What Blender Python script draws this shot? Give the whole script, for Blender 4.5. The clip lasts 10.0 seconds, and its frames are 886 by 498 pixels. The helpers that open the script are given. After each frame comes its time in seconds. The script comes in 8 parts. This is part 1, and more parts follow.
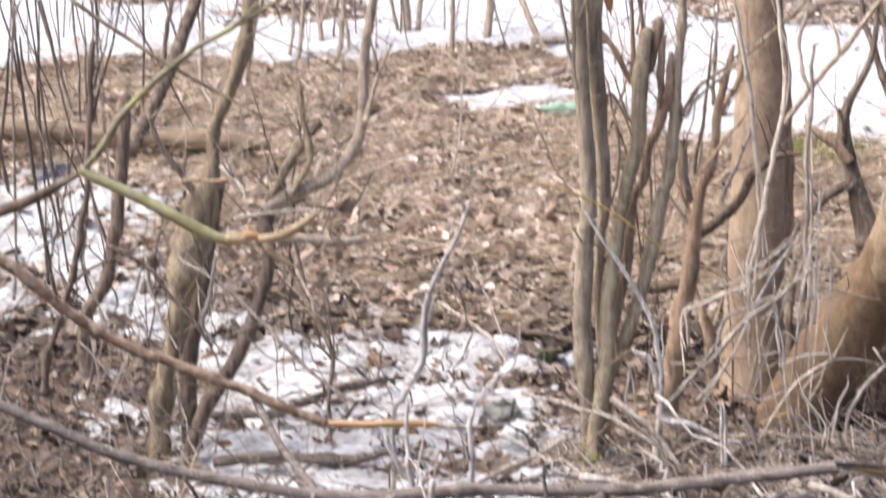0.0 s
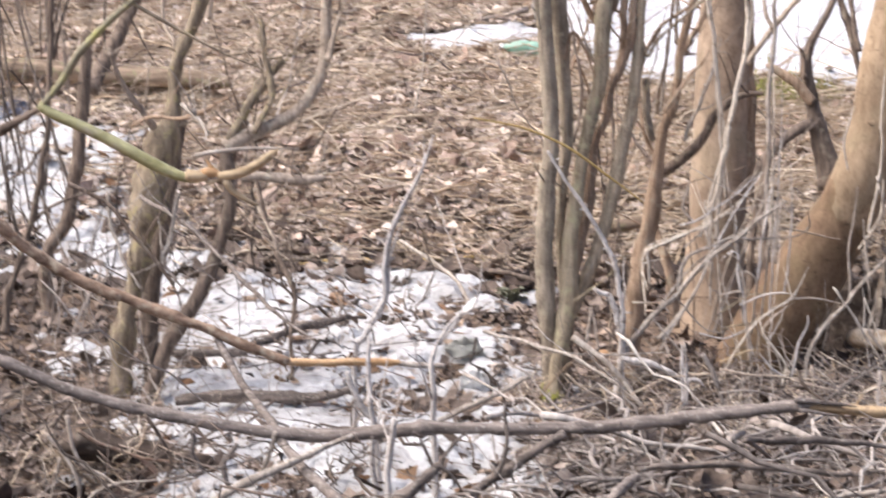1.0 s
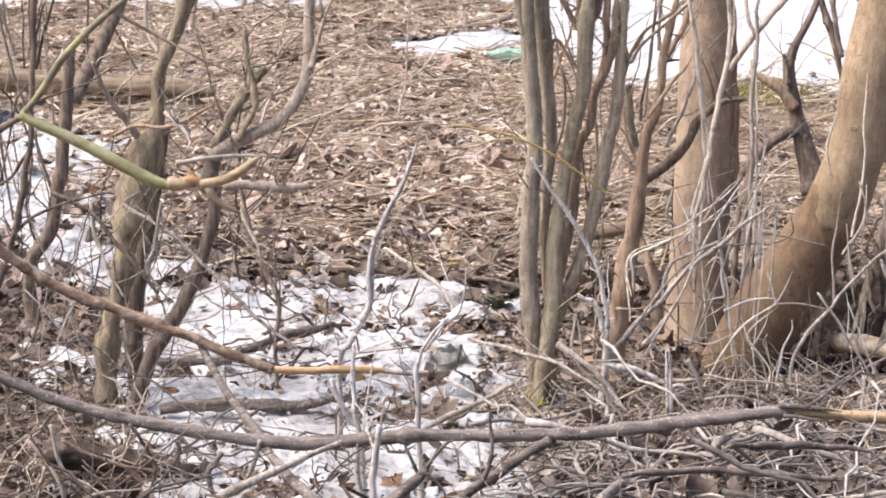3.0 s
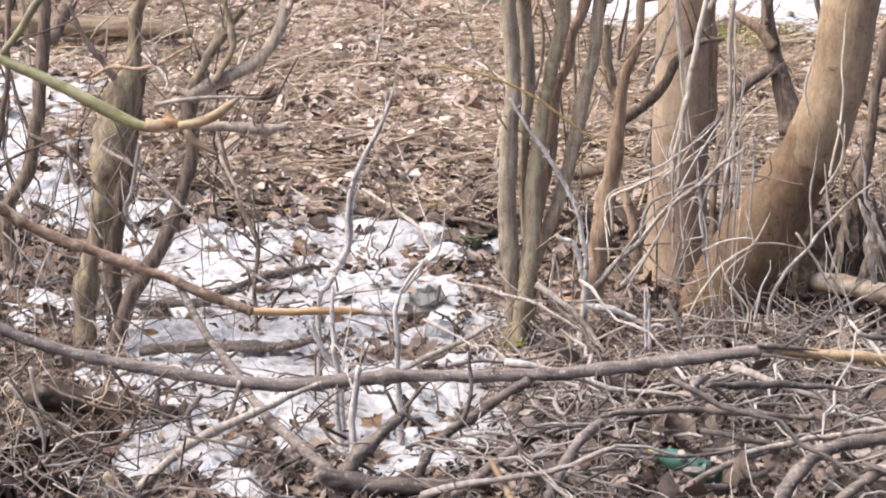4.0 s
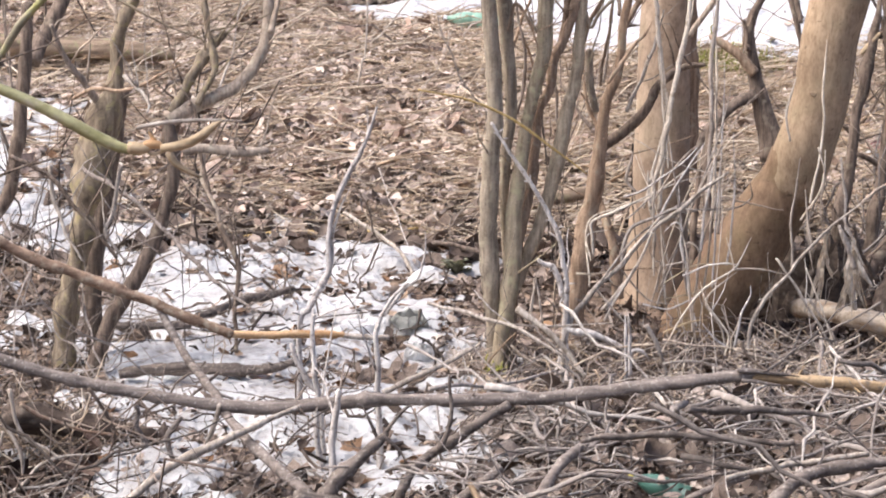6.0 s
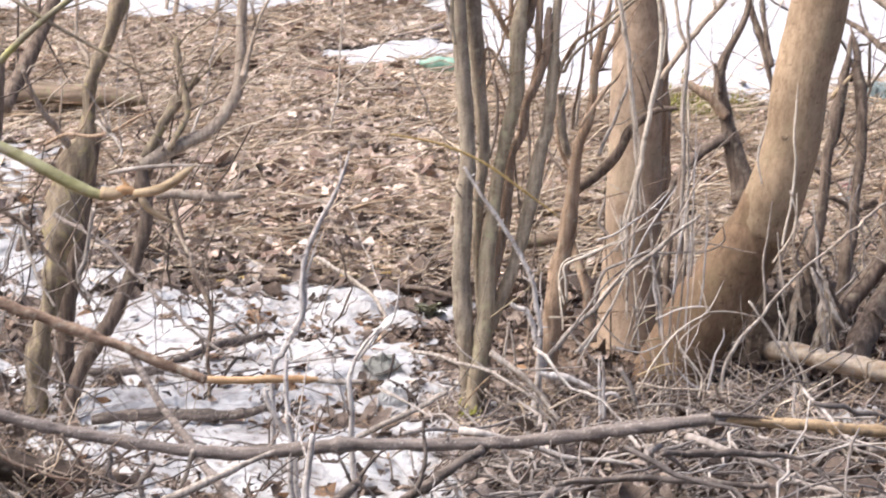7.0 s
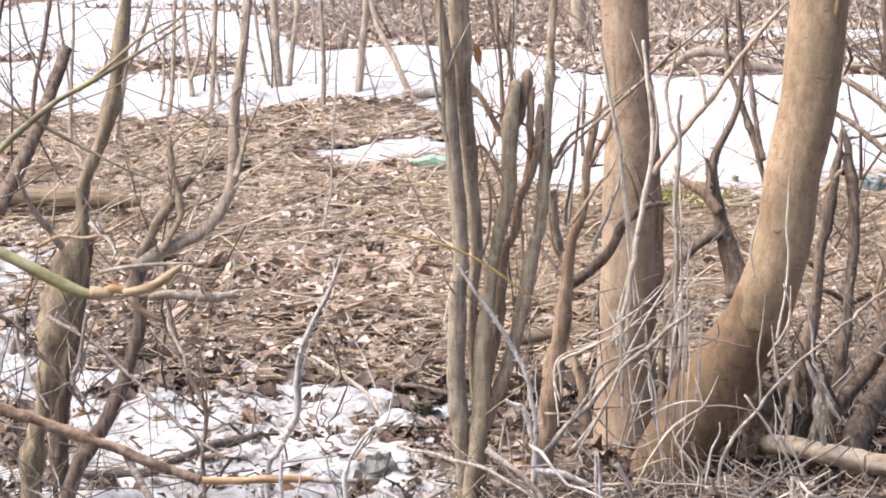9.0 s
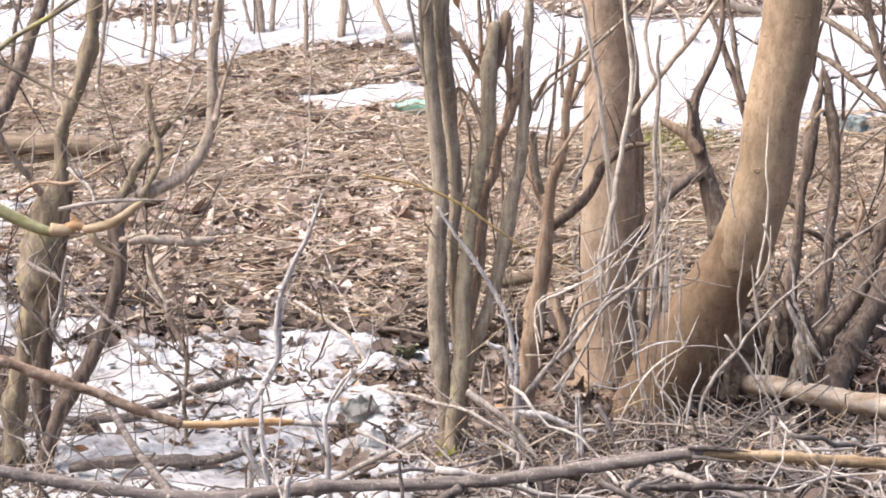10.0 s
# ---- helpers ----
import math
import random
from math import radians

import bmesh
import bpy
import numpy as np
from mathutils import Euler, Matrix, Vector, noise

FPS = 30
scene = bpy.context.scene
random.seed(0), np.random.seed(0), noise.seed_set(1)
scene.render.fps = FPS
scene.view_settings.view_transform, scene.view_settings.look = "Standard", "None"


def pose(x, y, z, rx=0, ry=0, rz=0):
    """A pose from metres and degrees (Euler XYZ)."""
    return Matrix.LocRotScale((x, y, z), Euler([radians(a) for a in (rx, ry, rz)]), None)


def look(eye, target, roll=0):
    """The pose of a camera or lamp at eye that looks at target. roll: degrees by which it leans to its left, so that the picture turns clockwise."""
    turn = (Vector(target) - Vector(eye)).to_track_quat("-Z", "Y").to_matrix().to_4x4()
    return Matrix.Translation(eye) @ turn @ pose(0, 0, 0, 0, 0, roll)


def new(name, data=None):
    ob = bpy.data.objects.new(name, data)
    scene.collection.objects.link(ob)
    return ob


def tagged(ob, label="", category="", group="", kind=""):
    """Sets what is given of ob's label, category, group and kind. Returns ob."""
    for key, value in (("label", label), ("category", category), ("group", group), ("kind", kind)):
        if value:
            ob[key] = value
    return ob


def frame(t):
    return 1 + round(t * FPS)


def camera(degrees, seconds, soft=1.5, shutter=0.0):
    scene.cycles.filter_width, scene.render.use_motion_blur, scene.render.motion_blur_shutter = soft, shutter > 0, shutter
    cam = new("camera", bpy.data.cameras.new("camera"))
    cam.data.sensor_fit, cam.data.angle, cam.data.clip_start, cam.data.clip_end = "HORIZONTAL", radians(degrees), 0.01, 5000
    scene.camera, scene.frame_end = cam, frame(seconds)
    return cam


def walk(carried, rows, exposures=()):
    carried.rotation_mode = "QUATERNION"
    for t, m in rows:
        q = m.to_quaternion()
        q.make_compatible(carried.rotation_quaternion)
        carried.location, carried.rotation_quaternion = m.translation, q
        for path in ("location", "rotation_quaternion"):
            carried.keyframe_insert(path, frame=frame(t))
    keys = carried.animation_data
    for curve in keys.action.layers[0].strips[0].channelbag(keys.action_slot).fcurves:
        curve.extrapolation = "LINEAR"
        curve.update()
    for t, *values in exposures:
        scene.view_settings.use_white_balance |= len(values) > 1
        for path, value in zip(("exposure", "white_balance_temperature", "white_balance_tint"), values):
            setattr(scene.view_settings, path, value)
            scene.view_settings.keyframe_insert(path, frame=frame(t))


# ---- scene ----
EYE = Vector((0.0, 0.0, 1.6))
DRIFT = Vector((0.027, 0.0, -0.013))
# seconds, turn to the left, pitch, roll (degrees), share of the drift: a hand-held long lens that pans and sways a little
PAN = [
    (0, 2.244, -9.530, -0.087, -0.15),
    (0.2, 1.937, -10.507, 0.147, -0.12),
    (0.5, 1.473, -10.922, 0.175, -0.08),
    (0.8, 0.833, -11.378, 0.356, -0.06),
    (1, 1.213, -11.200, 0.237, -0.05),
    (1.2, 1.839, -10.754, -0.053, -0.05),
    (1.5, 1.828, -10.747, 0.056, -0.05),
    (1.7, 1.514, -10.959, 0.135, -0.03),
    (2, 1.235, -11.243, 0.192, 0.00),
    (2.2, 1.218, -11.289, 0.160, 0.01),
    (2.5, 1.176, -11.213, 0.086, 0.02),
    (2.7, 1.033, -10.977, 0.096, 0.03),
    (3.8, 0.291, -11.657, -0.198, 0.02),
    (3.9, 0.228, -12.364, -0.060, 0.01),
    (4, 0.189, -12.615, -0.050, 0.01),
    (4.2, 0.065, -13.058, 0.024, 0.01),
    (4.5, -0.039, -13.101, 0.032, 0.01),
    (5, 0.000, -13.000, 0.000, 0.00),
    (5.2, 0.056, -12.936, 0.071, -0.01),
    (5.5, -0.040, -12.779, 0.015, -0.01),
    (5.7, -0.157, -12.430, 0.204, -0.02),
    (7, -1.106, -10.750, 0.288, -0.05),
    (7.2, -1.529, -10.346, 0.295, -0.04),
    (7.5, -2.295, -9.561, 0.328, -0.03),
    (7.7, -2.461, -9.099, 0.257, -0.01),
    (8, -2.079, -8.813, 0.182, 0.00),
    (8.2, -1.640, -8.685, 0.094, 0.00),
    (8.5, -1.212, -8.382, -0.000, 0.00),
    (8.7, -1.139, -8.171, -0.101, 0.03),
    (9, -1.227, -8.050, -0.392, 0.15),
    (9.2, -1.305, -8.551, -0.587, 0.26),
    (9.5, -1.405, -9.109, -0.536, 0.48),
    (9.7, -1.492, -9.475, -0.702, 0.70),
    (10, -1.541, -9.525, -0.821, 1.00),
]


def aim(turn, pitch, roll, share):
    a, b = radians(turn), radians(pitch)
    ahead = Vector((-math.sin(a) * math.cos(b), math.cos(a) * math.cos(b), math.sin(b)))
    eye = EYE + share * DRIFT
    return look(eye, eye + 10 * ahead, roll)


cam = camera(24, 10.0, soft=1.85, shutter=0.6)
walk(cam, [(t, aim(a, b, c, d)) for t, a, b, c, d in PAN], [(0.0, 1.065, 6120, 11), (6.0, 1.04, 6130, 11), (8.5, 1.175, 6130, 10), (10.0, 1.14, 6180, 11)])

# ---- light: bright thin overcast, softened sun high on the left ----
world = bpy.data.worlds.new("sky")
scene.world = world
world.use_nodes = True
wn = world.node_tree.nodes
sky = wn.new("ShaderNodeTexSky")
sky.sky_type, sky.sun_disc = "NISHITA", False
sky.sun_elevation, sky.sun_rotation = radians(55), radians(-85)
sky.air_density, sky.dust_density, sky.ozone_density = 0.7, 6.0, 0.5
wn["Background"].inputs["Strength"].default_value = 0.15
world.node_tree.links.new(sky.outputs["Color"], wn["Background"].inputs["Color"])
sun = new("sun", bpy.data.lights.new("sun", "SUN"))
sun.data.energy, sun.data.angle, sun.data.color = 1.75, radians(32), (1.0, 0.95, 0.90)
sun.matrix_world = look((-5.6, -2.6, 9.0), (0, 0, 0))


# ---- materials ----
def nodes_of(name, rough=0.85):
    m = bpy.data.materials.new(name)
    m.use_nodes = True
    t = m.node_tree
    b = t.nodes["Principled BSDF"]
    b.inputs["Roughness"].default_value = rough
    b.inputs["Specular IOR Level"].default_value = 0.25
    return m, t, b


def tex_noise(t, scale, detail=4.0, stretch=None, src="Object"):
    co = t.nodes.new("ShaderNodeTexCoord")
    n = t.nodes.new("ShaderNodeTexNoise")
    n.inputs["Scale"].default_value, n.inputs["Detail"].default_value = scale, detail
    if stretch:
        mp = t.nodes.new("ShaderNodeMapping")
        mp.inputs["Scale"].default_value = stretch
        t.links.new(co.outputs[src], mp.inputs["Vector"])
        t.links.new(mp.outputs["Vector"], n.inputs["Vector"])
    else:
        t.links.new(co.outputs[src], n.inputs["Vector"])
    return n


def ramp(t, fac, stops):
    r = t.nodes.new("ShaderNodeValToRGB")
    e = r.color_ramp.elements
    while len(e) < len(stops):
        e.new(0.5)
    for k, (p, c) in zip(e, stops):
        k.position, k.color = p, (*c, 1)
    t.links.new(fac, r.inputs["Fac"])
    return r.outputs["Color"]


def mixed(t, fac, a, b, mode="MIX"):
    m = t.nodes.new("ShaderNodeMix")
    m.data_type, m.blend_type = "RGBA", mode
    for sock, v in ((m.inputs["Factor"], fac), (m.inputs["A"], a), (m.inputs["B"], b)):
        if isinstance(v, (int, float)):
            sock.default_value = v
        elif isinstance(v, tuple):
            sock.default_value = (*v, 1)
        else:
            t.links.new(v, sock)
    return m.outputs["Result"]


def bump(t, b, height, strength, distance):
    n = t.nodes.new("ShaderNodeBump")
    n.inputs["Strength"].default_value, n.inputs["Distance"].default_value = strength, distance
    t.links.new(height, n.inputs["Height"])
    t.links.new(n.outputs["Normal"], b.inputs["Normal"])


def bark(name, dark, light, patch=None, amount=0.0, grain=60, rough=0.85, stretch=(1.5, 1.5, 0.16), relief=0.35, spot=34):
    """Bark with fine lengthwise grain, broad tone patches and, where given, patches of lichen or moss."""
    m, t, b = nodes_of(name, rough)
    fine = tex_noise(t, grain, 6, stretch)
    broad = tex_noise(t, 6, 4)
    c1 = ramp(t, fine.outputs["Fac"], [(0.32, dark), (0.70, light)])
    shade = ramp(t, broad.outputs["Fac"], [(0.3, (0.74, 0.71, 0.68)), (0.5, (0.96, 0.95, 0.94)), (0.7, (1.1, 1.08, 1.06))])
    col = mixed(t, 1.0, c1, shade, "MULTIPLY")
    flake = tex_noise(t, 150, 5)
    col = mixed(t, 1.0, col, ramp(t, flake.outputs["Fac"], [(0.34, (0.84, 0.83, 0.82)), (0.5, (0.99, 0.99, 0.98)), (0.66, (1.1, 1.1, 1.1))]), "MULTIPLY")
    if patch:
        spots = tex_noise(t, spot, 6)
        mask = ramp(t, spots.outputs["Fac"], [(0.60 - amount * 0.3, (0, 0, 0)), (0.74 - amount * 0.3, (1, 1, 1))])
        col = mixed(t, mask, col, patch)
    info = t.nodes.new("ShaderNodeObjectInfo")
    tone = ramp(t, info.outputs["Random"], [(0.0, (0.78, 0.78, 0.79)), (1.0, (1.04, 1.03, 1.0))])
    col = mixed(t, 1.0, col, tone, "MULTIPLY")
    t.links.new(col, b.inputs["Base Color"])
    bump(t, b, fine.outputs["Fac"], relief, 0.004)
    return m


def trunk_bark(name, low, high, olive):
    """Smooth young bark: fine lengthwise cracks, olive and grey clouds, dark flecks."""
    m, t, b = nodes_of(name, 0.8)
    fine, mid = tex_noise(t, 150, 6, (1, 1, 0.5)), tex_noise(t, 38, 8, (1.2, 1.2, 0.6))
    cloud, fleck = tex_noise(t, 5, 5, (1, 1, 0.7)), tex_noise(t, 60, 3, (0.5, 0.5, 1.6))
    col = ramp(t, fine.outputs["Fac"], [(0.34, low), (0.64, high)])
    col = mixed(t, 0.6, col, ramp(t, mid.outputs["Fac"], [(0.36, low), (0.52, tuple(0.5 * (p + q) for p, q in zip(low, high))), (0.66, high)]))
    col = mixed(t, 1.0, col, ramp(t, cloud.outputs["Fac"], [(0.30, (0.66, 0.62, 0.58)), (0.48, (0.92, 0.90, 0.87)), (0.66, (1.14, 1.12, 1.08))]), "MULTIPLY")
    haze = tex_noise(t, 9, 5)
    col = mixed(t, ramp(t, haze.outputs["Fac"], [(0.5, (0, 0, 0)), (0.7, (0.5, 0.5, 0.5))]), col, olive)
    col = mixed(t, ramp(t, fleck.outputs["Fac"], [(0.64, (0, 0, 0)), (0.73, (0.75, 0.75, 0.75))]), col, tuple(0.5 * v for v in low))
    crack = tex_noise(t, 75, 4, (1.6, 1.6, 0.12))
    col = mixed(t, ramp(t, crack.outputs["Fac"], [(0.28, (0.4, 0.4, 0.4)), (0.38, (0, 0, 0))]), col, tuple(0.6 * v for v in low))
    t.links.new(col, b.inputs["Base Color"])
    bump(t, b, mid.outputs["Fac"], 0.4, 0.006)
    return m


bark_grey = bark("bark_grey", (0.27, 0.215, 0.168), (0.56, 0.462, 0.372), (0.48, 0.415, 0.32), 0.12, 70)
bark_longgrey = bark("bark_longgrey", (0.112, 0.092, 0.083), (0.29, 0.246, 0.220), (0.42, 0.375, 0.335), 0.06, 70, stretch=(0.16, 1.3, 1.3), spot=120)
bark_longdark = bark("bark_longdark", (0.075, 0.060, 0.052), (0.235, 0.195, 0.170), (0.30, 0.26, 0.22), 0.10, 60, stretch=(0.14, 1.3, 1.3), spot=80)
wood_ochre = bark("wood_ochre", (0.22, 0.145, 0.080), (0.53, 0.395, 0.245), (0.15, 0.115, 0.085), 0.16, 60, 0.75, (0.12, 1.3, 1.3), spot=60)
bark_hazel = bark("bark_hazel", (0.235, 0.190, 0.138), (0.50, 0.415, 0.315), (0.45, 0.385, 0.27), 0.15, 70)
bark_stem = bark("bark_stem", (0.185, 0.146, 0.122), (0.46, 0.374, 0.313), (0.36, 0.31, 0.24), 0.12)
bark_dark = bark("bark_dark", (0.088, 0.065, 0.051), (0.27, 0.206, 0.162), (0.26, 0.215, 0.16), 0.12)
bark_brown = bark("bark_brown", (0.22, 0.150, 0.100), (0.52, 0.380, 0.270), (0.42, 0.345, 0.25), 0.12)
bark_moss = bark("bark_moss", (0.135, 0.105, 0.076), (0.385, 0.312, 0.225), (0.33, 0.275, 0.15), 0.22, 45)
bark_tan = trunk_bark("bark_tan", (0.24, 0.168, 0.107), (0.445, 0.33, 0.22), (0.325, 0.262, 0.16))
bark_fawn = trunk_bark("bark_fawn", (0.24, 0.173, 0.121), (0.45, 0.342, 0.251), (0.325, 0.262, 0.17))
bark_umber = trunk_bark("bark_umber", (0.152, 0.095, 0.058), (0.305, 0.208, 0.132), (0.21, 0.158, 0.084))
bark_pale = bark("bark_pale", (0.25, 0.213, 0.182), (0.56, 0.50, 0.44), (0.23, 0.185, 0.145), 0.18)
bark_wand = bark("bark_wand", (0.43, 0.392, 0.368), (0.76, 0.71, 0.67), (0.22, 0.18, 0.155), 0.16, spot=60)
bark_green = bark("bark_green", (0.27, 0.253, 0.115), (0.475, 0.45, 0.245), (0.50, 0.44, 0.31), 0.26, 90, 0.65, (0.3, 1, 1), relief=0.3, spot=60)
bark_olive = bark("bark_olive", (0.27, 0.215, 0.145), (0.52, 0.430, 0.305), (0.44, 0.39, 0.24), 0.2, rough=0.7)
bark_red = bark("bark_red", (0.155, 0.097, 0.068), (0.42, 0.295, 0.21), (0.46, 0.37, 0.27), 0.30, stretch=(0.16, 1.2, 1.2), spot=44)
bark_lichen = bark("bark_lichen", (0.20, 0.175, 0.115), (0.42, 0.38, 0.26), (0.40, 0.38, 0.14), 0.3, 110, 0.8, (0.4, 1, 1), spot=45)
bark_yellow = bark("bark_yellow", (0.36, 0.25, 0.09), (0.52, 0.38, 0.17), rough=0.6)
bark_log = bark("bark_log", (0.115, 0.083, 0.060), (0.36, 0.272, 0.198), (0.27, 0.24, 0.14), 0.2, 40, stretch=(0.16, 1, 1))
# Rotten log bark; also darkens the added stumps that stand in for shade.
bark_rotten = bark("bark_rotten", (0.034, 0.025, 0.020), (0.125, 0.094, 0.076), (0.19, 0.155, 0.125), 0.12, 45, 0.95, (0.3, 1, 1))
wood_pale = bark("wood_pale", (0.33, 0.245, 0.150), (0.62, 0.49, 0.33), (0.36, 0.28, 0.17), 0.25, 60, 0.75, (0.12, 1.3, 1.3))
wood_orange = bark("wood_orange", (0.42, 0.245, 0.12), (0.66, 0.46, 0.27), (0.56, 0.46, 0.34), 0.2, 60, 0.7, (0.12, 1.3, 1.3))
wood_log = bark("wood_log", (0.33, 0.215, 0.125), (0.80, 0.68, 0.53), (0.45, 0.38, 0.31), 0.3, 38, 0.75, (0.14, 1, 1))
cane_dry = bark("cane_dry", (0.33, 0.275, 0.225), (0.64, 0.55, 0.47), (0.24, 0.19, 0.15), 0.15, grain=90)
straw = bark("straw", (0.54, 0.455, 0.36), (0.84, 0.76, 0.65), (0.34, 0.27, 0.20), 0.12, grain=90)


def islands(name, stops, rough=0.85, mottle=True):
    """Many loose pieces in one mesh: each takes a tone of its own, with blotches, veins and damp patches across the ground."""
    m, t, b = nodes_of(name, rough)
    g = t.nodes.new("ShaderNodeNewGeometry")
    col = ramp(t, g.outputs["Random Per Island"], stops)
    if mottle:
        n, fine, damp = tex_noise(t, 60, 4), tex_noise(t, 240, 3), tex_noise(t, 2.6, 6)
        col = mixed(t, 1.0, col, ramp(t, n.outputs["Fac"], [(0.32, (0.66, 0.63, 0.61)), (0.64, (1.06, 1.04, 1.02))]), "MULTIPLY")
        col = mixed(t, 1.0, col, ramp(t, fine.outputs["Fac"], [(0.36, (0.82, 0.80, 0.79)), (0.6, (1.05, 1.05, 1.05))]), "MULTIPLY")
        col = mixed(t, 1.0, col, ramp(t, damp.outputs["Fac"], [(0.36, (0.76, 0.73, 0.71)), (0.52, (1.0, 0.99, 0.98)), (0.66, (1.1, 1.1, 1.1))]), "MULTIPLY")
    t.links.new(col, b.inputs["Base Color"])
    return m


leaf_mat = islands("dead_leaves", [(0.0, (0.255, 0.200, 0.163)), (0.15, (0.42, 0.342, 0.285)), (0.4, (0.58, 0.488, 0.415)), (0.7, (0.68, 0.588, 0.512)),
                                  (0.9, (0.745, 0.66, 0.59)), (1.0, (0.80, 0.74, 0.675))])
leaf_red = islands("red_brown_leaves", [(0.0, (0.20, 0.140, 0.110)), (0.5, (0.40, 0.298, 0.238)), (1.0, (0.58, 0.47, 0.395))], 0.75)
# Rotten leaves coloured near black, so the tone also carries the hollows' shade.
leaf_rot_shade = islands("rotten_shade_leaves", [(0.0, (0.03, 0.021, 0.018)), (0.5, (0.075, 0.05, 0.04)), (0.85, (0.15, 0.10, 0.078)), (1.0, (0.27, 0.20, 0.155))], 0.7)
leaf_crumb = islands("grey_leaf_crumbs", [(0.0, (0.16, 0.125, 0.105)), (0.5, (0.31, 0.255, 0.215)), (1.0, (0.52, 0.455, 0.40))])
leaf_dark = islands("wet_leaves", [(0.0, (0.07, 0.052, 0.043)), (0.4, (0.165, 0.126, 0.100)), (0.75, (0.26, 0.210, 0.175)), (0.93, (0.36, 0.30, 0.258)), (1.0, (0.40, 0.295, 0.205))], 0.7)
straw_mat = islands("dry_straw", [(0.0, (0.34, 0.25, 0.165)), (0.5, (0.55, 0.46, 0.345)), (1.0, (0.75, 0.67, 0.55))])
twig_mat = islands("dead_twigs", [(0.0, (0.08, 0.065, 0.058)), (0.35, (0.19, 0.155, 0.135)), (0.7, (0.32, 0.27, 0.235)), (1.0, (0.52, 0.46, 0.40))])
# Twig tones lightened to put the distance haze into the colour.
far_twig = islands("hazed_twigs", [(0.0, (0.19, 0.155, 0.13)), (0.5, (0.36, 0.305, 0.26)), (1.0, (0.58, 0.51, 0.44))])
twig_brown = islands("brown_twigs", [(0.0, (0.07, 0.051, 0.041)), (0.5, (0.19, 0.148, 0.120)), (1.0, (0.40, 0.335, 0.280))])
moss_mat = islands("green_moss", [(0.0, (0.10, 0.11, 0.025)), (0.6, (0.22, 0.23, 0.05)), (1.0, (0.36, 0.33, 0.10))])


def piece_tones(name, stops, rough=0.85):
    """Pieces that are objects of their own: each takes a tone by its random number."""
    m, t, b = nodes_of(name, rough)
    info = t.nodes.new("ShaderNodeObjectInfo")
    n = tex_noise(t, 40, 4, (1, 0.3, 0.3))
    col = mixed(t, 1.0, ramp(t, info.outputs["Random"], stops), ramp(t, n.outputs["Fac"], [(0.3, (0.6, 0.58, 0.56)), (0.66, (1.05, 1.03, 1.0))]), "MULTIPLY")
    t.links.new(col, b.inputs["Base Color"])
    bump(t, b, n.outputs["Fac"], 0.4, 0.002)
    return m


stick_tones = piece_tones("stick_bark", [(0.0, (0.09, 0.075, 0.067)), (0.3, (0.22, 0.191, 0.174)), (0.55, (0.31, 0.272, 0.245)), (0.85, (0.415, 0.37, 0.335)), (1.0, (0.50, 0.455, 0.415))])
pale_tones = piece_tones("dry_stem", [(0.0, (0.25, 0.205, 0.165)), (0.4, (0.44, 0.385, 0.335)), (1.0, (0.62, 0.565, 0.51))])
dark_tones = piece_tones("dark_twig", [(0.0, (0.06, 0.047, 0.04)), (0.6, (0.17, 0.135, 0.11)), (1.0, (0.34, 0.285, 0.235))])
leaf_tones = piece_tones("single_leaf", [(0.0, (0.13, 0.07, 0.04)), (0.4, (0.30, 0.17, 0.09)), (0.75, (0.38, 0.255, 0.165)), (1.0, (0.46, 0.36, 0.275))], 0.7)


def soil_material():
    m, t, b = nodes_of("soil", 0.95)
    fine, broad = tex_noise(t, 38, 8), tex_noise(t, 1.6, 4)
    a = ramp(t, fine.outputs["Fac"], [(0.3, (0.06, 0.043, 0.033)), (0.5, (0.16, 0.115, 0.083)), (0.72, (0.30, 0.225, 0.165))])
    s = ramp(t, broad.outputs["Fac"], [(0.35, (0.7, 0.68, 0.66)), (0.65, (1.05, 1.0, 0.96))])
    t.links.new(mixed(t, 1.0, a, s, "MULTIPLY"), b.inputs["Base Color"])
    bump(t, b, fine.outputs["Fac"], 0.9, 0.03)
    return m


def snow_material(name, deep, grey, white, wear):
    """Old granular snow: grainy, with grey slush and specks of dirt where it is worn."""
    m, t, b = nodes_of(name, 0.6)
    fine, broad, grit = tex_noise(t, 30, 9), tex_noise(t, 6, 7), tex_noise(t, 130, 4)
    col = ramp(t, fine.outputs["Fac"], [(0.30, deep), (0.42, grey), (0.56, tuple(0.5 * (p + q) for p, q in zip(grey, white))), (0.68, white)])
    col = mixed(t, 1.0, col, ramp(t, broad.outputs["Fac"], [(0.34, wear), (0.47, tuple(0.5 * (1 + v) for v in wear)), (0.6, (1.0, 1.0, 1.0))]), "MULTIPLY")
    col = mixed(t, ramp(t, grit.outputs["Fac"], [(0.66, (0, 0, 0)), (0.74, (0.8, 0.8, 0.8))]), col, tuple(0.45 * v for v in deep))
    t.links.new(col, b.inputs["Base Color"])
    bump(t, b, fine.outputs["Fac"], 0.9, 0.03)
    return m


soil = soil_material()
snow_mat = snow_material("snow", (0.42, 0.39, 0.37), (0.48, 0.475, 0.48), (0.60, 0.60, 0.61), (0.78, 0.76, 0.75))
old_snow = snow_material("old_snow", (0.27, 0.23, 0.20), (0.46, 0.45, 0.44), (0.60, 0.60, 0.60), (0.70, 0.67, 0.65))


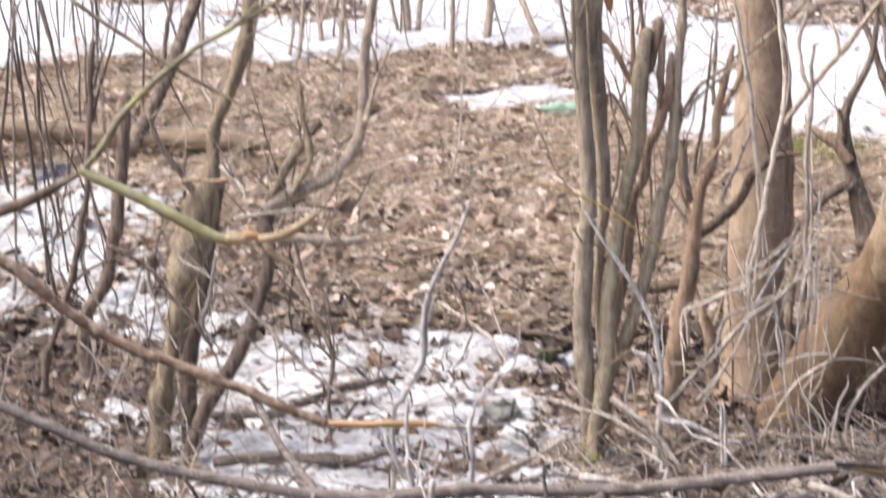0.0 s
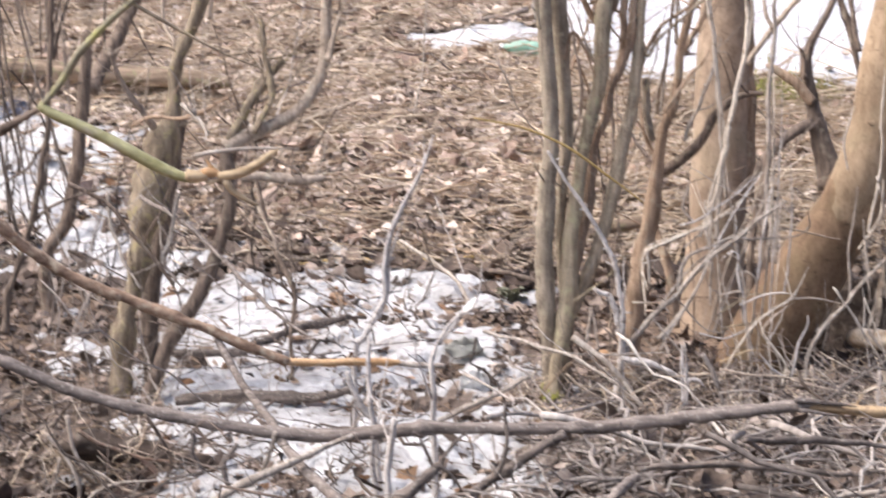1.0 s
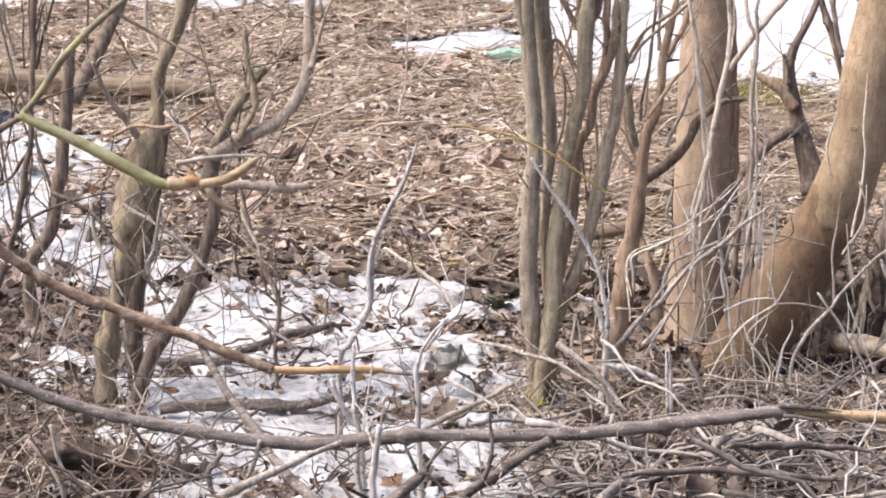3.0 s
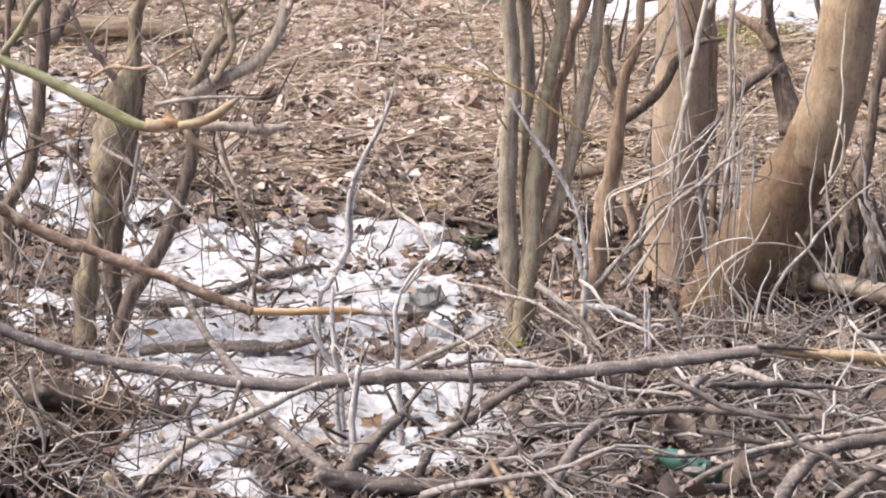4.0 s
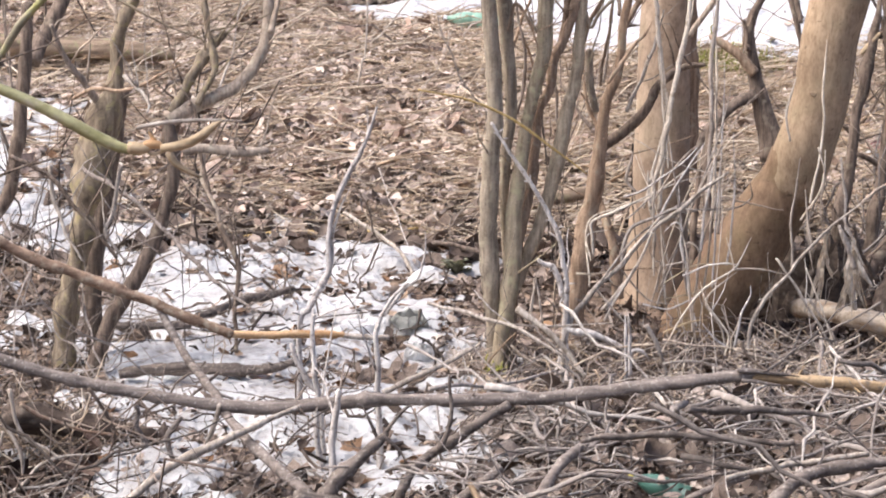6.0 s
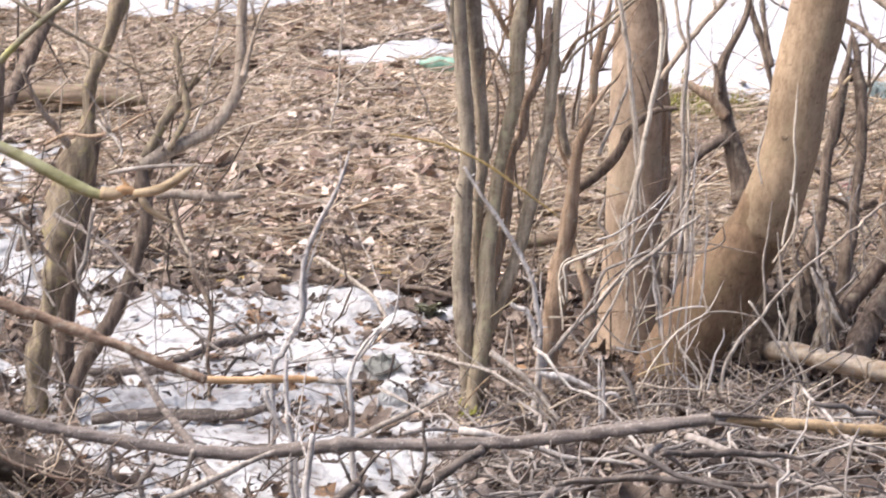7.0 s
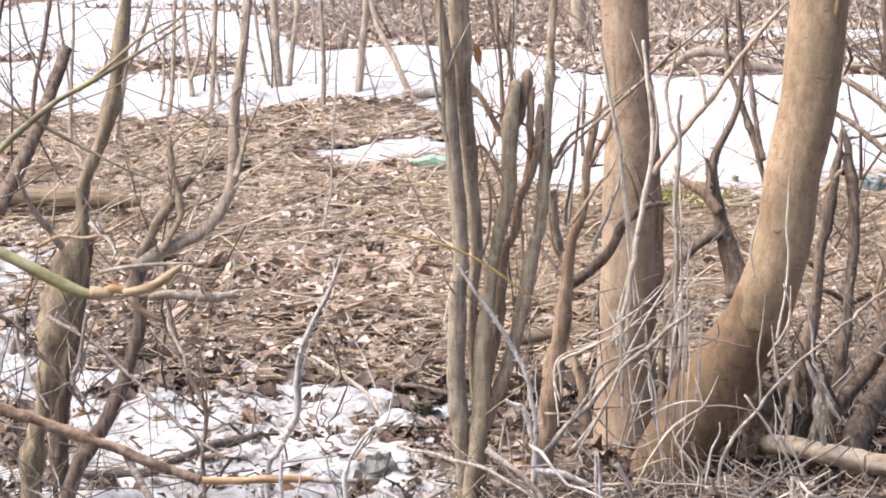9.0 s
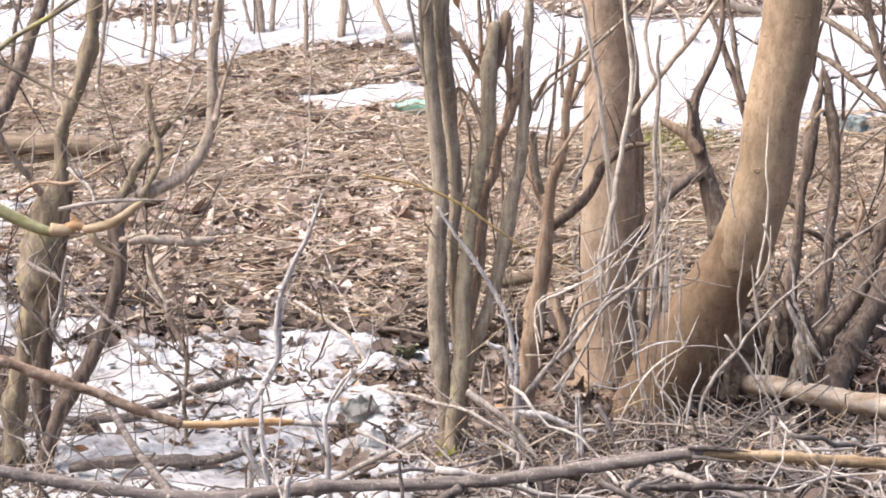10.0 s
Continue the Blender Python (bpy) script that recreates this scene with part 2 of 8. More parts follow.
def plain(name, colour, rough=0.4, alpha_like=0.0, vary=12):
    m, t, b = nodes_of(name, rough)
    n = tex_noise(t, vary, 4)
    t.links.new(mixed(t, 1.0, colour, ramp(t, n.outputs["Fac"], [(0.3, (0.75, 0.73, 0.7)), (0.65, (1, 1, 1))]), "MULTIPLY"), b.inputs["Base Color"])
    b.inputs["Transmission Weight"].default_value = alpha_like
    b.inputs["Specular IOR Level"].default_value = 0.5
    return m


green_plastic = plain("green_plastic", (0.27, 0.46, 0.34), 0.3, 0.2)
dark_green_plastic = plain("dark_green_plastic", (0.06, 0.145, 0.11), 0.4, 0.1)
white_plastic = plain("white_plastic", (0.75, 0.75, 0.74), 0.35)
yellow_plastic = plain("yellow_plastic", (0.60, 0.50, 0.05), 0.4)
red_paint = plain("red_paint", (0.46, 0.25, 0.24), 0.5)
blue_cloth = plain("blue_grey_plastic", (0.16, 0.17, 0.23), 0.5)
film_grey = plain("grey_film", (0.46, 0.46, 0.42), 0.4)
plant_green = plain("withered_green", (0.29, 0.285, 0.20), 0.6, vary=30)
clod = plain("brown_clod", (0.34, 0.20, 0.10), 0.9, vary=40)
green_tarp = plain("grey_green_sheet", (0.37, 0.43, 0.42), 0.8)


# ---- the lie of the land ----
def lattice(ix, iy, seed):
    h = (ix.astype(np.int64) * 374761393 + iy.astype(np.int64) * 668265263 + seed * 1442695041) & 0x7FFFFFFF
    h = ((h ^ (h >> 13)) * 1274126177) & 0x7FFFFFFF
    return ((h ^ (h >> 16)) & 0xFFFF) / 65535.0


def value_noise(x, y, seed):
    ix, iy = np.floor(x), np.floor(y)
    u, v = x - ix, y - iy
    u, v = u * u * (3 - 2 * u), v * v * (3 - 2 * v)
    a, b = lattice(ix, iy, seed), lattice(ix + 1, iy, seed)
    c, d = lattice(ix, iy + 1, seed), lattice(ix + 1, iy + 1, seed)
    return (a * (1 - u) + b * u) * (1 - v) + (c * (1 - u) + d * u) * v


def fbm(x, y, scale, octaves=4, seed=1):
    """Rolling noise from -1 to 1; scale is its coarsest size in metres."""
    x, y = np.asarray(x, float) / scale, np.asarray(y, float) / scale
    total, weight, norm = 0.0, 1.0, 0.0
    for k in range(octaves):
        total = total + weight * (2 * value_noise(x + 37 * k, y - 19 * k, seed + k) - 1)
        norm += weight
        x, y, weight = x * 2.03, y * 2.03, weight * 0.5
    return total / norm


def step(a, b, v):
    s = np.clip((np.asarray(v, float) - a) / (b - a), 0, 1)
    return s * s * (3 - 2 * s)


def ground_z(x, y):
    """Hollow by the camera, leaf bank rising behind it to a low crest, open field beyond."""
    x, y = np.asarray(x, float), np.asarray(y, float)
    foot = 7.75 + 0.25 * fbm(x, x * 0 + 3, 1.5, 2, 11)
    rise = 0.135 * np.clip(y - foot, 0, 5.6)
    z = rise + 0.012 * np.clip(y - 13.4, 0, 60)
    z = z - 0.12 * step(13.0, 15.5, y) + 0.05 * step(5.2, 4.2, y)
    z = z + 0.03 * fbm(x, y, 1.2, 3, 5) * step(2, 7, y) + 0.012 * fbm(x, y, 0.16, 3, 8) * step(60, 20, y)
    z = z + 0.04 * np.exp(-(((x - 0.75) / 0.55) ** 2 + ((y - 6.4) / 0.5) ** 2))
    z = z - 0.16 * np.exp(-(((x + 1.05) / 0.22) ** 2 + ((y - 4.65) / 0.25) ** 2))
    z = z - 0.10 * np.exp(-(((x - 1.12) / 0.2) ** 2 + ((y - 6.75) / 0.35) ** 2))
    return z + 0.55 * fbm(x, y, 14, 2, 21) * step(22, 60, y)


def blob(x, y, cx, cy, rx, ry):
    return 1.0 - np.sqrt(((x - cx) / rx) ** 2 + ((y - cy) / ry) ** 2)


def snow_depth(x, y):
    """Metres of snow over the ground; below zero where the ground is bare."""
    x, y = np.asarray(x, float), np.asarray(y, float)
    hollow = np.maximum.reduce([1.1 * blob(x, y, -0.48, 6.3, 0.72, 1.42), 0.75 * blob(x, y, -0.95, 7.2, 0.42, 0.55), 0.95 * blob(x, y, 0.0, 6.05, 0.27, 0.7), 1.15 * blob(x, y, -0.28, 5.25, 0.66, 0.6),
                                1.6 * blob(x, y, -0.66, 4.84, 0.27, 0.28), 1.25 * blob(x, y, 0.02, 4.98, 0.30, 0.24), 0.55 * blob(x, y, -0.47, 4.47, 0.09, 0.12),
                                0.7 * blob(x, y, -1.4, 7.75, 0.62, 0.55),
                                0.8 * blob(x, y, -2.2, 9.0, 0.55, 1.25), 0.65 * blob(x, y, -1.75, 8.4, 0.36, 0.45), 1.3 * blob(x, y, 1.5, 5.8, 0.5, 0.17)])
    hollow = hollow + 0.66 * fbm(x, y, 0.42, 4, 31) + 0.85 * fbm(x, y, 0.12, 4, 35) - 0.16 - 2.0 * np.clip(blob(x, y, -1.16, 4.65, 0.38, 0.5), 0, 1)
    strip = 0.9 * blob(x, y - 0.1 * np.sin(7 * x), -0.16, 11.55, 0.58, 0.26) + 0.85 * fbm(x, y, 0.35, 4, 41)
    edge = 12.45 + 0.3 * step(-1.6, -0.6, x) - 2.25 * step(-0.05, 0.95, x) + 0.3 * fbm(x, y * 0, 0.6, 3, 43)
    field = 1.6 * (y - edge) + 0.35 * fbm(x, y, 0.5, 3, 45)
    a = x / np.maximum(y, 1.0)
    far_edge = 27.0 - 7.6 * step(-0.075, -0.04, a) - 4.0 * step(0.06, 0.095, a) + 1.2 * fbm(x, y * 0.3, 1.3, 3, 51)
    thaw = step(far_edge, far_edge + 0.8, y) * (1.1 + 1.6 * fbm(x * 0.5, y, 2.2, 3, 53))
    thaw = thaw + 1.6 * np.clip(blob(x, y, -1.95, 17.4, 0.95, 1.9) + 0.7 * fbm(x, y, 0.7, 3, 55), 0, 1)
    thaw = thaw + 1.5 * np.clip(blob(x, y, -3.3, 18.5, 0.7, 1.0) + 0.8 * fbm(x, y, 0.6, 3, 57), 0, 1)
    field = np.minimum(field, 0.9 - 1.4 * thaw)
    cover = np.maximum.reduce([hollow, strip, field])
    return np.clip(cover * 0.06, -0.05, 0.038)


def mesh_of(name, verts, faces, material, smooth=True):
    me = bpy.data.meshes.new(name)
    me.from_pydata(verts, [], faces)
    me.materials.append(material)
    if smooth:
        me.polygons.foreach_set("use_smooth", [True] * len(me.polygons))
    me.update()
    return me


def sheet(name, xs, ys, height, material, keep=None):
    gx, gy = np.meshgrid(xs, ys)
    gz = height(gx, gy)
    w = len(xs)
    verts = np.stack([gx.ravel(), gy.ravel(), gz.ravel()], 1)
    r, c = np.meshgrid(np.arange(len(ys) - 1), np.arange(w - 1), indexing="ij")
    a = (r * w + c).ravel()
    faces = np.stack([a, a + 1, a + 1 + w, a + w], 1)
    if keep is not None:
        faces = faces[keep(gx, gy).ravel()[faces].any(1)]
        used = np.unique(faces)
        back = np.full(len(verts), -1)
        back[used] = np.arange(len(used))
        verts, faces = verts[used], back[faces]
    return new(name, mesh_of(name, verts.tolist(), faces.tolist(), material))


def spread(near, far, fine, growth=1.22):
    """Grid lines: even between near and far, then ever wider."""
    inner = list(np.arange(near, far, fine))
    out, gap = [inner[-1]], fine
    while out[-1] < 420:
        gap *= growth
        out.append(out[-1] + gap)
    low, gap = [near], fine
    while low[-1] > -420:
        gap *= growth
        low.append(low[-1] - gap)
    return np.array(low[:0:-1] + inner + out[1:])


ground = sheet("ground", spread(-3.4, 3.4, 0.05), spread(3.0, 14.6, 0.045), ground_z, soil)
tagged(ground, "brown soil under leaf litter, rising to a low bank", "ground", kind="structure")


def snow_top(x, y):
    return ground_z(x, y) + snow_depth(x, y) + 0.030 * fbm(x, y, 0.13, 4, 61) * step(40, 14, y)


def has_snow(x, y):
    return snow_depth(x, y) > -0.015


for label, xs, ys in (("patchy melting snow in the hollow, strewn with leaves", np.arange(-3.0, 2.1, 0.02), np.arange(4.3, 10.4, 0.02)),
                      ("melting snow strip and field edge on the bank", np.arange(-6, 7, 0.045), np.arange(10.4, 16.0, 0.045)),
                      ("open snow field with bare brown patches", np.arange(-16, 22, 0.16), np.arange(16.0, 60.0, 0.16))):
    tagged(sheet("snow", xs, ys, snow_top, old_snow if ys[0] < 5 else snow_mat, has_snow), label, "snow", kind="structure")
tagged(sheet("snow", np.arange(-160, 160, 2.0), np.arange(60.0, 300.0, 2.0), snow_top, snow_mat, has_snow), "distant snow field", "snow", kind="structure")


# ---- makers ----
def part(name, mesh, parent, label=""):
    ob = new(name, mesh)
    ob.parent = parent
    return tagged(ob, label)


def smooth_path(points, gap):
    """Catmull-Rom through (x, y, z, r) rows."""
    p = [np.array(q, float) for q in points]
    p = [2 * p[0] - p[1]] + p + [2 * p[-1] - p[-2]]
    out = []
    for i in range(1, len(p) - 2):
        a, b, c, d = p[i - 1:i + 3]
        n = max(2, min(26, int(np.linalg.norm((c - b)[:3]) / gap)))
        for k in range(n):
            u = k / n
            out.append(0.5 * (2 * b + (c - a) * u + (2 * a - 5 * b + 4 * c - d) * u * u + (3 * b - a - 3 * c + d) * u ** 3))
    out.append(p[-2])
    return np.array(out)


def tube_arrays(path, sides, seed=0, rough=0.06, knots=0.0):
    """Verts and faces of a tapered tube with an uneven skin, closed at both ends."""
    rng = np.random.default_rng(seed)
    n = len(path)
    d = np.gradient(path[:, :3], axis=0)
    d /= np.linalg.norm(d, axis=1)[:, None] + 1e-9
    ref = np.array([0.31, 0.87, 0.39])
    u = np.cross(d, ref)
    u /= np.linalg.norm(u, axis=1)[:, None] + 1e-9
    v = np.cross(d, u)
    wave = np.convolve(rng.normal(size=n + 8), np.ones(5) / 5, "same")[4:-4]
    r = np.clip(path[:, 3], 0.0006, None) * (1 + 1.2 * rough * wave)
    if knots:
        run = np.r_[0, np.cumsum(np.linalg.norm(np.diff(path[:, :3], axis=0), axis=1))]
        at = np.cumsum(rng.uniform(0.07, 0.16, 60))
        near = np.abs(run[:, None] - at[None]).min(1)
        r = r * (1 + knots * np.exp(-(near / 0.009) ** 2))
    a = np.linspace(0, 2 * np.pi, sides, endpoint=False)
    skin = rng.normal(size=(n + 4, sides))
    skin = (skin[:-4] + 2 * skin[1:-3] + 3 * skin[2:-2] + 2 * skin[3:-1] + skin[4:]) / 4.4
    skin = 1 + rough * 0.9 * skin
    ring = path[:, None, :3] + (r[:, None] * skin)[:, :, None] * (np.cos(a)[None, :, None] * u[:, None] + np.sin(a)[None, :, None] * v[:, None])
    verts = np.r_[ring.reshape(-1, 3), path[:1, :3], path[-1:, :3] + d[-1:] * r[-1] * 0.5]
    faces = []
    for i in range(n - 1):
        for k in range(sides):
            q = (k + 1) % sides
            faces.append((i * sides + k, i * sides + q, (i + 1) * sides + q, (i + 1) * sides + k))
    for k in range(sides):
        q = (k + 1) % sides
        faces.append((q, k, n * sides))
        faces.append(((n - 1) * sides + k, (n - 1) * sides + q, n * sides + 1))
    return verts, faces


COUNT = [0]
TWIGS = {"hazel_clump": 2, "mossy_shrub": 4, "dark_bush": 3, "thin_bush": 3, "edge_shrub": 4, "far_sapling": 4, "wand": 0, "thin_sucker": 1, "curved_sucker": 1}


KIND = {}


def wooden(name, label, category, group=""):
    """A plant or stick; its limbs follow, the first of them at its foot."""
    root = new(name)
    root.empty_display_size = 0.1
    KIND[root.name] = category
    return tagged(root, label, category, group)


def limb(root, piece, material, *points):
    """A limb from its middle line and half-thickness."""
    category = KIND[root.name]
    if not root.children:
        root.location = points[0][:3]
        if category in ("shrub", "tree", "sapling", "bush") and points[0][2] < 0.9:
            root.location.z = float(ground_z(points[0][0], points[0][1]))
    base = root.location.copy()
    COUNT[0] += 1
    pts = [list(p) for p in points]
    thick = max(p[3] for p in pts)
    first = pts[0]
    gap = first[2] - float(ground_z(first[0], first[1]))
    if gap < (0.3 if piece in ("stem", "trunk") else 0.12) and first[2] < 0.6 and category in ("shrub", "tree", "sapling", "bush"):
        pts.insert(0, [first[0], first[1], float(ground_z(first[0], first[1])) - 0.06, first[3] * 1.12])
    if category == "tree" and piece == "trunk":
        a, b = np.array(pts[-2]), np.array(pts[-1])
        up = (b - a)[:3] / (b - a)[2]
        for k in (1.0, 2.2, 3.4):
            pts.append([*(b[:3] + up * k * (1 - 0.06 * k)), b[3] * (1 - 0.24 * k)])
    path = smooth_path(pts, max(0.009, thick * 0.5))
    if thick < 0.0065 and len(path) > 5:
        path[:, 3] *= np.interp(np.linspace(0, 1, len(path)), [0, 0.72, 1], [1, 0.92, 0.45])
    rng = np.random.default_rng(COUNT[0])
    wob = np.stack([fbm(np.arange(len(path)) * 0.35, np.full(len(path), 7.7 * k), 2.0, 2, COUNT[0]) for k in range(3)], 1)
    path[:, :3] += wob * np.minimum(path[:, 3:4] * (0.15 if category in ("branch", "shoot") else 0.5 if thick < 0.012 else 0.22), 0.006)
    if thick < 0.009 and len(path) > 6 and category not in ("branch", "shoot"):
        run = np.r_[0, np.cumsum(np.linalg.norm(np.diff(path[:, :3], axis=0), axis=1))]
        at = np.r_[0, np.cumsum(rng.uniform(0.035, 0.085, 60))]
        for axis in range(3):
            path[:, axis] += np.interp(run, at, rng.normal(0, 0.6, 61) * (at > 0)) * np.minimum(path[:, 3], 0.005)
    if material in (bark_moss, bark_brown, bark_dark) and 0.008 < thick < 0.06:
        run = np.r_[0, np.cumsum(np.linalg.norm(np.diff(path[:, :3], axis=0), axis=1))]
        path[:, 3] *= 1 + (0.6 if material == bark_moss else 0.15) * fbm(run, run * 0 + COUNT[0], 0.075, 3, COUNT[0] + 3)
    if category in ("fallen branch", "stick") and 0.008 < thick < 0.05:
        run = np.r_[0, np.cumsum(np.linalg.norm(np.diff(path[:, :3], axis=0), axis=1))]
        path[:, 3] *= 1 + 0.16 * fbm(run, run * 0 + COUNT[0], 0.05, 3, COUNT[0] + 11)
        for knot in rng.uniform(0.02, max(run[-1] - 0.02, 0.03), int(run[-1] / 0.13)):
            path[:, 3] *= 1 + 0.15 * np.exp(-((run - knot) / 0.011) ** 2)
    if thick > 0.06:
        run = np.r_[0, np.cumsum(np.linalg.norm(np.diff(path[:, :3], axis=0), axis=1))]
        path[:, 3] *= 1 + 0.07 * fbm(run, run * 0 + COUNT[0], 0.22, 3, COUNT[0] + 5)
    sides = 28 if thick > 0.06 else 20 if thick > 0.05 else 12 if thick > 0.015 else 8 if thick > 0.006 else 6
    verts, faces = tube_arrays(path, sides, COUNT[0], 0.02 if thick > 0.06 else 0.10 if material in (bark_moss, bark_rotten, bark_longdark) else 0.05, 0.0 if thick > 0.04 else 0.13 if category in ("fallen branch", "stick", "twig") else 0.09)
    if category in ("shrub", "sapling", "bush", "fallen branch") and thick > 0.0055 and len(path) > 10:
        run = float(np.linalg.norm(np.diff(path[:, :3], axis=0), axis=1).sum())
        for k in range(int(run / (0.12 if category == "fallen branch" else 0.045))):
            i = int(rng.integers(2, len(path) - 1))
            way = rng.normal(size=3) + np.array([0, 0, 0.5])
            way /= np.linalg.norm(way)
            l = path[i, 3] * 0.9 + rng.uniform(0.006, 0.026)
            u = np.linspace(0, 1, 4)[:, None]
            spur = path[i, :3] + u * l * way + u * u * rng.normal(0, 0.006, 3)
            sv, sf = tube_arrays(np.c_[spur, np.linspace(min(0.004, path[i, 3] * 0.5), 0.0014, 4)], 5, int(rng.integers(1 << 30)), 0.1)
            faces = faces + [tuple(q + len(verts) for q in f) for f in sf]
            verts = np.r_[verts, sv]
    shaft = part(piece, mesh_of(piece, (verts - np.array(base)).tolist(), faces, material), root)
    if category in ("shrub", "sapling", "bush") and "knot" not in piece and len(path) > 12 and thick > 0.004:
        for k in range(TWIGS.get(root.name.split(".")[0], 2)):
            p = path[int(rng.integers(len(path) // 4, len(path) - 1))]
            d = np.array([rng.normal(0, 0.7), rng.normal(0, 0.5), rng.uniform(0.15, 1.0)])
            l = rng.uniform(0.10, 0.34)
            u = np.linspace(0, 1, 7)[:, None]
            line = p[:3] + l * (u * d / np.linalg.norm(d) + u * u * np.array([0, 0, rng.uniform(-0.1, 0.35)]) + np.cumsum(rng.normal(0, 0.022, (7, 3)), 0) * (u > 0))
            tv, tf = tube_arrays(np.c_[line, np.linspace(min(p[3] * 0.45, 0.0034), 0.0011, 7)], 5, int(rng.integers(1 << 30)), 0.08)
            part("twig", mesh_of("twig", (tv - np.array(base)).tolist(), tf, material), shaft)


def stuff(name, label, category, chunks, material):
    """One object from many loose pieces: a list of (verts, faces) arrays."""
    verts, faces, off = [], [], 0
    for v, f in chunks:
        verts.append(v)
        faces.extend(tuple(i + off for i in q) for q in f)
        off += len(v)
    ob = new(name, mesh_of(name, np.concatenate(verts).tolist(), faces, material))
    return tagged(ob, label, category, kind="stuff")


# ---- trees, shrubs, fallen branches and sticks ----
plant = wooden("hazel_clump", "multi-stemmed grey-brown shrub with knobby cut stems", "shrub")
limb(plant, "stem", bark_hazel, (0.1831, 5.8500, -0.0462, 0.0218), (0.1856, 5.8455, 0.0435, 0.0226), (0.1796, 5.8409, 0.1795, 0.0250), (0.1689, 5.8364, 0.3140, 0.0266), (0.1644, 5.8318, 0.4798, 0.0266), (0.1713, 5.8273, 0.6432, 0.0250), (0.1813, 5.8227, 0.7884, 0.0225), (0.1662, 5.8182, 0.9898, 0.0217), (0.1551, 5.8136, 1.1489, 0.0201), (0.1456, 5.8091, 1.3065, 0.0177), (0.1269, 5.8045, 1.4316, 0.0136), (0.1114, 5.8000, 1.5557, 0.0112))
limb(plant, "stem", bark_hazel, (0.2023, 5.9000, 0.0290, 0.0114), (0.2217, 5.8950, 0.2508, 0.0122), (0.2173, 5.8900, 0.3690, 0.0122), (0.2095, 5.8850, 0.5026, 0.0130), (0.2131, 5.8800, 0.6346, 0.0146), (0.2279, 5.8750, 0.7650, 0.0171), (0.2108, 5.8700, 0.9843, 0.0211), (0.1946, 5.8650, 1.1448, 0.0260), (0.1834, 5.8600, 1.3038, 0.0300), (0.1801, 5.8550, 1.4614, 0.0316), (0.1768, 5.8500, 1.6019, 0.0307))
limb(plant, "stem", bark_olive, (0.1913, 5.8000, -0.0220, 0.0192), (0.2038, 5.8107, 0.0864, 0.0209), (0.2197, 5.8214, 0.1843, 0.0225), (0.2354, 5.8321, 0.2818, 0.0250), (0.2380, 5.8429, 0.3954, 0.0250), (0.2423, 5.8536, 0.5084, 0.0227), (0.2608, 5.8643, 0.6371, 0.0203), (0.2838, 5.8750, 0.7812, 0.0187), (0.3128, 5.8857, 0.9015, 0.0212), (0.3209, 5.8964, 1.0456, 0.0228), (0.3261, 5.9071, 1.1170, 0.0245), (0.3314, 5.9179, 1.1644, 0.0180), (0.3383, 5.9286, 1.2070, 0.0156), (0.3420, 5.9393, 1.2288, 0.0164), (0.3426, 5.9500, 1.2378, 0.0082))
limb(plant, "branch", bark_brown, (0.3302, 5.9500, 1.0973, 0.0164), (0.3527, 5.9500, 1.1377, 0.0148), (0.3654, 5.9500, 1.1942, 0.0148), (0.3733, 5.9500, 1.2345, 0.0173), (0.3748, 5.9500, 1.2602, 0.0156), (0.3731, 5.9500, 1.2715, 0.0066))
limb(plant, "branch", bark_brown, (0.3205, 5.9500, 1.0925, 0.0107), (0.3074, 5.9500, 1.1379, 0.0082), (0.3023, 5.9500, 1.2186, 0.0066), (0.2973, 5.9500, 1.2990, 0.0058), (0.2890, 5.9500, 1.3791, 0.0049), (0.2840, 5.9500, 1.4748, 0.0041))
limb(plant, "branch", bark_brown, (0.3205, 5.9500, 1.0730, 0.0099), (0.2962, 5.9500, 1.0974, 0.0091), (0.2588, 5.9500, 1.1671, 0.0082), (0.2265, 5.9500, 1.2156, 0.0074), (0.1974, 5.9500, 1.2479, 0.0058))
limb(plant, "branch", bark_brown, (0.3158, 5.9500, 1.0243, 0.0074), (0.3268, 5.9500, 1.1378, 0.0066), (0.3297, 5.9500, 1.2346, 0.0058), (0.3245, 5.9500, 1.3310, 0.0049), (0.3291, 5.9500, 1.4269, 0.0041))
limb(plant, "stem", bark_brown, (0.2422, 5.9000, 0.1821, 0.0131), (0.2600, 5.9050, 0.3993, 0.0147), (0.2850, 5.9100, 0.5277, 0.0163), (0.2971, 5.9150, 0.6288, 0.0164), (0.3057, 5.9200, 0.7424, 0.0147), (0.3362, 5.9250, 0.8151, 0.0139), (0.3492, 5.9300, 0.8961, 0.0139), (0.3784, 5.9350, 0.9605, 0.0131), (0.4043, 5.9400, 1.0379, 0.0123), (0.4090, 5.9450, 1.1298, 0.0099), (0.4140, 5.9500, 1.1699, 0.0066))
limb(plant, "branch", bark_brown, (0.3568, 5.9500, 0.9018, 0.0099), (0.3792, 5.9500, 0.9915, 0.0099), (0.3852, 5.9500, 1.0890, 0.0107), (0.3865, 5.9500, 1.1699, 0.0107), (0.3879, 5.9500, 1.2183, 0.0066))
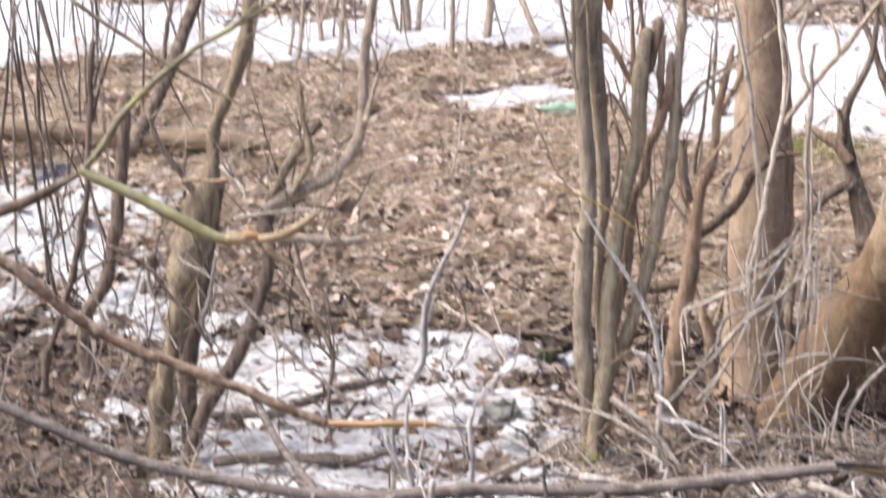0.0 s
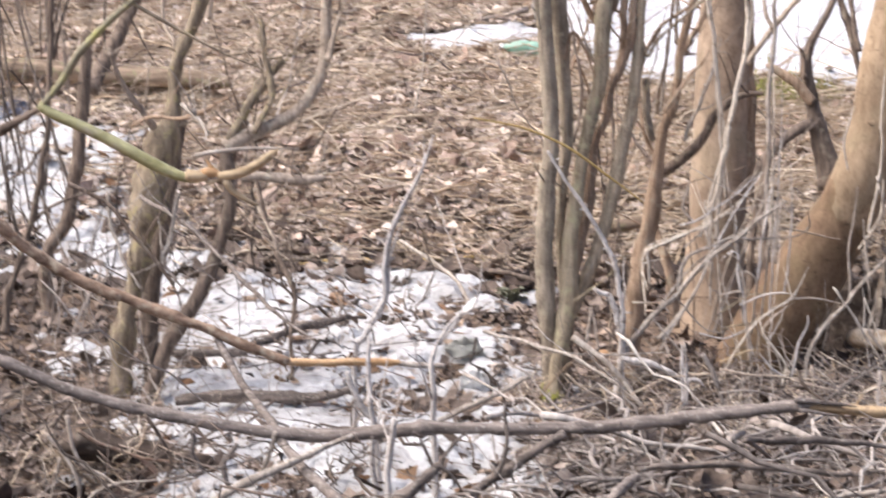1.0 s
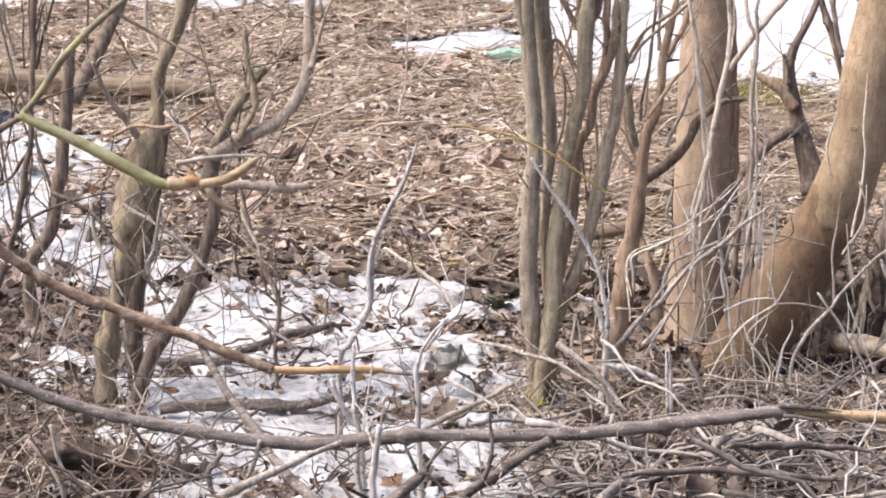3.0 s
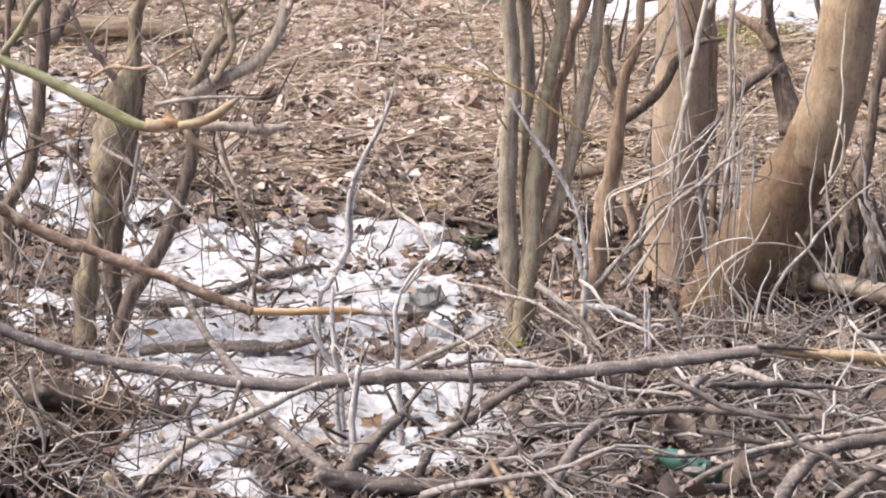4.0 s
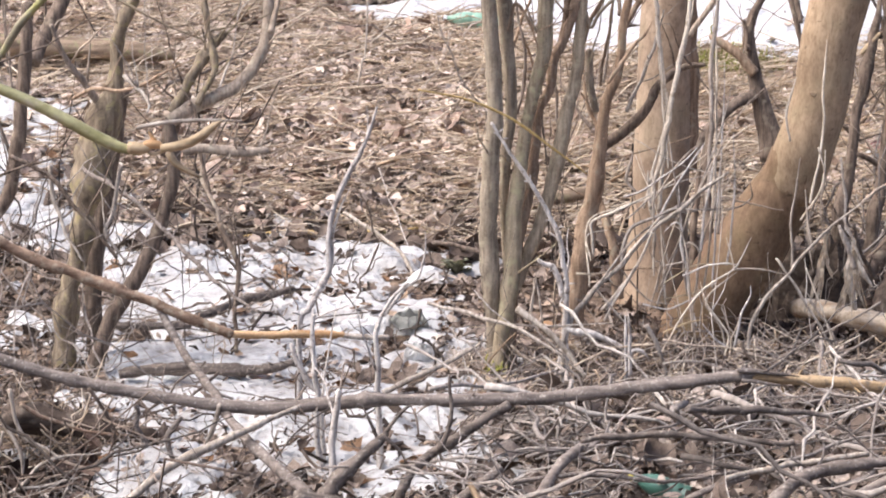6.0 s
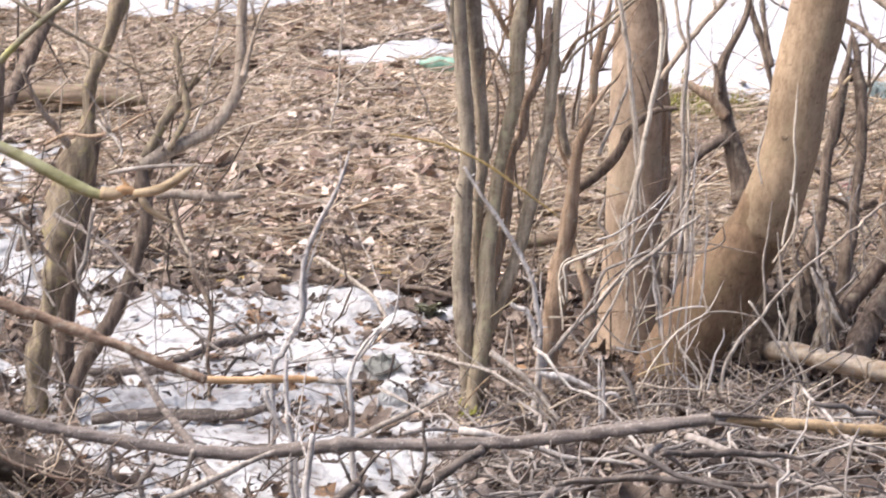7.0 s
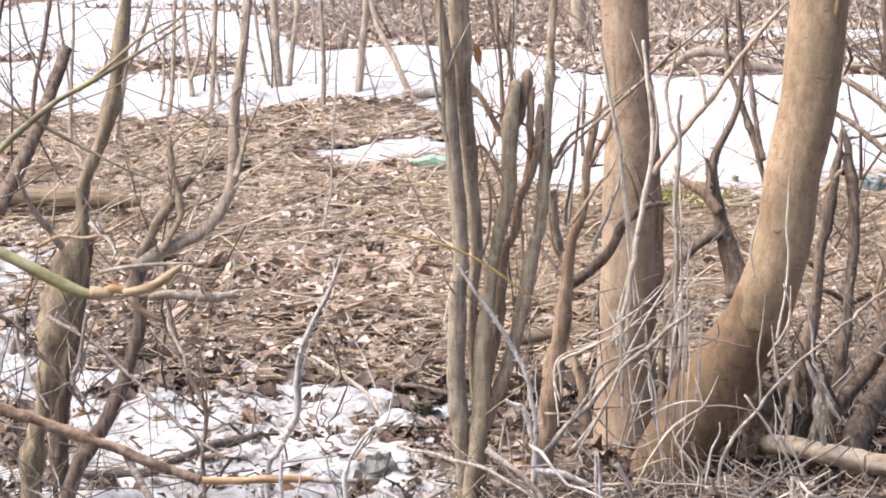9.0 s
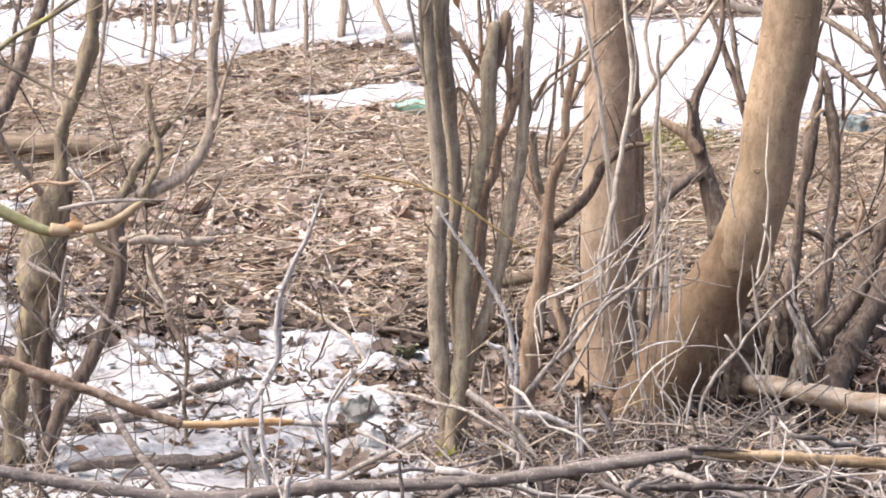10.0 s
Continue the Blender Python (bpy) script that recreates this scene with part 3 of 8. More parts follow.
limb(plant, "stem", bark_hazel, (0.2283, 5.8800, 0.1869, 0.0146), (0.2493, 5.8875, 0.2525, 0.0163), (0.2735, 5.8950, 0.3179, 0.0179), (0.3025, 5.9025, 0.3831, 0.0196), (0.3297, 5.9100, 0.4648, 0.0196), (0.3533, 5.9175, 0.5626, 0.0213), (0.3719, 5.9250, 0.6600, 0.0221), (0.3917, 5.9325, 0.7732, 0.0205), (0.4087, 5.9400, 0.8128, 0.0181), (0.4246, 5.9475, 0.9753, 0.0164), (0.4339, 5.9550, 1.1371, 0.0132), (0.4405, 5.9625, 1.2093, 0.0124), (0.4409, 5.9700, 1.2460, 0.0157), (0.4445, 5.9775, 1.2779, 0.0124), (0.4478, 5.9850, 1.3613, 0.0116), (0.4542, 5.9925, 1.4575, 0.0108), (0.4603, 6.0000, 1.6015, 0.0100))
limb(plant, "branch", bark_hazel, (0.4308, 5.9500, 1.0564, 0.0058), (0.4539, 5.9500, 0.9880, 0.0049), (0.4861, 5.9500, 1.0400, 0.0049), (0.5666, 5.9500, 1.1127, 0.0049), (0.6629, 5.9500, 1.2014, 0.0053), (0.7588, 5.9500, 1.2897, 0.0053), (0.8705, 5.9500, 1.3809, 0.0049), (0.9817, 5.9500, 1.4733, 0.0041))
limb(plant, "branch", bark_hazel, (0.4516, 6.0000, 0.9203, 0.0100), (0.4586, 6.0000, 0.8377, 0.0116), (0.4757, 6.0000, 0.7382, 0.0108))
limb(plant, "branch", bark_pale, (0.1361, 5.7500, 1.1039, 0.0064), (0.1175, 5.7500, 1.1852, 0.0056), (0.0867, 5.7500, 1.3406, 0.0056), (0.0669, 5.7500, 1.4641, 0.0048), (0.0548, 5.7500, 1.5562, 0.0040))
limb(plant, "branch", bark_olive, (0.1408, 5.7500, 1.0835, 0.0064), (0.1362, 5.7500, 1.1383, 0.0064), (0.1285, 5.7500, 1.2474, 0.0064), (0.1241, 5.7500, 1.4023, 0.0048), (0.1227, 5.7500, 1.5254, 0.0040))
limb(plant, "branch", bark_brown, (0.2149, 5.8500, 0.9863, 0.0049), (0.2387, 5.8500, 1.0662, 0.0049), (0.2787, 5.8500, 1.0021, 0.0049), (0.2996, 5.8500, 0.9379, 0.0040))
limb(plant, "branch", bark_brown, (0.241, 6.000, 0.943, 0.0048), (0.273, 6.033, 1.038, 0.0043), (0.312, 6.067, 1.149, 0.0037), (0.354, 6.100, 1.311, 0.0031))
limb(plant, "branch", bark_hazel, (0.438, 6.000, 0.986, 0.0049), (0.519, 6.067, 1.073, 0.0043), (0.615, 6.133, 1.141, 0.0037), (0.770, 6.200, 1.252, 0.0031))
limb(plant, "branch", bark_stem, (0.467, 6.000, 0.691, 0.0055), (0.421, 6.050, 0.751, 0.0049), (0.350, 6.100, 0.863, 0.0037))
limb(plant, "branch", bark_pale, (0.505, 6.100, 0.811, 0.0043), (0.525, 6.133, 0.975, 0.0037), (0.558, 6.167, 1.223, 0.0031), (0.585, 6.200, 1.454, 0.0025))
limb(plant, "branch", bark_brown, (0.248, 6.000, 0.975, 0.0042), (0.283, 6.050, 0.903, 0.0037), (0.308, 6.100, 0.813, 0.0031))
limb(plant, "branch", bark_hazel, (0.315, 6.000, 1.219, 0.0042), (0.334, 6.033, 1.315, 0.0036), (0.330, 6.067, 1.411, 0.0030), (0.339, 6.100, 1.540, 0.0025))
plant = wooden("forked_sapling", "brown forked sapling with a thick side branch", "sapling")
limb(plant, "stem", bark_brown, (0.4229, 6.0500, 0.0939, 0.0335), (0.4338, 6.0554, 0.1795, 0.0352), (0.4462, 6.0608, 0.2646, 0.0335), (0.4587, 6.0662, 0.3494, 0.0302), (0.4774, 6.0715, 0.4508, 0.0269), (0.4894, 6.0769, 0.5516, 0.0244), (0.5016, 6.0823, 0.6351, 0.0202), (0.5132, 6.0877, 0.7516, 0.0152), (0.5425, 6.0931, 0.8256, 0.0143), (0.5557, 6.0985, 0.9088, 0.0135), (0.5605, 6.1038, 0.9919, 0.0127), (0.5786, 6.1092, 1.0747, 0.0110), (0.5919, 6.1146, 1.1325, 0.0093), (0.6036, 6.1200, 1.1819, 0.0059))
limb(plant, "branch", bark_dark, (0.509, 6.150, 0.614, 0.0176), (0.581, 6.140, 0.667, 0.0162), (0.637, 6.130, 0.727, 0.0149), (0.668, 6.120, 0.796, 0.0135), (0.740, 6.110, 0.855, 0.0108), (0.805, 6.100, 0.866, 0.0060))
limb(plant, "branch", bark_brown, (0.568, 6.100, 0.159, 0.0191), (0.547, 6.150, 0.322, 0.0150), (0.506, 6.200, 0.451, 0.0110))
limb(plant, "branch", bark_brown, (0.557, 6.150, 0.959, 0.0108), (0.592, 6.167, 1.013, 0.0094), (0.627, 6.183, 1.070, 0.0081), (0.646, 6.200, 1.139, 0.0061))
limb(plant, "branch", bark_dark, (0.558, 6.200, 1.002, 0.0061), (0.559, 6.250, 1.099, 0.0055), (0.577, 6.300, 1.214, 0.0041))
limb(plant, "branch", bark_dark, (0.565, 6.200, 0.964, 0.0054), (0.629, 6.300, 0.960, 0.0041))
limb(plant, "branch", bark_brown, (0.512, 6.150, 0.600, 0.0068), (0.464, 6.175, 0.733, 0.0054), (0.449, 6.200, 0.850, 0.0041))
limb(plant, "branch", bark_pale, (0.578, 6.100, 0.726, 0.0060), (0.649, 6.150, 0.888, 0.0054), (0.688, 6.200, 1.018, 0.0041))
plant = wooden("upright_tree", "upright young tree with smooth tan bark", "tree")
limb(plant, "trunk", bark_fawn, (0.710, 6.600, -0.121, 0.1394), (0.729, 6.600, 0.022, 0.1036), (0.737, 6.600, 0.191, 0.0957), (0.740, 6.600, 0.432, 0.0896), (0.740, 6.600, 0.669, 0.0836), (0.740, 6.600, 0.885, 0.0797), (0.737, 6.600, 1.142, 0.0758), (0.726, 6.600, 1.409, 0.0720), (0.712, 6.600, 1.795, 0.0702))
limb(plant, "branch", bark_brown, (0.816, 6.620, 0.465, 0.0367), (0.821, 6.620, 0.686, 0.0347), (0.816, 6.620, 0.923, 0.0309), (0.808, 6.620, 1.104, 0.0254), (0.792, 6.620, 1.230, 0.0181), (0.774, 6.620, 1.319, 0.0109))
plant = wooden("pale_stalk", "tall pale dry stalks leaning against the upright tree", "dead stems")
limb(plant, "stalk", straw, (0.6619, 5.9500, 0.4591, 0.0066), (0.6706, 5.9429, 0.5933, 0.0066), (0.6782, 5.9357, 0.7587, 0.0066), (0.6610, 5.9286, 0.8896, 0.0066), (0.6408, 5.9214, 1.0190, 0.0066), (0.6215, 5.9143, 1.1153, 0.0065), (0.6025, 5.9071, 1.2109, 0.0057), (0.5796, 5.9000, 1.3368, 0.0049))
limb(plant, "stalk", straw, (0.6332, 5.9000, 0.4851, 0.0057), (0.6479, 5.9062, 0.5665, 0.0065), (0.6686, 5.9125, 0.6641, 0.0074), (0.6883, 5.9188, 0.7937, 0.0074), (0.7094, 5.9250, 0.9225, 0.0074), (0.7357, 5.9313, 1.0344, 0.0066), (0.7289, 5.9375, 1.1297, 0.0066), (0.7168, 5.9438, 1.2405, 0.0057), (0.7080, 5.9500, 1.3506, 0.0049))
limb(plant, "stalk", cane_dry, (0.7889, 5.8500, 0.4791, 0.0057), (0.7921, 5.8600, 0.6243, 0.0057), (0.7974, 5.8700, 0.8008, 0.0065), (0.7990, 5.8800, 0.9440, 0.0065), (0.8037, 5.8900, 1.0863, 0.0057), (0.8078, 5.9000, 1.1962, 0.0041))
limb(plant, "stalk", straw, (0.6356, 5.8500, 0.4454, 0.0049), (0.6290, 5.8500, 0.5110, 0.0049), (0.6230, 5.8500, 0.5567, 0.0049), (0.6190, 5.8500, 0.5893, 0.0040))
limb(plant, "stalk", cane_dry, (0.5852, 5.8500, 0.5304, 0.0040), (0.5588, 5.8500, 0.5596, 0.0049), (0.5596, 5.8500, 0.5955, 0.0049), (0.5728, 5.8500, 0.6443, 0.0040))
limb(plant, "stalk", bark_brown, (0.5024, 5.9000, 0.8343, 0.0057), (0.5381, 5.9000, 0.8845, 0.0057), (0.5735, 5.9000, 0.9409, 0.0057), (0.6074, 5.9000, 0.9891, 0.0049), (0.6227, 5.9000, 1.0131, 0.0033))
limb(plant, "stalk", bark_brown, (0.4369, 6.0000, 0.9324, 0.0050), (0.4549, 6.0000, 1.0106, 0.0058), (0.4862, 6.0000, 1.0626, 0.0050), (0.5339, 6.0000, 1.0983, 0.0050), (0.5736, 6.0000, 1.1275, 0.0042), (0.6128, 6.0000, 1.1727, 0.0033))
limb(plant, "stalk", bark_brown, (0.4882, 6.0000, 0.8146, 0.0042), (0.5024, 6.0000, 0.9131, 0.0042), (0.5164, 6.0000, 1.0108, 0.0042), (0.5272, 6.0000, 1.1080, 0.0042), (0.5339, 6.0000, 1.2365, 0.0033))
limb(plant, "stalk", bark_stem, (0.3802, 6.0000, 0.6488, 0.0042), (0.3650, 6.0000, 0.7647, 0.0050), (0.3538, 6.0000, 0.8470, 0.0050), (0.3264, 6.0000, 0.9287, 0.0042), (0.2929, 6.0000, 0.9938, 0.0042), (0.2625, 6.0000, 1.0748, 0.0033), (0.2325, 6.0000, 1.1393, 0.0025))
limb(plant, "stalk", bark_stem, (0.2477, 6.0000, 0.7311, 0.0050), (0.2662, 6.0000, 0.8137, 0.0050), (0.2681, 6.0000, 0.9122, 0.0050), (0.2523, 6.0000, 0.9937, 0.0042), (0.2334, 6.0000, 1.0747, 0.0042), (0.2099, 6.0000, 1.1392, 0.0033))
plant = wooden("leaning_tree", "curved leaning tree trunk with smooth tan bark", "tree")
limb(plant, "trunk", bark_tan, (1.070, 6.158, 0.480, 0.0860), (1.088, 6.140, 0.540, 0.0862), (1.100, 6.128, 0.588, 0.0880), (1.114, 6.119, 0.636, 0.0879), (1.153, 6.115, 0.771, 0.0868), (1.170, 6.111, 0.938, 0.0865), (1.210, 6.107, 1.138, 0.0855), (1.234, 6.104, 1.419, 0.0811), (1.258, 6.100, 1.777, 0.0794))
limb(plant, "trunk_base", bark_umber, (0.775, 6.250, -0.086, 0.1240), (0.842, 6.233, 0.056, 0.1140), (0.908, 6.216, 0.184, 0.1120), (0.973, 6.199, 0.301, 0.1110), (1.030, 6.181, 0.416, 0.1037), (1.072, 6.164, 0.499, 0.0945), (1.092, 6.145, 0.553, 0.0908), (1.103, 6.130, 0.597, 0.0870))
limb(plant, "branch", bark_tan, (1.276, 6.100, 1.304, 0.0152), (1.272, 6.050, 1.371, 0.0109), (1.281, 6.000, 1.486, 0.0075))
plant = wooden("dark_bush", "dark forked bush behind the trees", "bush")
limb(plant, "stem", bark_dark, (1.251, 7.500, 0.353, 0.0543), (1.214, 7.513, 0.498, 0.0396), (1.173, 7.525, 0.642, 0.0291), (1.149, 7.537, 0.765, 0.0218), (1.162, 7.550, 0.868, 0.0166), (1.240, 7.562, 1.031, 0.0125), (1.261, 7.575, 1.174, 0.0104), (1.253, 7.587, 1.296, 0.0094), (1.241, 7.600, 1.459, 0.0084))
limb(plant, "branch", bark_brown, (1.169, 7.500, 0.666, 0.0207), (1.110, 7.500, 0.733, 0.0176), (1.038, 7.500, 0.779, 0.0145), (1.003, 7.500, 0.800, 0.0083))
limb(plant, "branch", bark_dark, (1.170, 7.500, 0.593, 0.0249), (1.077, 7.467, 0.543, 0.0207), (1.001, 7.433, 0.470, 0.0175), (0.936, 7.400, 0.373, 0.0102))
limb(plant, "branch", bark_dark, (1.361, 7.600, 0.610, 0.0074), (1.362, 7.640, 0.731, 0.0116), (1.328, 7.680, 0.896, 0.0127), (1.276, 7.720, 1.061, 0.0117), (1.237, 7.760, 1.185, 0.0107), (1.232, 7.800, 1.372, 0.0086))
limb(plant, "branch", bark_dark, (1.343, 7.600, 0.840, 0.0105), (1.314, 7.700, 1.104, 0.0085), (1.274, 7.800, 1.413, 0.0064))
limb(plant, "branch", bark_dark, (1.143, 7.500, 0.749, 0.0093), (1.130, 7.500, 0.832, 0.0072), (1.121, 7.500, 0.860, 0.0052))
plant = wooden("thin_bush", "slender dark bush stems beside the leaning tree", "bush")
limb(plant, "stem", bark_dark, (1.3829, 6.9000, 0.2474, 0.0248), (1.3951, 6.9150, 0.3323, 0.0249), (1.4113, 6.9300, 0.4075, 0.0192), (1.4232, 6.9450, 0.5022, 0.0163), (1.4332, 6.9600, 0.5970, 0.0173), (1.4514, 6.9750, 0.6724, 0.0193), (1.4678, 6.9900, 0.7478, 0.0213), (1.4789, 7.0050, 0.8041, 0.0184), (1.4933, 7.0200, 0.8798, 0.0146), (1.5064, 7.0350, 0.9362, 0.0097), (1.5153, 7.0500, 1.0024, 0.0049))
limb(plant, "stem", bark_dark, (1.4913, 6.9000, 0.2372, 0.0229), (1.5140, 6.9200, 0.3310, 0.0210), (1.5283, 6.9400, 0.4444, 0.0173), (1.5407, 6.9600, 0.5579, 0.0173), (1.5499, 6.9800, 0.6521, 0.0183), (1.5519, 7.0000, 0.7271, 0.0194), (1.5474, 7.0200, 0.8217, 0.0214), (1.5400, 7.0400, 0.8874, 0.0175), (1.5368, 7.0600, 0.9436, 0.0137), (1.5299, 7.0800, 0.9902, 0.0069), (1.5232, 7.1000, 1.0273, 0.0039))
limb(plant, "branch", wood_pale, (1.5069, 7.0000, 0.8664, 0.0058), (1.4828, 7.0000, 0.8336, 0.0087), (1.4604, 7.0000, 0.8066, 0.0087), (1.4491, 7.0000, 0.7931, 0.0058))
limb(plant, "branch", bark_dark, (1.5449, 7.1000, 0.9593, 0.0069), (1.5622, 7.1000, 0.9671, 0.0049), (1.5779, 7.1000, 0.9671, 0.0039), (1.5894, 7.1000, 0.9729, 0.0029))
limb(plant, "branch", bark_dark, (1.4338, 7.0500, 0.5250, 0.0097), (1.4039, 7.0500, 0.5448, 0.0078), (1.3773, 7.0500, 0.5134, 0.0059), (1.3661, 7.0500, 0.4937, 0.0039))
limb(plant, "branch", bark_dark, (1.4356, 7.0000, 0.4543, 0.0087), (1.4868, 7.0000, 0.4385, 0.0106), (1.5462, 7.0000, 0.4108, 0.0116), (1.6039, 7.0000, 0.4381, 0.0116), (1.6619, 7.0000, 0.4537, 0.0106), (1.7197, 7.0000, 0.4771, 0.0087), (1.7970, 7.0000, 0.5024, 0.0077))
plant = wooden("mossy_shrub", "mossy grey shrub with crooked stems at the snow's edge", "shrub")
limb(plant, "trunk", bark_moss, (-1.0905, 5.9000, -0.1019, 0.0326), (-1.0708, 5.9000, 0.0185, 0.0310), (-1.0611, 5.9000, 0.1378, 0.0310), (-1.0368, 5.9000, 0.2561, 0.0326), (-1.0127, 5.9000, 0.3300, 0.0343), (-0.9971, 5.9000, 0.4400, 0.0375), (-0.9810, 5.9000, 0.5243, 0.0424), (-0.9525, 5.9000, 0.6376, 0.0457), (-0.9319, 5.9000, 0.7192, 0.0392), (-0.9028, 5.9000, 0.8163, 0.0269), (-0.8870, 5.9000, 0.9450, 0.0237), (-0.8393, 5.9000, 1.0654, 0.0220), (-0.8047, 5.9000, 1.1773, 0.0212), (-0.7807, 5.9000, 1.3203, 0.0204), (-0.7552, 5.9000, 1.4623, 0.0188), (-0.7315, 5.9000, 1.6034, 0.0171))
limb(plant, "branch", bark_grey, (-0.6741, 5.6000, 0.6788, 0.0093), (-0.6323, 5.6000, 0.6897, 0.0132), (-0.5466, 5.6000, 0.6819, 0.0147), (-0.4820, 5.6000, 0.6835, 0.0139), (-0.4436, 5.6000, 0.6866, 0.0077))
limb(plant, "stem", bark_dark, (-0.975, 5.800, -0.013, 0.0247), (-0.913, 5.820, 0.158, 0.0232), (-0.813, 5.840, 0.337, 0.0216), (-0.756, 5.860, 0.481, 0.0194), (-0.736, 5.880, 0.617, 0.0179), (-0.751, 5.900, 0.725, 0.0172))
limb(plant, "branch", bark_grey, (-0.751, 5.900, 0.722, 0.0258), (-0.664, 5.929, 0.767, 0.0201), (-0.552, 5.957, 0.816, 0.0187), (-0.488, 5.986, 0.911, 0.0173), (-0.470, 6.014, 1.006, 0.0159), (-0.470, 6.043, 1.142, 0.0152), (-0.441, 6.071, 1.336, 0.0138), (-0.427, 6.100, 1.482, 0.0131))
limb(plant, "branch", bark_moss, (-0.742, 5.900, 0.741, 0.0186), (-0.688, 5.933, 0.835, 0.0172), (-0.641, 5.967, 0.913, 0.0159), (-0.595, 6.000, 0.962, 0.0101))
limb(plant, "branch", bark_moss, (-0.669, 5.900, 0.766, 0.0100), (-0.622, 5.933, 0.868, 0.0086), (-0.645, 5.967, 0.994, 0.0086), (-0.654, 6.000, 1.080, 0.0065))
limb(plant, "branch", bark_grey, (-0.458, 5.900, 0.969, 0.0099), (-0.438, 5.933, 1.047, 0.0071), (-0.417, 5.967, 1.124, 0.0050), (-0.384, 6.000, 1.193, 0.0036))
limb(plant, "branch", bark_brown, (-1.020, 5.900, 0.781, 0.0058), (-0.960, 5.833, 0.819, 0.0057), (-0.839, 5.767, 0.828, 0.0056), (-0.687, 5.700, 0.905, 0.0041))
limb(plant, "branch", bark_grey, (-0.933, 5.900, 0.736, 0.0115), (-0.988, 5.867, 0.837, 0.0093), (-1.035, 5.833, 0.921, 0.0071), (-1.057, 5.800, 1.003, 0.0049))
limb(plant, "branch", bark_pale, (-0.843, 5.700, 0.874, 0.0062), (-0.792, 5.633, 0.844, 0.0055), (-0.762, 5.567, 0.815, 0.0047), (-0.757, 5.500, 0.797, 0.0040))
limb(plant, "branch", bark_grey, (-0.722, 5.800, 0.654, 0.0085), (-0.642, 5.733, 0.681, 0.0070), (-0.622, 5.667, 0.581, 0.0062), (-0.579, 5.600, 0.483, 0.0048))
limb(plant, "branch", bark_dark, (-0.579, 5.600, 0.483, 0.0082), (-0.531, 5.567, 0.380, 0.0068), (-0.534, 5.533, 0.261, 0.0055), (-0.527, 5.500, 0.142, 0.0048))
limb(plant, "branch", bark_longgrey, (-0.981, 5.800, 0.598, 0.0071), (-0.847, 5.650, 0.553, 0.0062), (-0.691, 5.500, 0.457, 0.0054))
limb(plant, "branch", bark_longgrey, (-0.691, 5.500, 0.457, 0.0061), (-0.577, 5.400, 0.370, 0.0053), (-0.450, 5.300, 0.302, 0.0039))
limb(plant, "stem", bark_dark, (-0.994, 6.000, 0.251, 0.0253), (-0.961, 6.025, 0.449, 0.0311), (-0.946, 6.050, 0.580, 0.0326), (-0.927, 6.075, 0.677, 0.0267), (-0.904, 6.100, 0.780, 0.0193))
limb(plant, "stem", bark_dark, (-0.777, 6.050, 0.597, 0.0192), (-0.763, 6.033, 0.670, 0.0220), (-0.732, 6.017, 0.735, 0.0190), (-0.706, 6.000, 0.787, 0.0145))
limb(plant, "branch", bark_pale, (-0.844, 5.600, 0.640, 0.0062), (-0.866, 5.583, 0.518, 0.0062), (-0.887, 5.567, 0.459, 0.0055), (-0.830, 5.550, 0.383, 0.0048))
limb(plant, "branch", bark_pale, (-1.037, 5.600, 0.640, 0.0062), (-1.023, 5.567, 0.537, 0.0055), (-0.986, 5.533, 0.466, 0.0048), (-0.937, 5.500, 0.394, 0.0041))
limb(plant, "branch", bark_dark, (-1.143, 5.600, 0.664, 0.0069), (-1.032, 5.567, 0.615, 0.0062), (-0.953, 5.533, 0.528, 0.0055), (-0.845, 5.500, 0.410, 0.0048))
limb(plant, "branch", bark_dark, (-0.646, 5.700, 0.686, 0.0055), (-0.605, 5.650, 0.553, 0.0055), (-0.565, 5.600, 0.404, 0.0048))
plant = wooden("dark_stake", "dark dead stem leaning over the bank", "dead stem")
limb(plant, "stem", bark_dark, (-1.464, 7.600, 0.681, 0.0317), (-1.399, 7.700, 0.815, 0.0288), (-1.317, 7.800, 1.016, 0.0269), (-1.240, 7.900, 1.258, 0.0239))
plant = wooden("dark_sapling", "thin dark sapling in front of snow", "sapling")
limb(plant, "stem", bark_dark, (-1.264, 5.300, 0.317, 0.0103), (-1.249, 5.300, 0.423, 0.0090), (-1.186, 5.300, 0.604, 0.0089), (-1.136, 5.300, 0.841, 0.0082), (-1.124, 5.300, 1.016, 0.0075), (-1.107, 5.300, 1.246, 0.0075))
limb(plant, "stem", bark_dark, (-1.490, 6.900, 0.206, 0.0249), (-1.424, 6.925, 0.319, 0.0232), (-1.382, 6.950, 0.567, 0.0231), (-1.368, 6.975, 0.737, 0.0215), (-1.351, 7.000, 0.944, 0.0198))
limb(plant, "branch", bark_dark, (-1.194, 5.300, 0.604, 0.0057), (-1.091, 5.350, 0.671, 0.0045), (-0.950, 5.400, 0.700, 0.0032))
limb(plant, "branch", bark_dark, (-1.134, 5.300, 0.827, 0.0050), (-1.207, 5.350, 0.745, 0.0038), (-1.310, 5.400, 0.676, 0.0032))
plant = wooden("green_branch", "young green branch with a pale broken tip", "branch")
limb(plant, "limb", bark_dark, (-0.5261, 1.7500, 1.3046, 0.0063), (-0.4664, 1.7500, 1.3332, 0.0060), (-0.4319, 1.7500, 1.3465, 0.0058), (-0.4073, 1.7500, 1.3578, 0.0053), (-0.3901, 1.7500, 1.3675, 0.0048), (-0.3749, 1.7500, 1.3753, 0.0039))
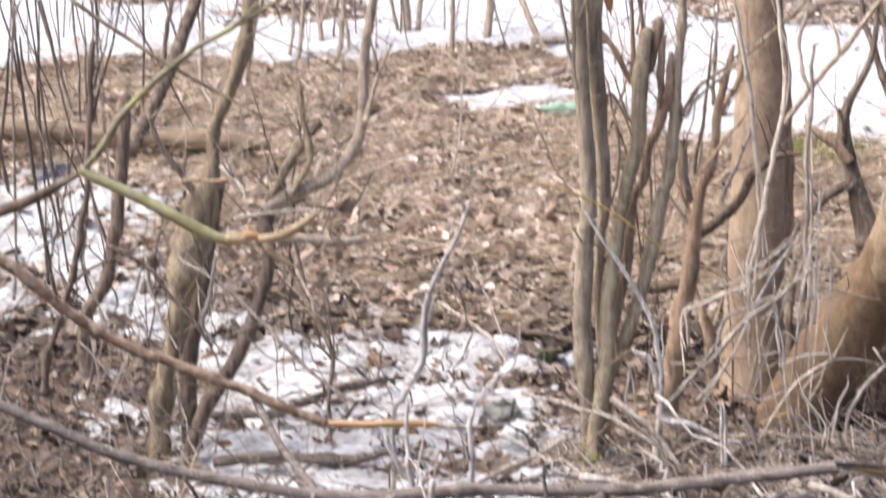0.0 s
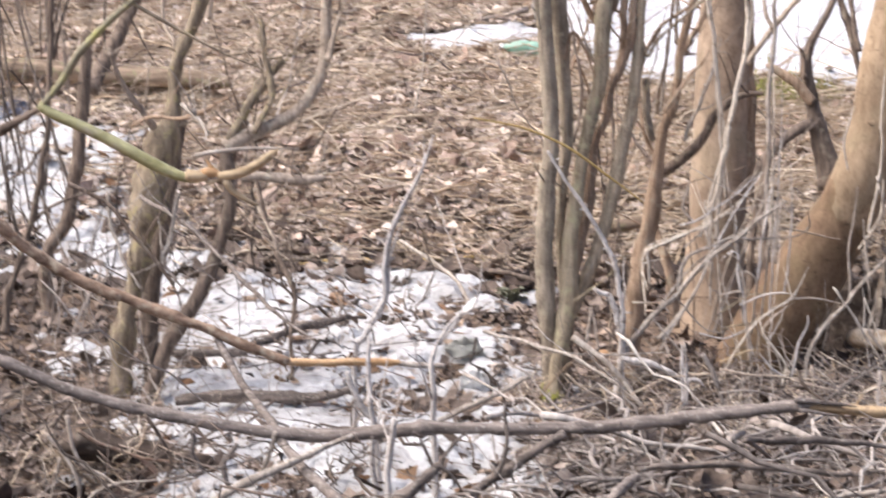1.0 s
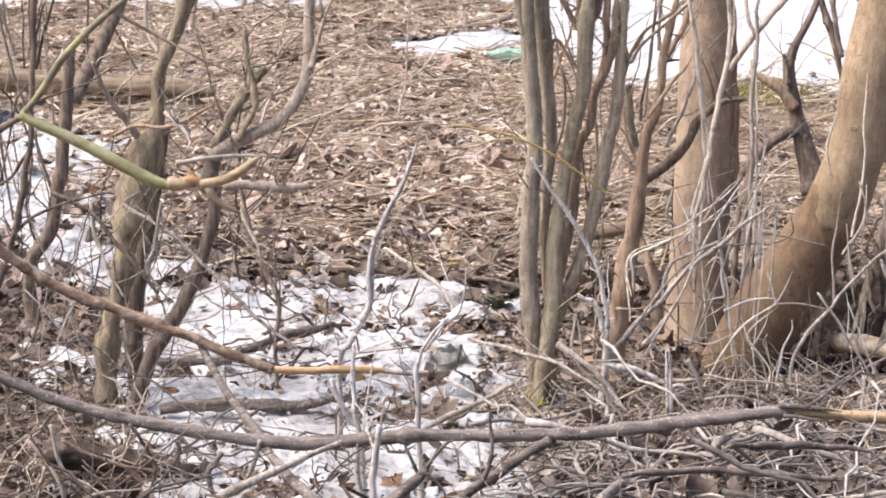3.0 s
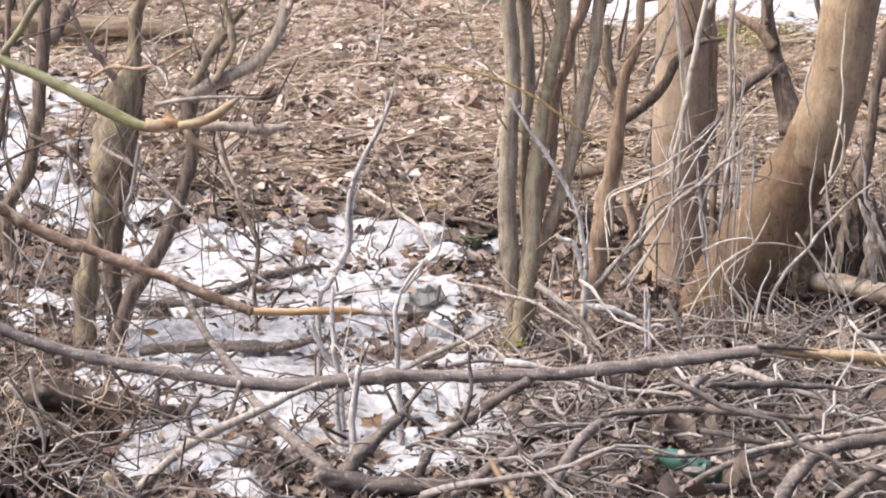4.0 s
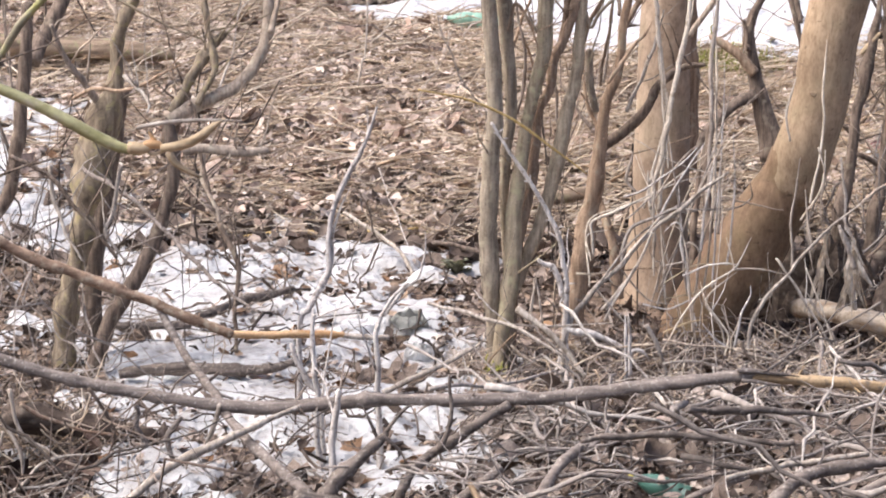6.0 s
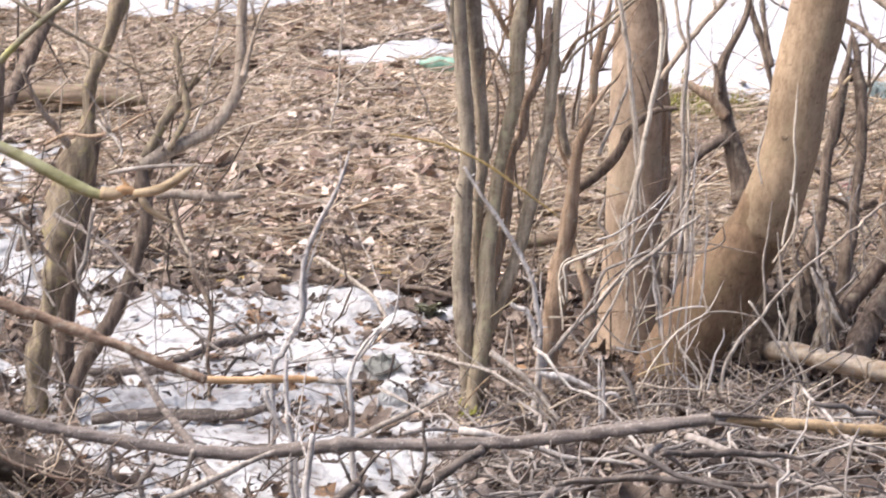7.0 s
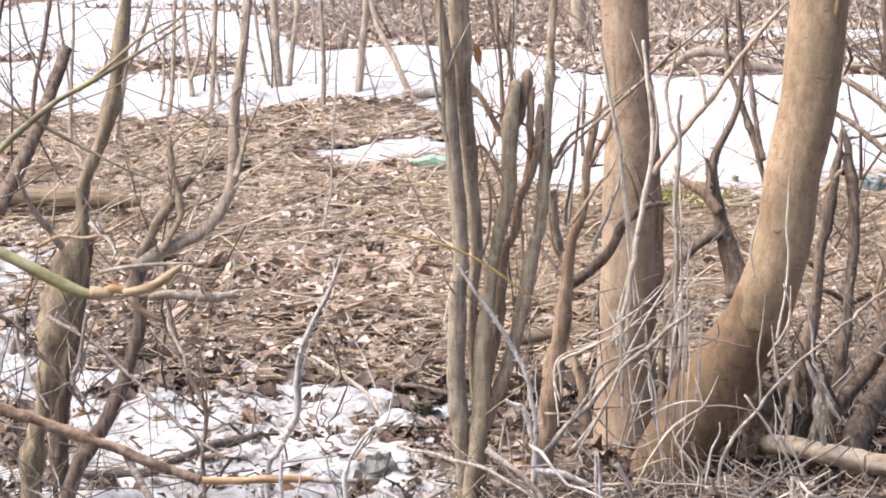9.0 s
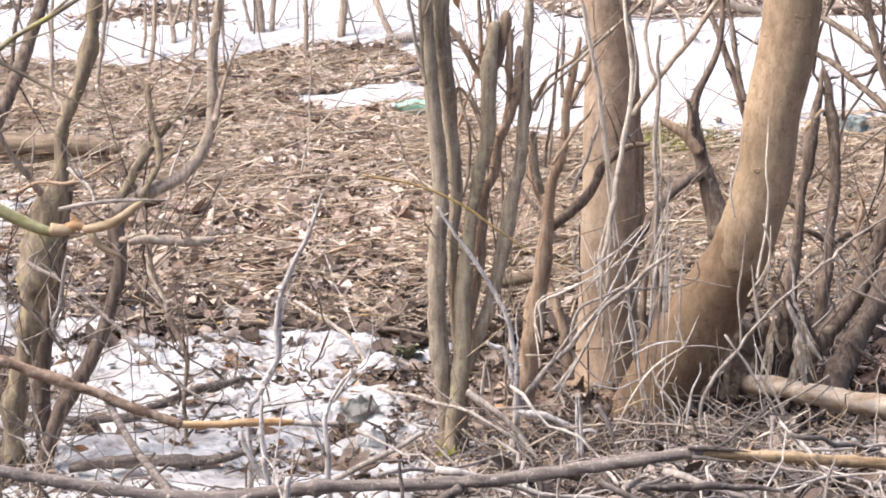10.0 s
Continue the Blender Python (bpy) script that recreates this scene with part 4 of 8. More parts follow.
limb(plant, "limb", bark_green, (-0.3816, 1.7500, 1.3762, 0.0041), (-0.3712, 1.7500, 1.3695, 0.0046), (-0.3494, 1.7500, 1.3595, 0.0051), (-0.3328, 1.7500, 1.3513, 0.0053), (-0.3162, 1.7500, 1.3427, 0.0056), (-0.2972, 1.7500, 1.3321, 0.0058), (-0.2806, 1.7500, 1.3234, 0.0058), (-0.2662, 1.7500, 1.3166, 0.0056), (-0.2518, 1.7500, 1.3128, 0.0053), (-0.2465, 1.7500, 1.3119, 0.0048))
limb(plant, "broken_tip", wood_pale, (-0.2580, 1.7500, 1.3172, 0.0053), (-0.2503, 1.7500, 1.3162, 0.0058), (-0.2436, 1.7500, 1.3158, 0.0056), (-0.2377, 1.7500, 1.3168, 0.0041))
limb(plant, "splinter", wood_orange, (-0.2445, 1.7500, 1.3187, 0.0032), (-0.2387, 1.7500, 1.3197, 0.0046), (-0.2329, 1.7500, 1.3188, 0.0044), (-0.2271, 1.7500, 1.3168, 0.0027))
limb(plant, "splinter", wood_orange, (-0.2348, 1.7500, 1.3217, 0.0024), (-0.2376, 1.7500, 1.3255, 0.0017), (-0.2404, 1.7500, 1.3299, 0.0007))
limb(plant, "splinter", wood_pale, (-0.2417, 1.7500, 1.3119, 0.0019), (-0.2350, 1.7500, 1.3109, 0.0017), (-0.2282, 1.7500, 1.3129, 0.0010))
limb(plant, "twig", wood_pale, (-0.2302, 1.7500, 1.3160, 0.0036), (-0.2177, 1.7500, 1.3175, 0.0046), (-0.2042, 1.7500, 1.3213, 0.0048), (-0.1935, 1.7500, 1.3276, 0.0046), (-0.1856, 1.7500, 1.3344, 0.0039), (-0.1798, 1.7500, 1.3392, 0.0024), (-0.1750, 1.7500, 1.3411, 0.0012))
limb(plant, "twig", bark_pale, (-0.2498, 1.7500, 1.3329, 0.0022), (-0.2315, 1.7500, 1.3368, 0.0022), (-0.2099, 1.7500, 1.3392, 0.0019), (-0.1884, 1.7500, 1.3402, 0.0017), (-0.1607, 1.7500, 1.3397, 0.0010))
limb(plant, "twig", wood_pale, (-0.2236, 1.7500, 1.3126, 0.0036), (-0.2190, 1.7500, 1.3039, 0.0034), (-0.2106, 1.7500, 1.2975, 0.0029), (-0.1963, 1.7500, 1.2907, 0.0019))
plant = wooden("green_shoot", "thin dark green shoot hanging across the view", "shoot")
limb(plant, "shoot", bark_moss, (-0.4065, 1.7500, 1.5336, 0.0019), (-0.3608, 1.7500, 1.5015, 0.0018), (-0.3332, 1.7500, 1.4834, 0.0017), (-0.3055, 1.7500, 1.4658, 0.0016), (-0.2777, 1.7500, 1.4491, 0.0014), (-0.2474, 1.7500, 1.4328, 0.0013), (-0.2217, 1.7500, 1.4193, 0.0011), (-0.1935, 1.7500, 1.4086, 0.0008))
limb(plant, "twig", bark_moss, (-0.2217, 1.7500, 1.4193, 0.0007), (-0.2113, 1.7500, 1.4193, 0.0006), (-0.2003, 1.7500, 1.4230, 0.0005))
plant = wooden("mossy_shoot", "slanting grey-green branch with yellow moss", "shoot")
limb(plant, "shoot", bark_lichen, (-0.3797, 1.7500, 1.3753, 0.0027), (-0.3702, 1.7500, 1.3854, 0.0029), (-0.3586, 1.7500, 1.4008, 0.0032), (-0.3475, 1.7500, 1.4186, 0.0032), (-0.3346, 1.7500, 1.4329, 0.0029), (-0.3179, 1.7500, 1.4491, 0.0029), (-0.3008, 1.7500, 1.4633, 0.0027), (-0.2790, 1.7500, 1.4799, 0.0024), (-0.2549, 1.7500, 1.4926, 0.0024), (-0.2334, 1.7500, 1.5053, 0.0022), (-0.2071, 1.7500, 1.5208, 0.0019), (-0.1738, 1.7500, 1.5418, 0.0014))
limb(plant, "twig", bark_olive, (-0.2625, 1.7500, 1.4869, 0.0014), (-0.2361, 1.7500, 1.5085, 0.0013), (-0.2145, 1.7500, 1.5272, 0.0012), (-0.1906, 1.7500, 1.5421, 0.0010), (-0.1576, 1.7500, 1.5514, 0.0007))
limb(plant, "twig", bark_olive, (-0.1955, 1.7500, 1.5337, 0.0011), (-0.1764, 1.7500, 1.5467, 0.0010), (-0.1657, 1.7500, 1.5654, 0.0008), (-0.1616, 1.7500, 1.5887, 0.0007))
limb(plant, "twig", bark_olive, (-0.2865, 1.7500, 1.4710, 0.0010), (-0.2627, 1.7500, 1.4789, 0.0008), (-0.2318, 1.7500, 1.4906, 0.0007), (-0.1912, 1.7500, 1.5140, 0.0006))
plant = wooden("red_branch", "reddish dead branch with a peeled orange end", "fallen branch")
limb(plant, "limb", bark_red, (-1.466, 4.850, 0.904, 0.0168), (-1.236, 4.869, 0.739, 0.0162), (-1.162, 4.887, 0.674, 0.0151), (-1.074, 4.906, 0.598, 0.0146), (-0.970, 4.925, 0.533, 0.0141), (-0.837, 4.944, 0.476, 0.0136), (-0.702, 4.963, 0.420, 0.0131), (-0.594, 4.981, 0.369, 0.0126), (-0.492, 5.000, 0.322, 0.0115))
limb(plant, "peeled_end", wood_orange, (-0.496, 5.000, 0.325, 0.0104), (-0.416, 5.013, 0.318, 0.0099), (-0.333, 5.025, 0.317, 0.0088), (-0.277, 5.037, 0.314, 0.0083), (-0.214, 5.050, 0.310, 0.0072))
limb(plant, "tip", bark_pale, (-0.221, 5.050, 0.310, 0.0072), (-0.165, 5.050, 0.307, 0.0072), (-0.101, 5.050, 0.302, 0.0061))
plant = wooden("long_branch", "long grey fallen branch with a peeled end", "fallen branch")
limb(plant, "limb", bark_longgrey, (-1.448, 4.720, 0.523, 0.0127), (-1.226, 4.720, 0.430, 0.0130), (-1.135, 4.720, 0.392, 0.0130), (-1.004, 4.720, 0.333, 0.0134), (-0.872, 4.720, 0.290, 0.0142), (-0.739, 4.720, 0.260, 0.0142), (-0.607, 4.720, 0.238, 0.0145), (-0.447, 4.720, 0.218, 0.0150), (-0.314, 4.720, 0.219, 0.0154), (-0.154, 4.720, 0.234, 0.0153), (0.032, 4.720, 0.237, 0.0144), (0.191, 4.720, 0.240, 0.0144), (0.376, 4.720, 0.255, 0.0154), (0.547, 4.720, 0.279, 0.0158), (0.759, 4.720, 0.303, 0.0141))
limb(plant, "peeled_end", wood_ochre, (0.754, 4.720, 0.300, 0.0141), (0.836, 4.720, 0.292, 0.0138), (0.939, 4.720, 0.284, 0.0134), (1.086, 4.720, 0.271, 0.0134), (1.377, 4.720, 0.243, 0.0133))
limb(plant, "side_limb", bark_longdark, (0.1868, 4.7000, 0.2332, 0.0123), (0.1134, 4.6689, 0.1970, 0.0116), (0.0473, 4.6378, 0.1585, 0.0115), (-0.0052, 4.6067, 0.1327, 0.0115), (-0.0377, 4.5756, 0.1127, 0.0114), (-0.0595, 4.5444, 0.0849, 0.0113), (-0.0746, 4.5133, 0.0548, 0.0112), (-0.1024, 4.4822, 0.0277, 0.0118), (-0.1527, 4.4511, 0.0091, 0.0117), (-0.1950, 4.4200, -0.0171, 0.0110))
limb(plant, "side_limb", bark_longdark, (-0.0285, 4.5700, 0.1240, 0.0069), (-0.0506, 4.5700, 0.1199, 0.0063), (-0.0766, 4.5700, 0.1159, 0.0057), (-0.1039, 4.5700, 0.1091, 0.0038))
limb(plant, "side_limb", bark_longdark, (0.0209, 4.6000, 0.1539, 0.0076), (0.0403, 4.6000, 0.1920, 0.0057), (0.0493, 4.6000, 0.2461, 0.0044), (0.0440, 4.6000, 0.3268, 0.0032))
limb(plant, "bark_strip", bark_longgrey, (0.720, 4.700, 0.318, 0.0060), (0.773, 4.700, 0.317, 0.0060), (0.819, 4.700, 0.311, 0.0047), (0.865, 4.700, 0.304, 0.0026))
limb(plant, "bark_strip", bark_longgrey, (0.728, 4.700, 0.293, 0.0060), (0.760, 4.700, 0.292, 0.0051), (0.793, 4.700, 0.288, 0.0043), (0.826, 4.700, 0.282, 0.0022))
plant = wooden("pale_pole", "pale weathered stick propped in the brush", "stick")
limb(plant, "stick", bark_pale, (-0.765, 4.350, 0.009, 0.0122), (-0.687, 4.430, 0.070, 0.0108), (-0.581, 4.510, 0.142, 0.0098), (-0.447, 4.590, 0.187, 0.0084), (-0.348, 4.670, 0.215, 0.0064), (-0.266, 4.750, 0.227, 0.0054))
plant = wooden("grey_pole", "grey stick slanting through the brush", "stick")
limb(plant, "stick", bark_longgrey, (-0.675, 5.000, 0.401, 0.0079), (-0.595, 4.890, 0.301, 0.0093), (-0.514, 4.780, 0.235, 0.0112), (-0.454, 4.670, 0.185, 0.0120), (-0.367, 4.560, 0.137, 0.0122), (-0.259, 4.450, 0.086, 0.0124))
plant = wooden("wand", "slender pale crooked sucker standing in the snow", "sapling")
limb(plant, "stem", bark_wand, (-0.3419, 5.3000, 0.2622, 0.0072), (-0.3071, 5.3000, 0.3186, 0.0081), (-0.2843, 5.3000, 0.3717, 0.0084), (-0.2660, 5.3000, 0.4321, 0.0078), (-0.2622, 5.3000, 0.5072, 0.0072), (-0.2497, 5.3000, 0.5818, 0.0070), (-0.2197, 5.3000, 0.6634, 0.0064), (-0.1857, 5.3000, 0.7297, 0.0059), (-0.1606, 5.3000, 0.7883, 0.0045), (-0.1400, 5.3000, 0.8496, 0.0028))
limb(plant, "shoot", bark_wand, (-0.2844, 5.3000, 0.3687, 0.0045), (-0.2600, 5.3000, 0.4397, 0.0045), (-0.2533, 5.3000, 0.5147, 0.0039), (-0.2351, 5.3000, 0.5818, 0.0033), (-0.2083, 5.3000, 0.6383, 0.0028))
limb(plant, "shoot", bark_wand, (-0.1857, 5.3000, 0.7297, 0.0033), (-0.1665, 5.3000, 0.7708, 0.0028), (-0.1604, 5.3000, 0.8176, 0.0022), (-0.1660, 5.3000, 0.8496, 0.0017))
limb(plant, "stalk", straw, (-0.187, 5.200, 0.917, 0.0027), (-0.175, 5.200, 0.980, 0.0030), (-0.163, 5.200, 1.037, 0.0027), (-0.135, 5.200, 1.511, 0.0024))
limb(plant, "stalk", straw, (-0.154, 5.200, 1.020, 0.0027), (-0.082, 5.200, 1.097, 0.0024), (-0.010, 5.200, 1.202, 0.0017))
plant = wooden("thin_sucker", "pale upright sucker growing from the near snow", "sapling")
limb(plant, "stem", bark_wand, (-0.2356, 4.4500, -0.0402, 0.0098), (-0.2246, 4.4500, 0.0337, 0.0095), (-0.2173, 4.4500, 0.1270, 0.0092), (-0.2152, 4.4500, 0.2064, 0.0086), (-0.2082, 4.4500, 0.2746, 0.0080), (-0.2013, 4.4500, 0.3373, 0.0062))
plant = wooden("thin_sucker", "thin pale sucker growing from the snow", "sapling")
limb(plant, "stem", bark_wand, (-0.2628, 4.8500, 0.0163, 0.0080), (-0.2727, 4.8500, 0.1098, 0.0074), (-0.2757, 4.8500, 0.1954, 0.0067), (-0.2788, 4.8500, 0.2803, 0.0067), (-0.2818, 4.8500, 0.3646, 0.0060), (-0.2771, 4.8500, 0.4204, 0.0040))
plant = wooden("thin_sucker", "short pale sucker beside the peeled branch", "sapling")
limb(plant, "stem", bark_wand, (-0.1231, 4.8500, 0.1069, 0.0087), (-0.1267, 4.8500, 0.1954, 0.0080), (-0.1290, 4.8500, 0.2803, 0.0074), (-0.1286, 4.8500, 0.3576, 0.0060), (-0.1120, 4.8500, 0.4065, 0.0047), (-0.0875, 4.8500, 0.4552, 0.0040), (-0.0550, 4.8500, 0.4899, 0.0034))
limb(plant, "shoot", bark_wand, (-0.1132, 4.9000, 0.3942, 0.0041), (-0.0926, 4.9000, 0.4224, 0.0041), (-0.0651, 4.9000, 0.4644, 0.0034), (-0.0283, 4.9000, 0.4924, 0.0031), (-0.0146, 4.9000, 0.5481, 0.0027), (-0.0132, 4.9000, 0.6036, 0.0020))
plant = wooden("thin_sucker", "bent pale sucker under the peeled branch", "sapling")
limb(plant, "stem", bark_wand, (-0.2663, 4.9000, 0.1694, 0.0075), (-0.2988, 4.9000, 0.2210, 0.0075), (-0.3214, 4.9000, 0.2781, 0.0068), (-0.3385, 4.9000, 0.3306, 0.0054))
plant = wooden("curved_sucker", "arching pale stem from the shrub base", "sapling")
limb(plant, "stem", bark_wand, (0.3457, 5.6000, 0.0027, 0.0070), (0.3513, 5.6000, 0.0516, 0.0077), (0.3617, 5.6000, 0.1051, 0.0085), (0.3704, 5.6000, 0.1568, 0.0093), (0.3743, 5.6000, 0.2132, 0.0093), (0.3767, 5.6000, 0.2662, 0.0085), (0.3776, 5.6000, 0.3174, 0.0070), (0.3658, 5.6000, 0.3812, 0.0070), (0.3493, 5.6000, 0.4605, 0.0070), (0.3175, 5.6000, 0.5236, 0.0062), (0.2718, 5.6000, 0.5990, 0.0062), (0.2155, 5.6000, 0.6802, 0.0046), (0.1626, 5.6000, 0.7640, 0.0039))
limb(plant, "stem", bark_wand, (0.3755, 5.6000, 0.2454, 0.0077), (0.3671, 5.6000, 0.2854, 0.0085), (0.3573, 5.6000, 0.3174, 0.0085), (0.3460, 5.6000, 0.3525, 0.0085), (0.3380, 5.6000, 0.3700, 0.0070), (0.3192, 5.6000, 0.3732, 0.0062), (0.2989, 5.6000, 0.3859, 0.0046))
limb(plant, "stem", bark_pale, (0.3673, 5.6000, 0.1536, 0.0077), (0.3846, 5.6111, 0.2024, 0.0085), (0.4038, 5.6222, 0.2319, 0.0078), (0.4355, 5.6333, 0.2647, 0.0078), (0.5104, 5.6444, 0.3475, 0.0070), (0.5730, 5.6556, 0.4174, 0.0070), (0.6359, 5.6667, 0.4713, 0.0063), (0.6834, 5.6778, 0.5139, 0.0063), (0.7621, 5.6889, 0.5695, 0.0055), (0.8254, 5.7000, 0.6123, 0.0039))
plant = wooden("yellow_shoot", "arching yellow willow shoot", "shoot")
limb(plant, "shoot", bark_yellow, (-0.036, 5.500, 0.867, 0.0030), (0.099, 5.525, 0.836, 0.0036), (0.221, 5.550, 0.779, 0.0043), (0.330, 5.575, 0.699, 0.0043), (0.425, 5.600, 0.625, 0.0043))
plant = wooden("snow_stick", "dark stick lying on the snow", "stick", "snow sticks")
limb(plant, "stick", bark_longdark, (-0.867, 5.620, 0.048, 0.0136), (-0.765, 5.628, 0.059, 0.0163), (-0.655, 5.636, 0.060, 0.0176), (-0.545, 5.644, 0.055, 0.0163), (-0.451, 5.652, 0.056, 0.0135), (-0.380, 5.660, 0.075, 0.0095))
plant = wooden("snow_stick", "dark stick lying on the snow", "stick", "snow sticks")
limb(plant, "stick", bark_longdark, (-0.777, 6.120, 0.062, 0.0095), (-0.684, 6.215, 0.074, 0.0133), (-0.605, 6.310, 0.091, 0.0150), (-0.525, 6.405, 0.086, 0.0129), (-0.438, 6.500, 0.092, 0.0092))
plant = wooden("snow_stick", "dark stick lying on the snow", "stick", "snow sticks")
limb(plant, "stick", bark_longdark, (-0.978, 6.150, 0.055, 0.0096), (-0.899, 6.140, 0.057, 0.0118), (-0.795, 6.130, 0.053, 0.0117), (-0.725, 6.120, 0.062, 0.0088))
plant = wooden("bank_stick", "thin yellowish stick along the foot of the bank", "stick", "bank sticks")
limb(plant, "stick", bark_yellow, (-0.701, 7.700, 0.015, 0.0064), (-0.478, 7.713, 0.023, 0.0086), (-0.308, 7.725, 0.023, 0.0086), (-0.180, 7.737, 0.029, 0.0075), (-0.051, 7.750, 0.042, 0.0054))
plant = wooden("bank_stick", "thin arching pale twig on the snow's edge", "stick", "bank sticks")
limb(plant, "stick", bark_pale, (-0.310, 7.300, 0.181, 0.0061), (-0.187, 7.200, 0.134, 0.0070), (-0.096, 7.100, 0.064, 0.0069), (-0.062, 7.000, -0.014, 0.0058), (-0.085, 6.900, -0.050, 0.0048))
plant = wooden("bank_stick", "dark stick across the snow's far edge", "stick", "bank sticks")
limb(plant, "stick", bark_dark, (0.012, 7.200, 0.099, 0.0070), (0.131, 7.167, 0.086, 0.0079), (0.239, 7.133, 0.069, 0.0069), (0.327, 7.100, 0.060, 0.0049))
plant = wooden("mossy_log", "thick mossy log lying on the leaf bank", "log")
limb(plant, "log", bark_log, (-3.103, 10.150, 0.543, 0.0578), (-2.682, 10.133, 0.504, 0.0571), (-2.374, 10.117, 0.480, 0.0567), (-1.955, 10.100, 0.455, 0.0561), (-1.649, 10.083, 0.442, 0.0530), (-1.426, 10.067, 0.434, 0.0472), (-1.246, 10.050, 0.420, 0.0221))
plant = wooden("dark_log", "dark rotten log lying in the hollow", "log")
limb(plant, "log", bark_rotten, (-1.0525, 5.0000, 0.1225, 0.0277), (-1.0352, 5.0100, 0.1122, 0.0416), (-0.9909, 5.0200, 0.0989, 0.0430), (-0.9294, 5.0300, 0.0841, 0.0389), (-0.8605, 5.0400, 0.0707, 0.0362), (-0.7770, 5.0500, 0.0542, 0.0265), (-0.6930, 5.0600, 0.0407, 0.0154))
plant = wooden("cut_log", "pale debarked log with a broken end", "log")
limb(plant, "log", wood_log, (1.124, 6.200, 0.105, 0.0277), (1.139, 6.150, 0.119, 0.0290), (1.201, 6.100, 0.120, 0.0304), (1.325, 6.050, 0.104, 0.0326), (1.503, 6.000, 0.078, 0.0350), (1.660, 5.950, 0.045, 0.0373))
limb(plant, "cut_end", wood_orange, (1.117, 6.200, 0.105, 0.0205), (1.122, 6.200, 0.105, 0.0261), (1.134, 6.200, 0.105, 0.0285))
plant = wooden("peeled_stick", "pale split stick at the tree's foot", "stick", "peeled sticks")
limb(plant, "stick", bark_wand, (0.3694, 5.5000, 0.2175, 0.0061), (0.4003, 5.5000, 0.2080, 0.0099), (0.4420, 5.5000, 0.2001, 0.0091), (0.4854, 5.5000, 0.1826, 0.0076), (0.5259, 5.5000, 0.1636, 0.0053))
plant = wooden("peeled_stick", "pale split stick at the tree's foot", "stick", "peeled sticks")
limb(plant, "stick", bark_pale, (0.232, 5.500, 0.269, 0.0086), (0.307, 5.467, 0.222, 0.0080), (0.375, 5.433, 0.160, 0.0073), (0.422, 5.400, 0.106, 0.0055))
plant = wooden("peeled_stick", "pale split stick at the tree's foot", "stick", "peeled sticks")
limb(plant, "stick", bark_pale, (-0.006, 5.600, 0.261, 0.0050), (0.117, 5.500, 0.250, 0.0055), (0.251, 5.400, 0.231, 0.0048), (0.411, 5.300, 0.141, 0.0042))
plant = wooden("peeled_stick", "pale split stick at the tree's foot", "stick", "peeled sticks")
limb(plant, "stick", bark_pale, (-0.123, 5.200, 0.115, 0.0076), (0.009, 5.250, 0.170, 0.0071), (0.116, 5.300, 0.213, 0.0053))
plant = wooden("brush_limb", "thick dark limb in the brush pile", "stick", "brush limbs")
limb(plant, "stick", bark_longdark, (-0.2438, 4.3600, 0.0863, 0.0205), (-0.2250, 4.3880, 0.1108, 0.0194), (-0.1996, 4.4160, 0.1435, 0.0177), (-0.1563, 4.4440, 0.1805, 0.0160), (-0.1165, 4.4720, 0.2100, 0.0124), (-0.0967, 4.5000, 0.2226, 0.0062))
limb(plant, "stick", bark_longdark, (-0.1134, 4.5000, 0.2066, 0.0050), (-0.1272, 4.5000, 0.2385, 0.0044), (-0.1422, 4.5000, 0.2703, 0.0037), (-0.1498, 4.5000, 0.2822, 0.0025))
limb(plant, "stick", bark_longdark, (-0.1031, 4.5000, 0.2146, 0.0050), (-0.0865, 4.5000, 0.2438, 0.0044), (-0.0584, 4.5000, 0.2782, 0.0037), (-0.0304, 4.5000, 0.2914, 0.0025))
limb(plant, "stick", bark_longdark, (-0.1065, 4.4800, 0.2221, 0.0056), (-0.0787, 4.4800, 0.1996, 0.0050), (-0.0584, 4.4800, 0.1730, 0.0037), (-0.0559, 4.4800, 0.1597, 0.0025))
plant = wooden("brush_limb", "thick dark limb in the brush pile", "stick", "brush limbs")
limb(plant, "stick", bark_longdark, (-0.2911, 4.3300, 0.1305, 0.0180), (-0.2586, 4.3417, 0.1135, 0.0228), (-0.2036, 4.3533, 0.0965, 0.0229), (-0.1295, 4.3650, 0.0924, 0.0205), (-0.0487, 4.3767, 0.0832, 0.0175), (0.0200, 4.3883, 0.0870, 0.0134), (0.0702, 4.4000, 0.0909, 0.0085))
plant = wooden("brush_limb", "thick dark limb in the brush pile", "stick", "brush limbs")
limb(plant, "stick", bark_longgrey, (0.672, 4.180, 0.077, 0.0153), (0.752, 4.223, 0.182, 0.0145), (0.819, 4.265, 0.209, 0.0137), (0.924, 4.307, 0.215, 0.0130), (1.056, 4.350, 0.215, 0.0122))
plant = wooden("brush_limb", "thick dark limb in the brush pile", "stick", "brush limbs")
limb(plant, "stick", bark_longgrey, (0.776, 4.130, 0.102, 0.0134), (0.849, 4.153, 0.158, 0.0126), (0.923, 4.177, 0.198, 0.0126), (1.021, 4.200, 0.240, 0.0118))
plant = wooden("brush_limb", "thick dark limb in the brush pile", "stick", "brush limbs")
limb(plant, "stick", bark_pale, (0.640, 4.280, 0.195, 0.0055), (0.731, 4.320, 0.204, 0.0065), (0.824, 4.360, 0.204, 0.0065), (0.968, 4.400, 0.208, 0.0057))
plant = wooden("brush_limb", "thick dark limb in the brush pile", "stick", "brush limbs")
limb(plant, "stick", bark_longgrey, (-0.029, 4.230, 0.065, 0.0126), (0.020, 4.270, 0.102, 0.0118), (0.093, 4.310, 0.153, 0.0109), (0.156, 4.350, 0.191, 0.0092))
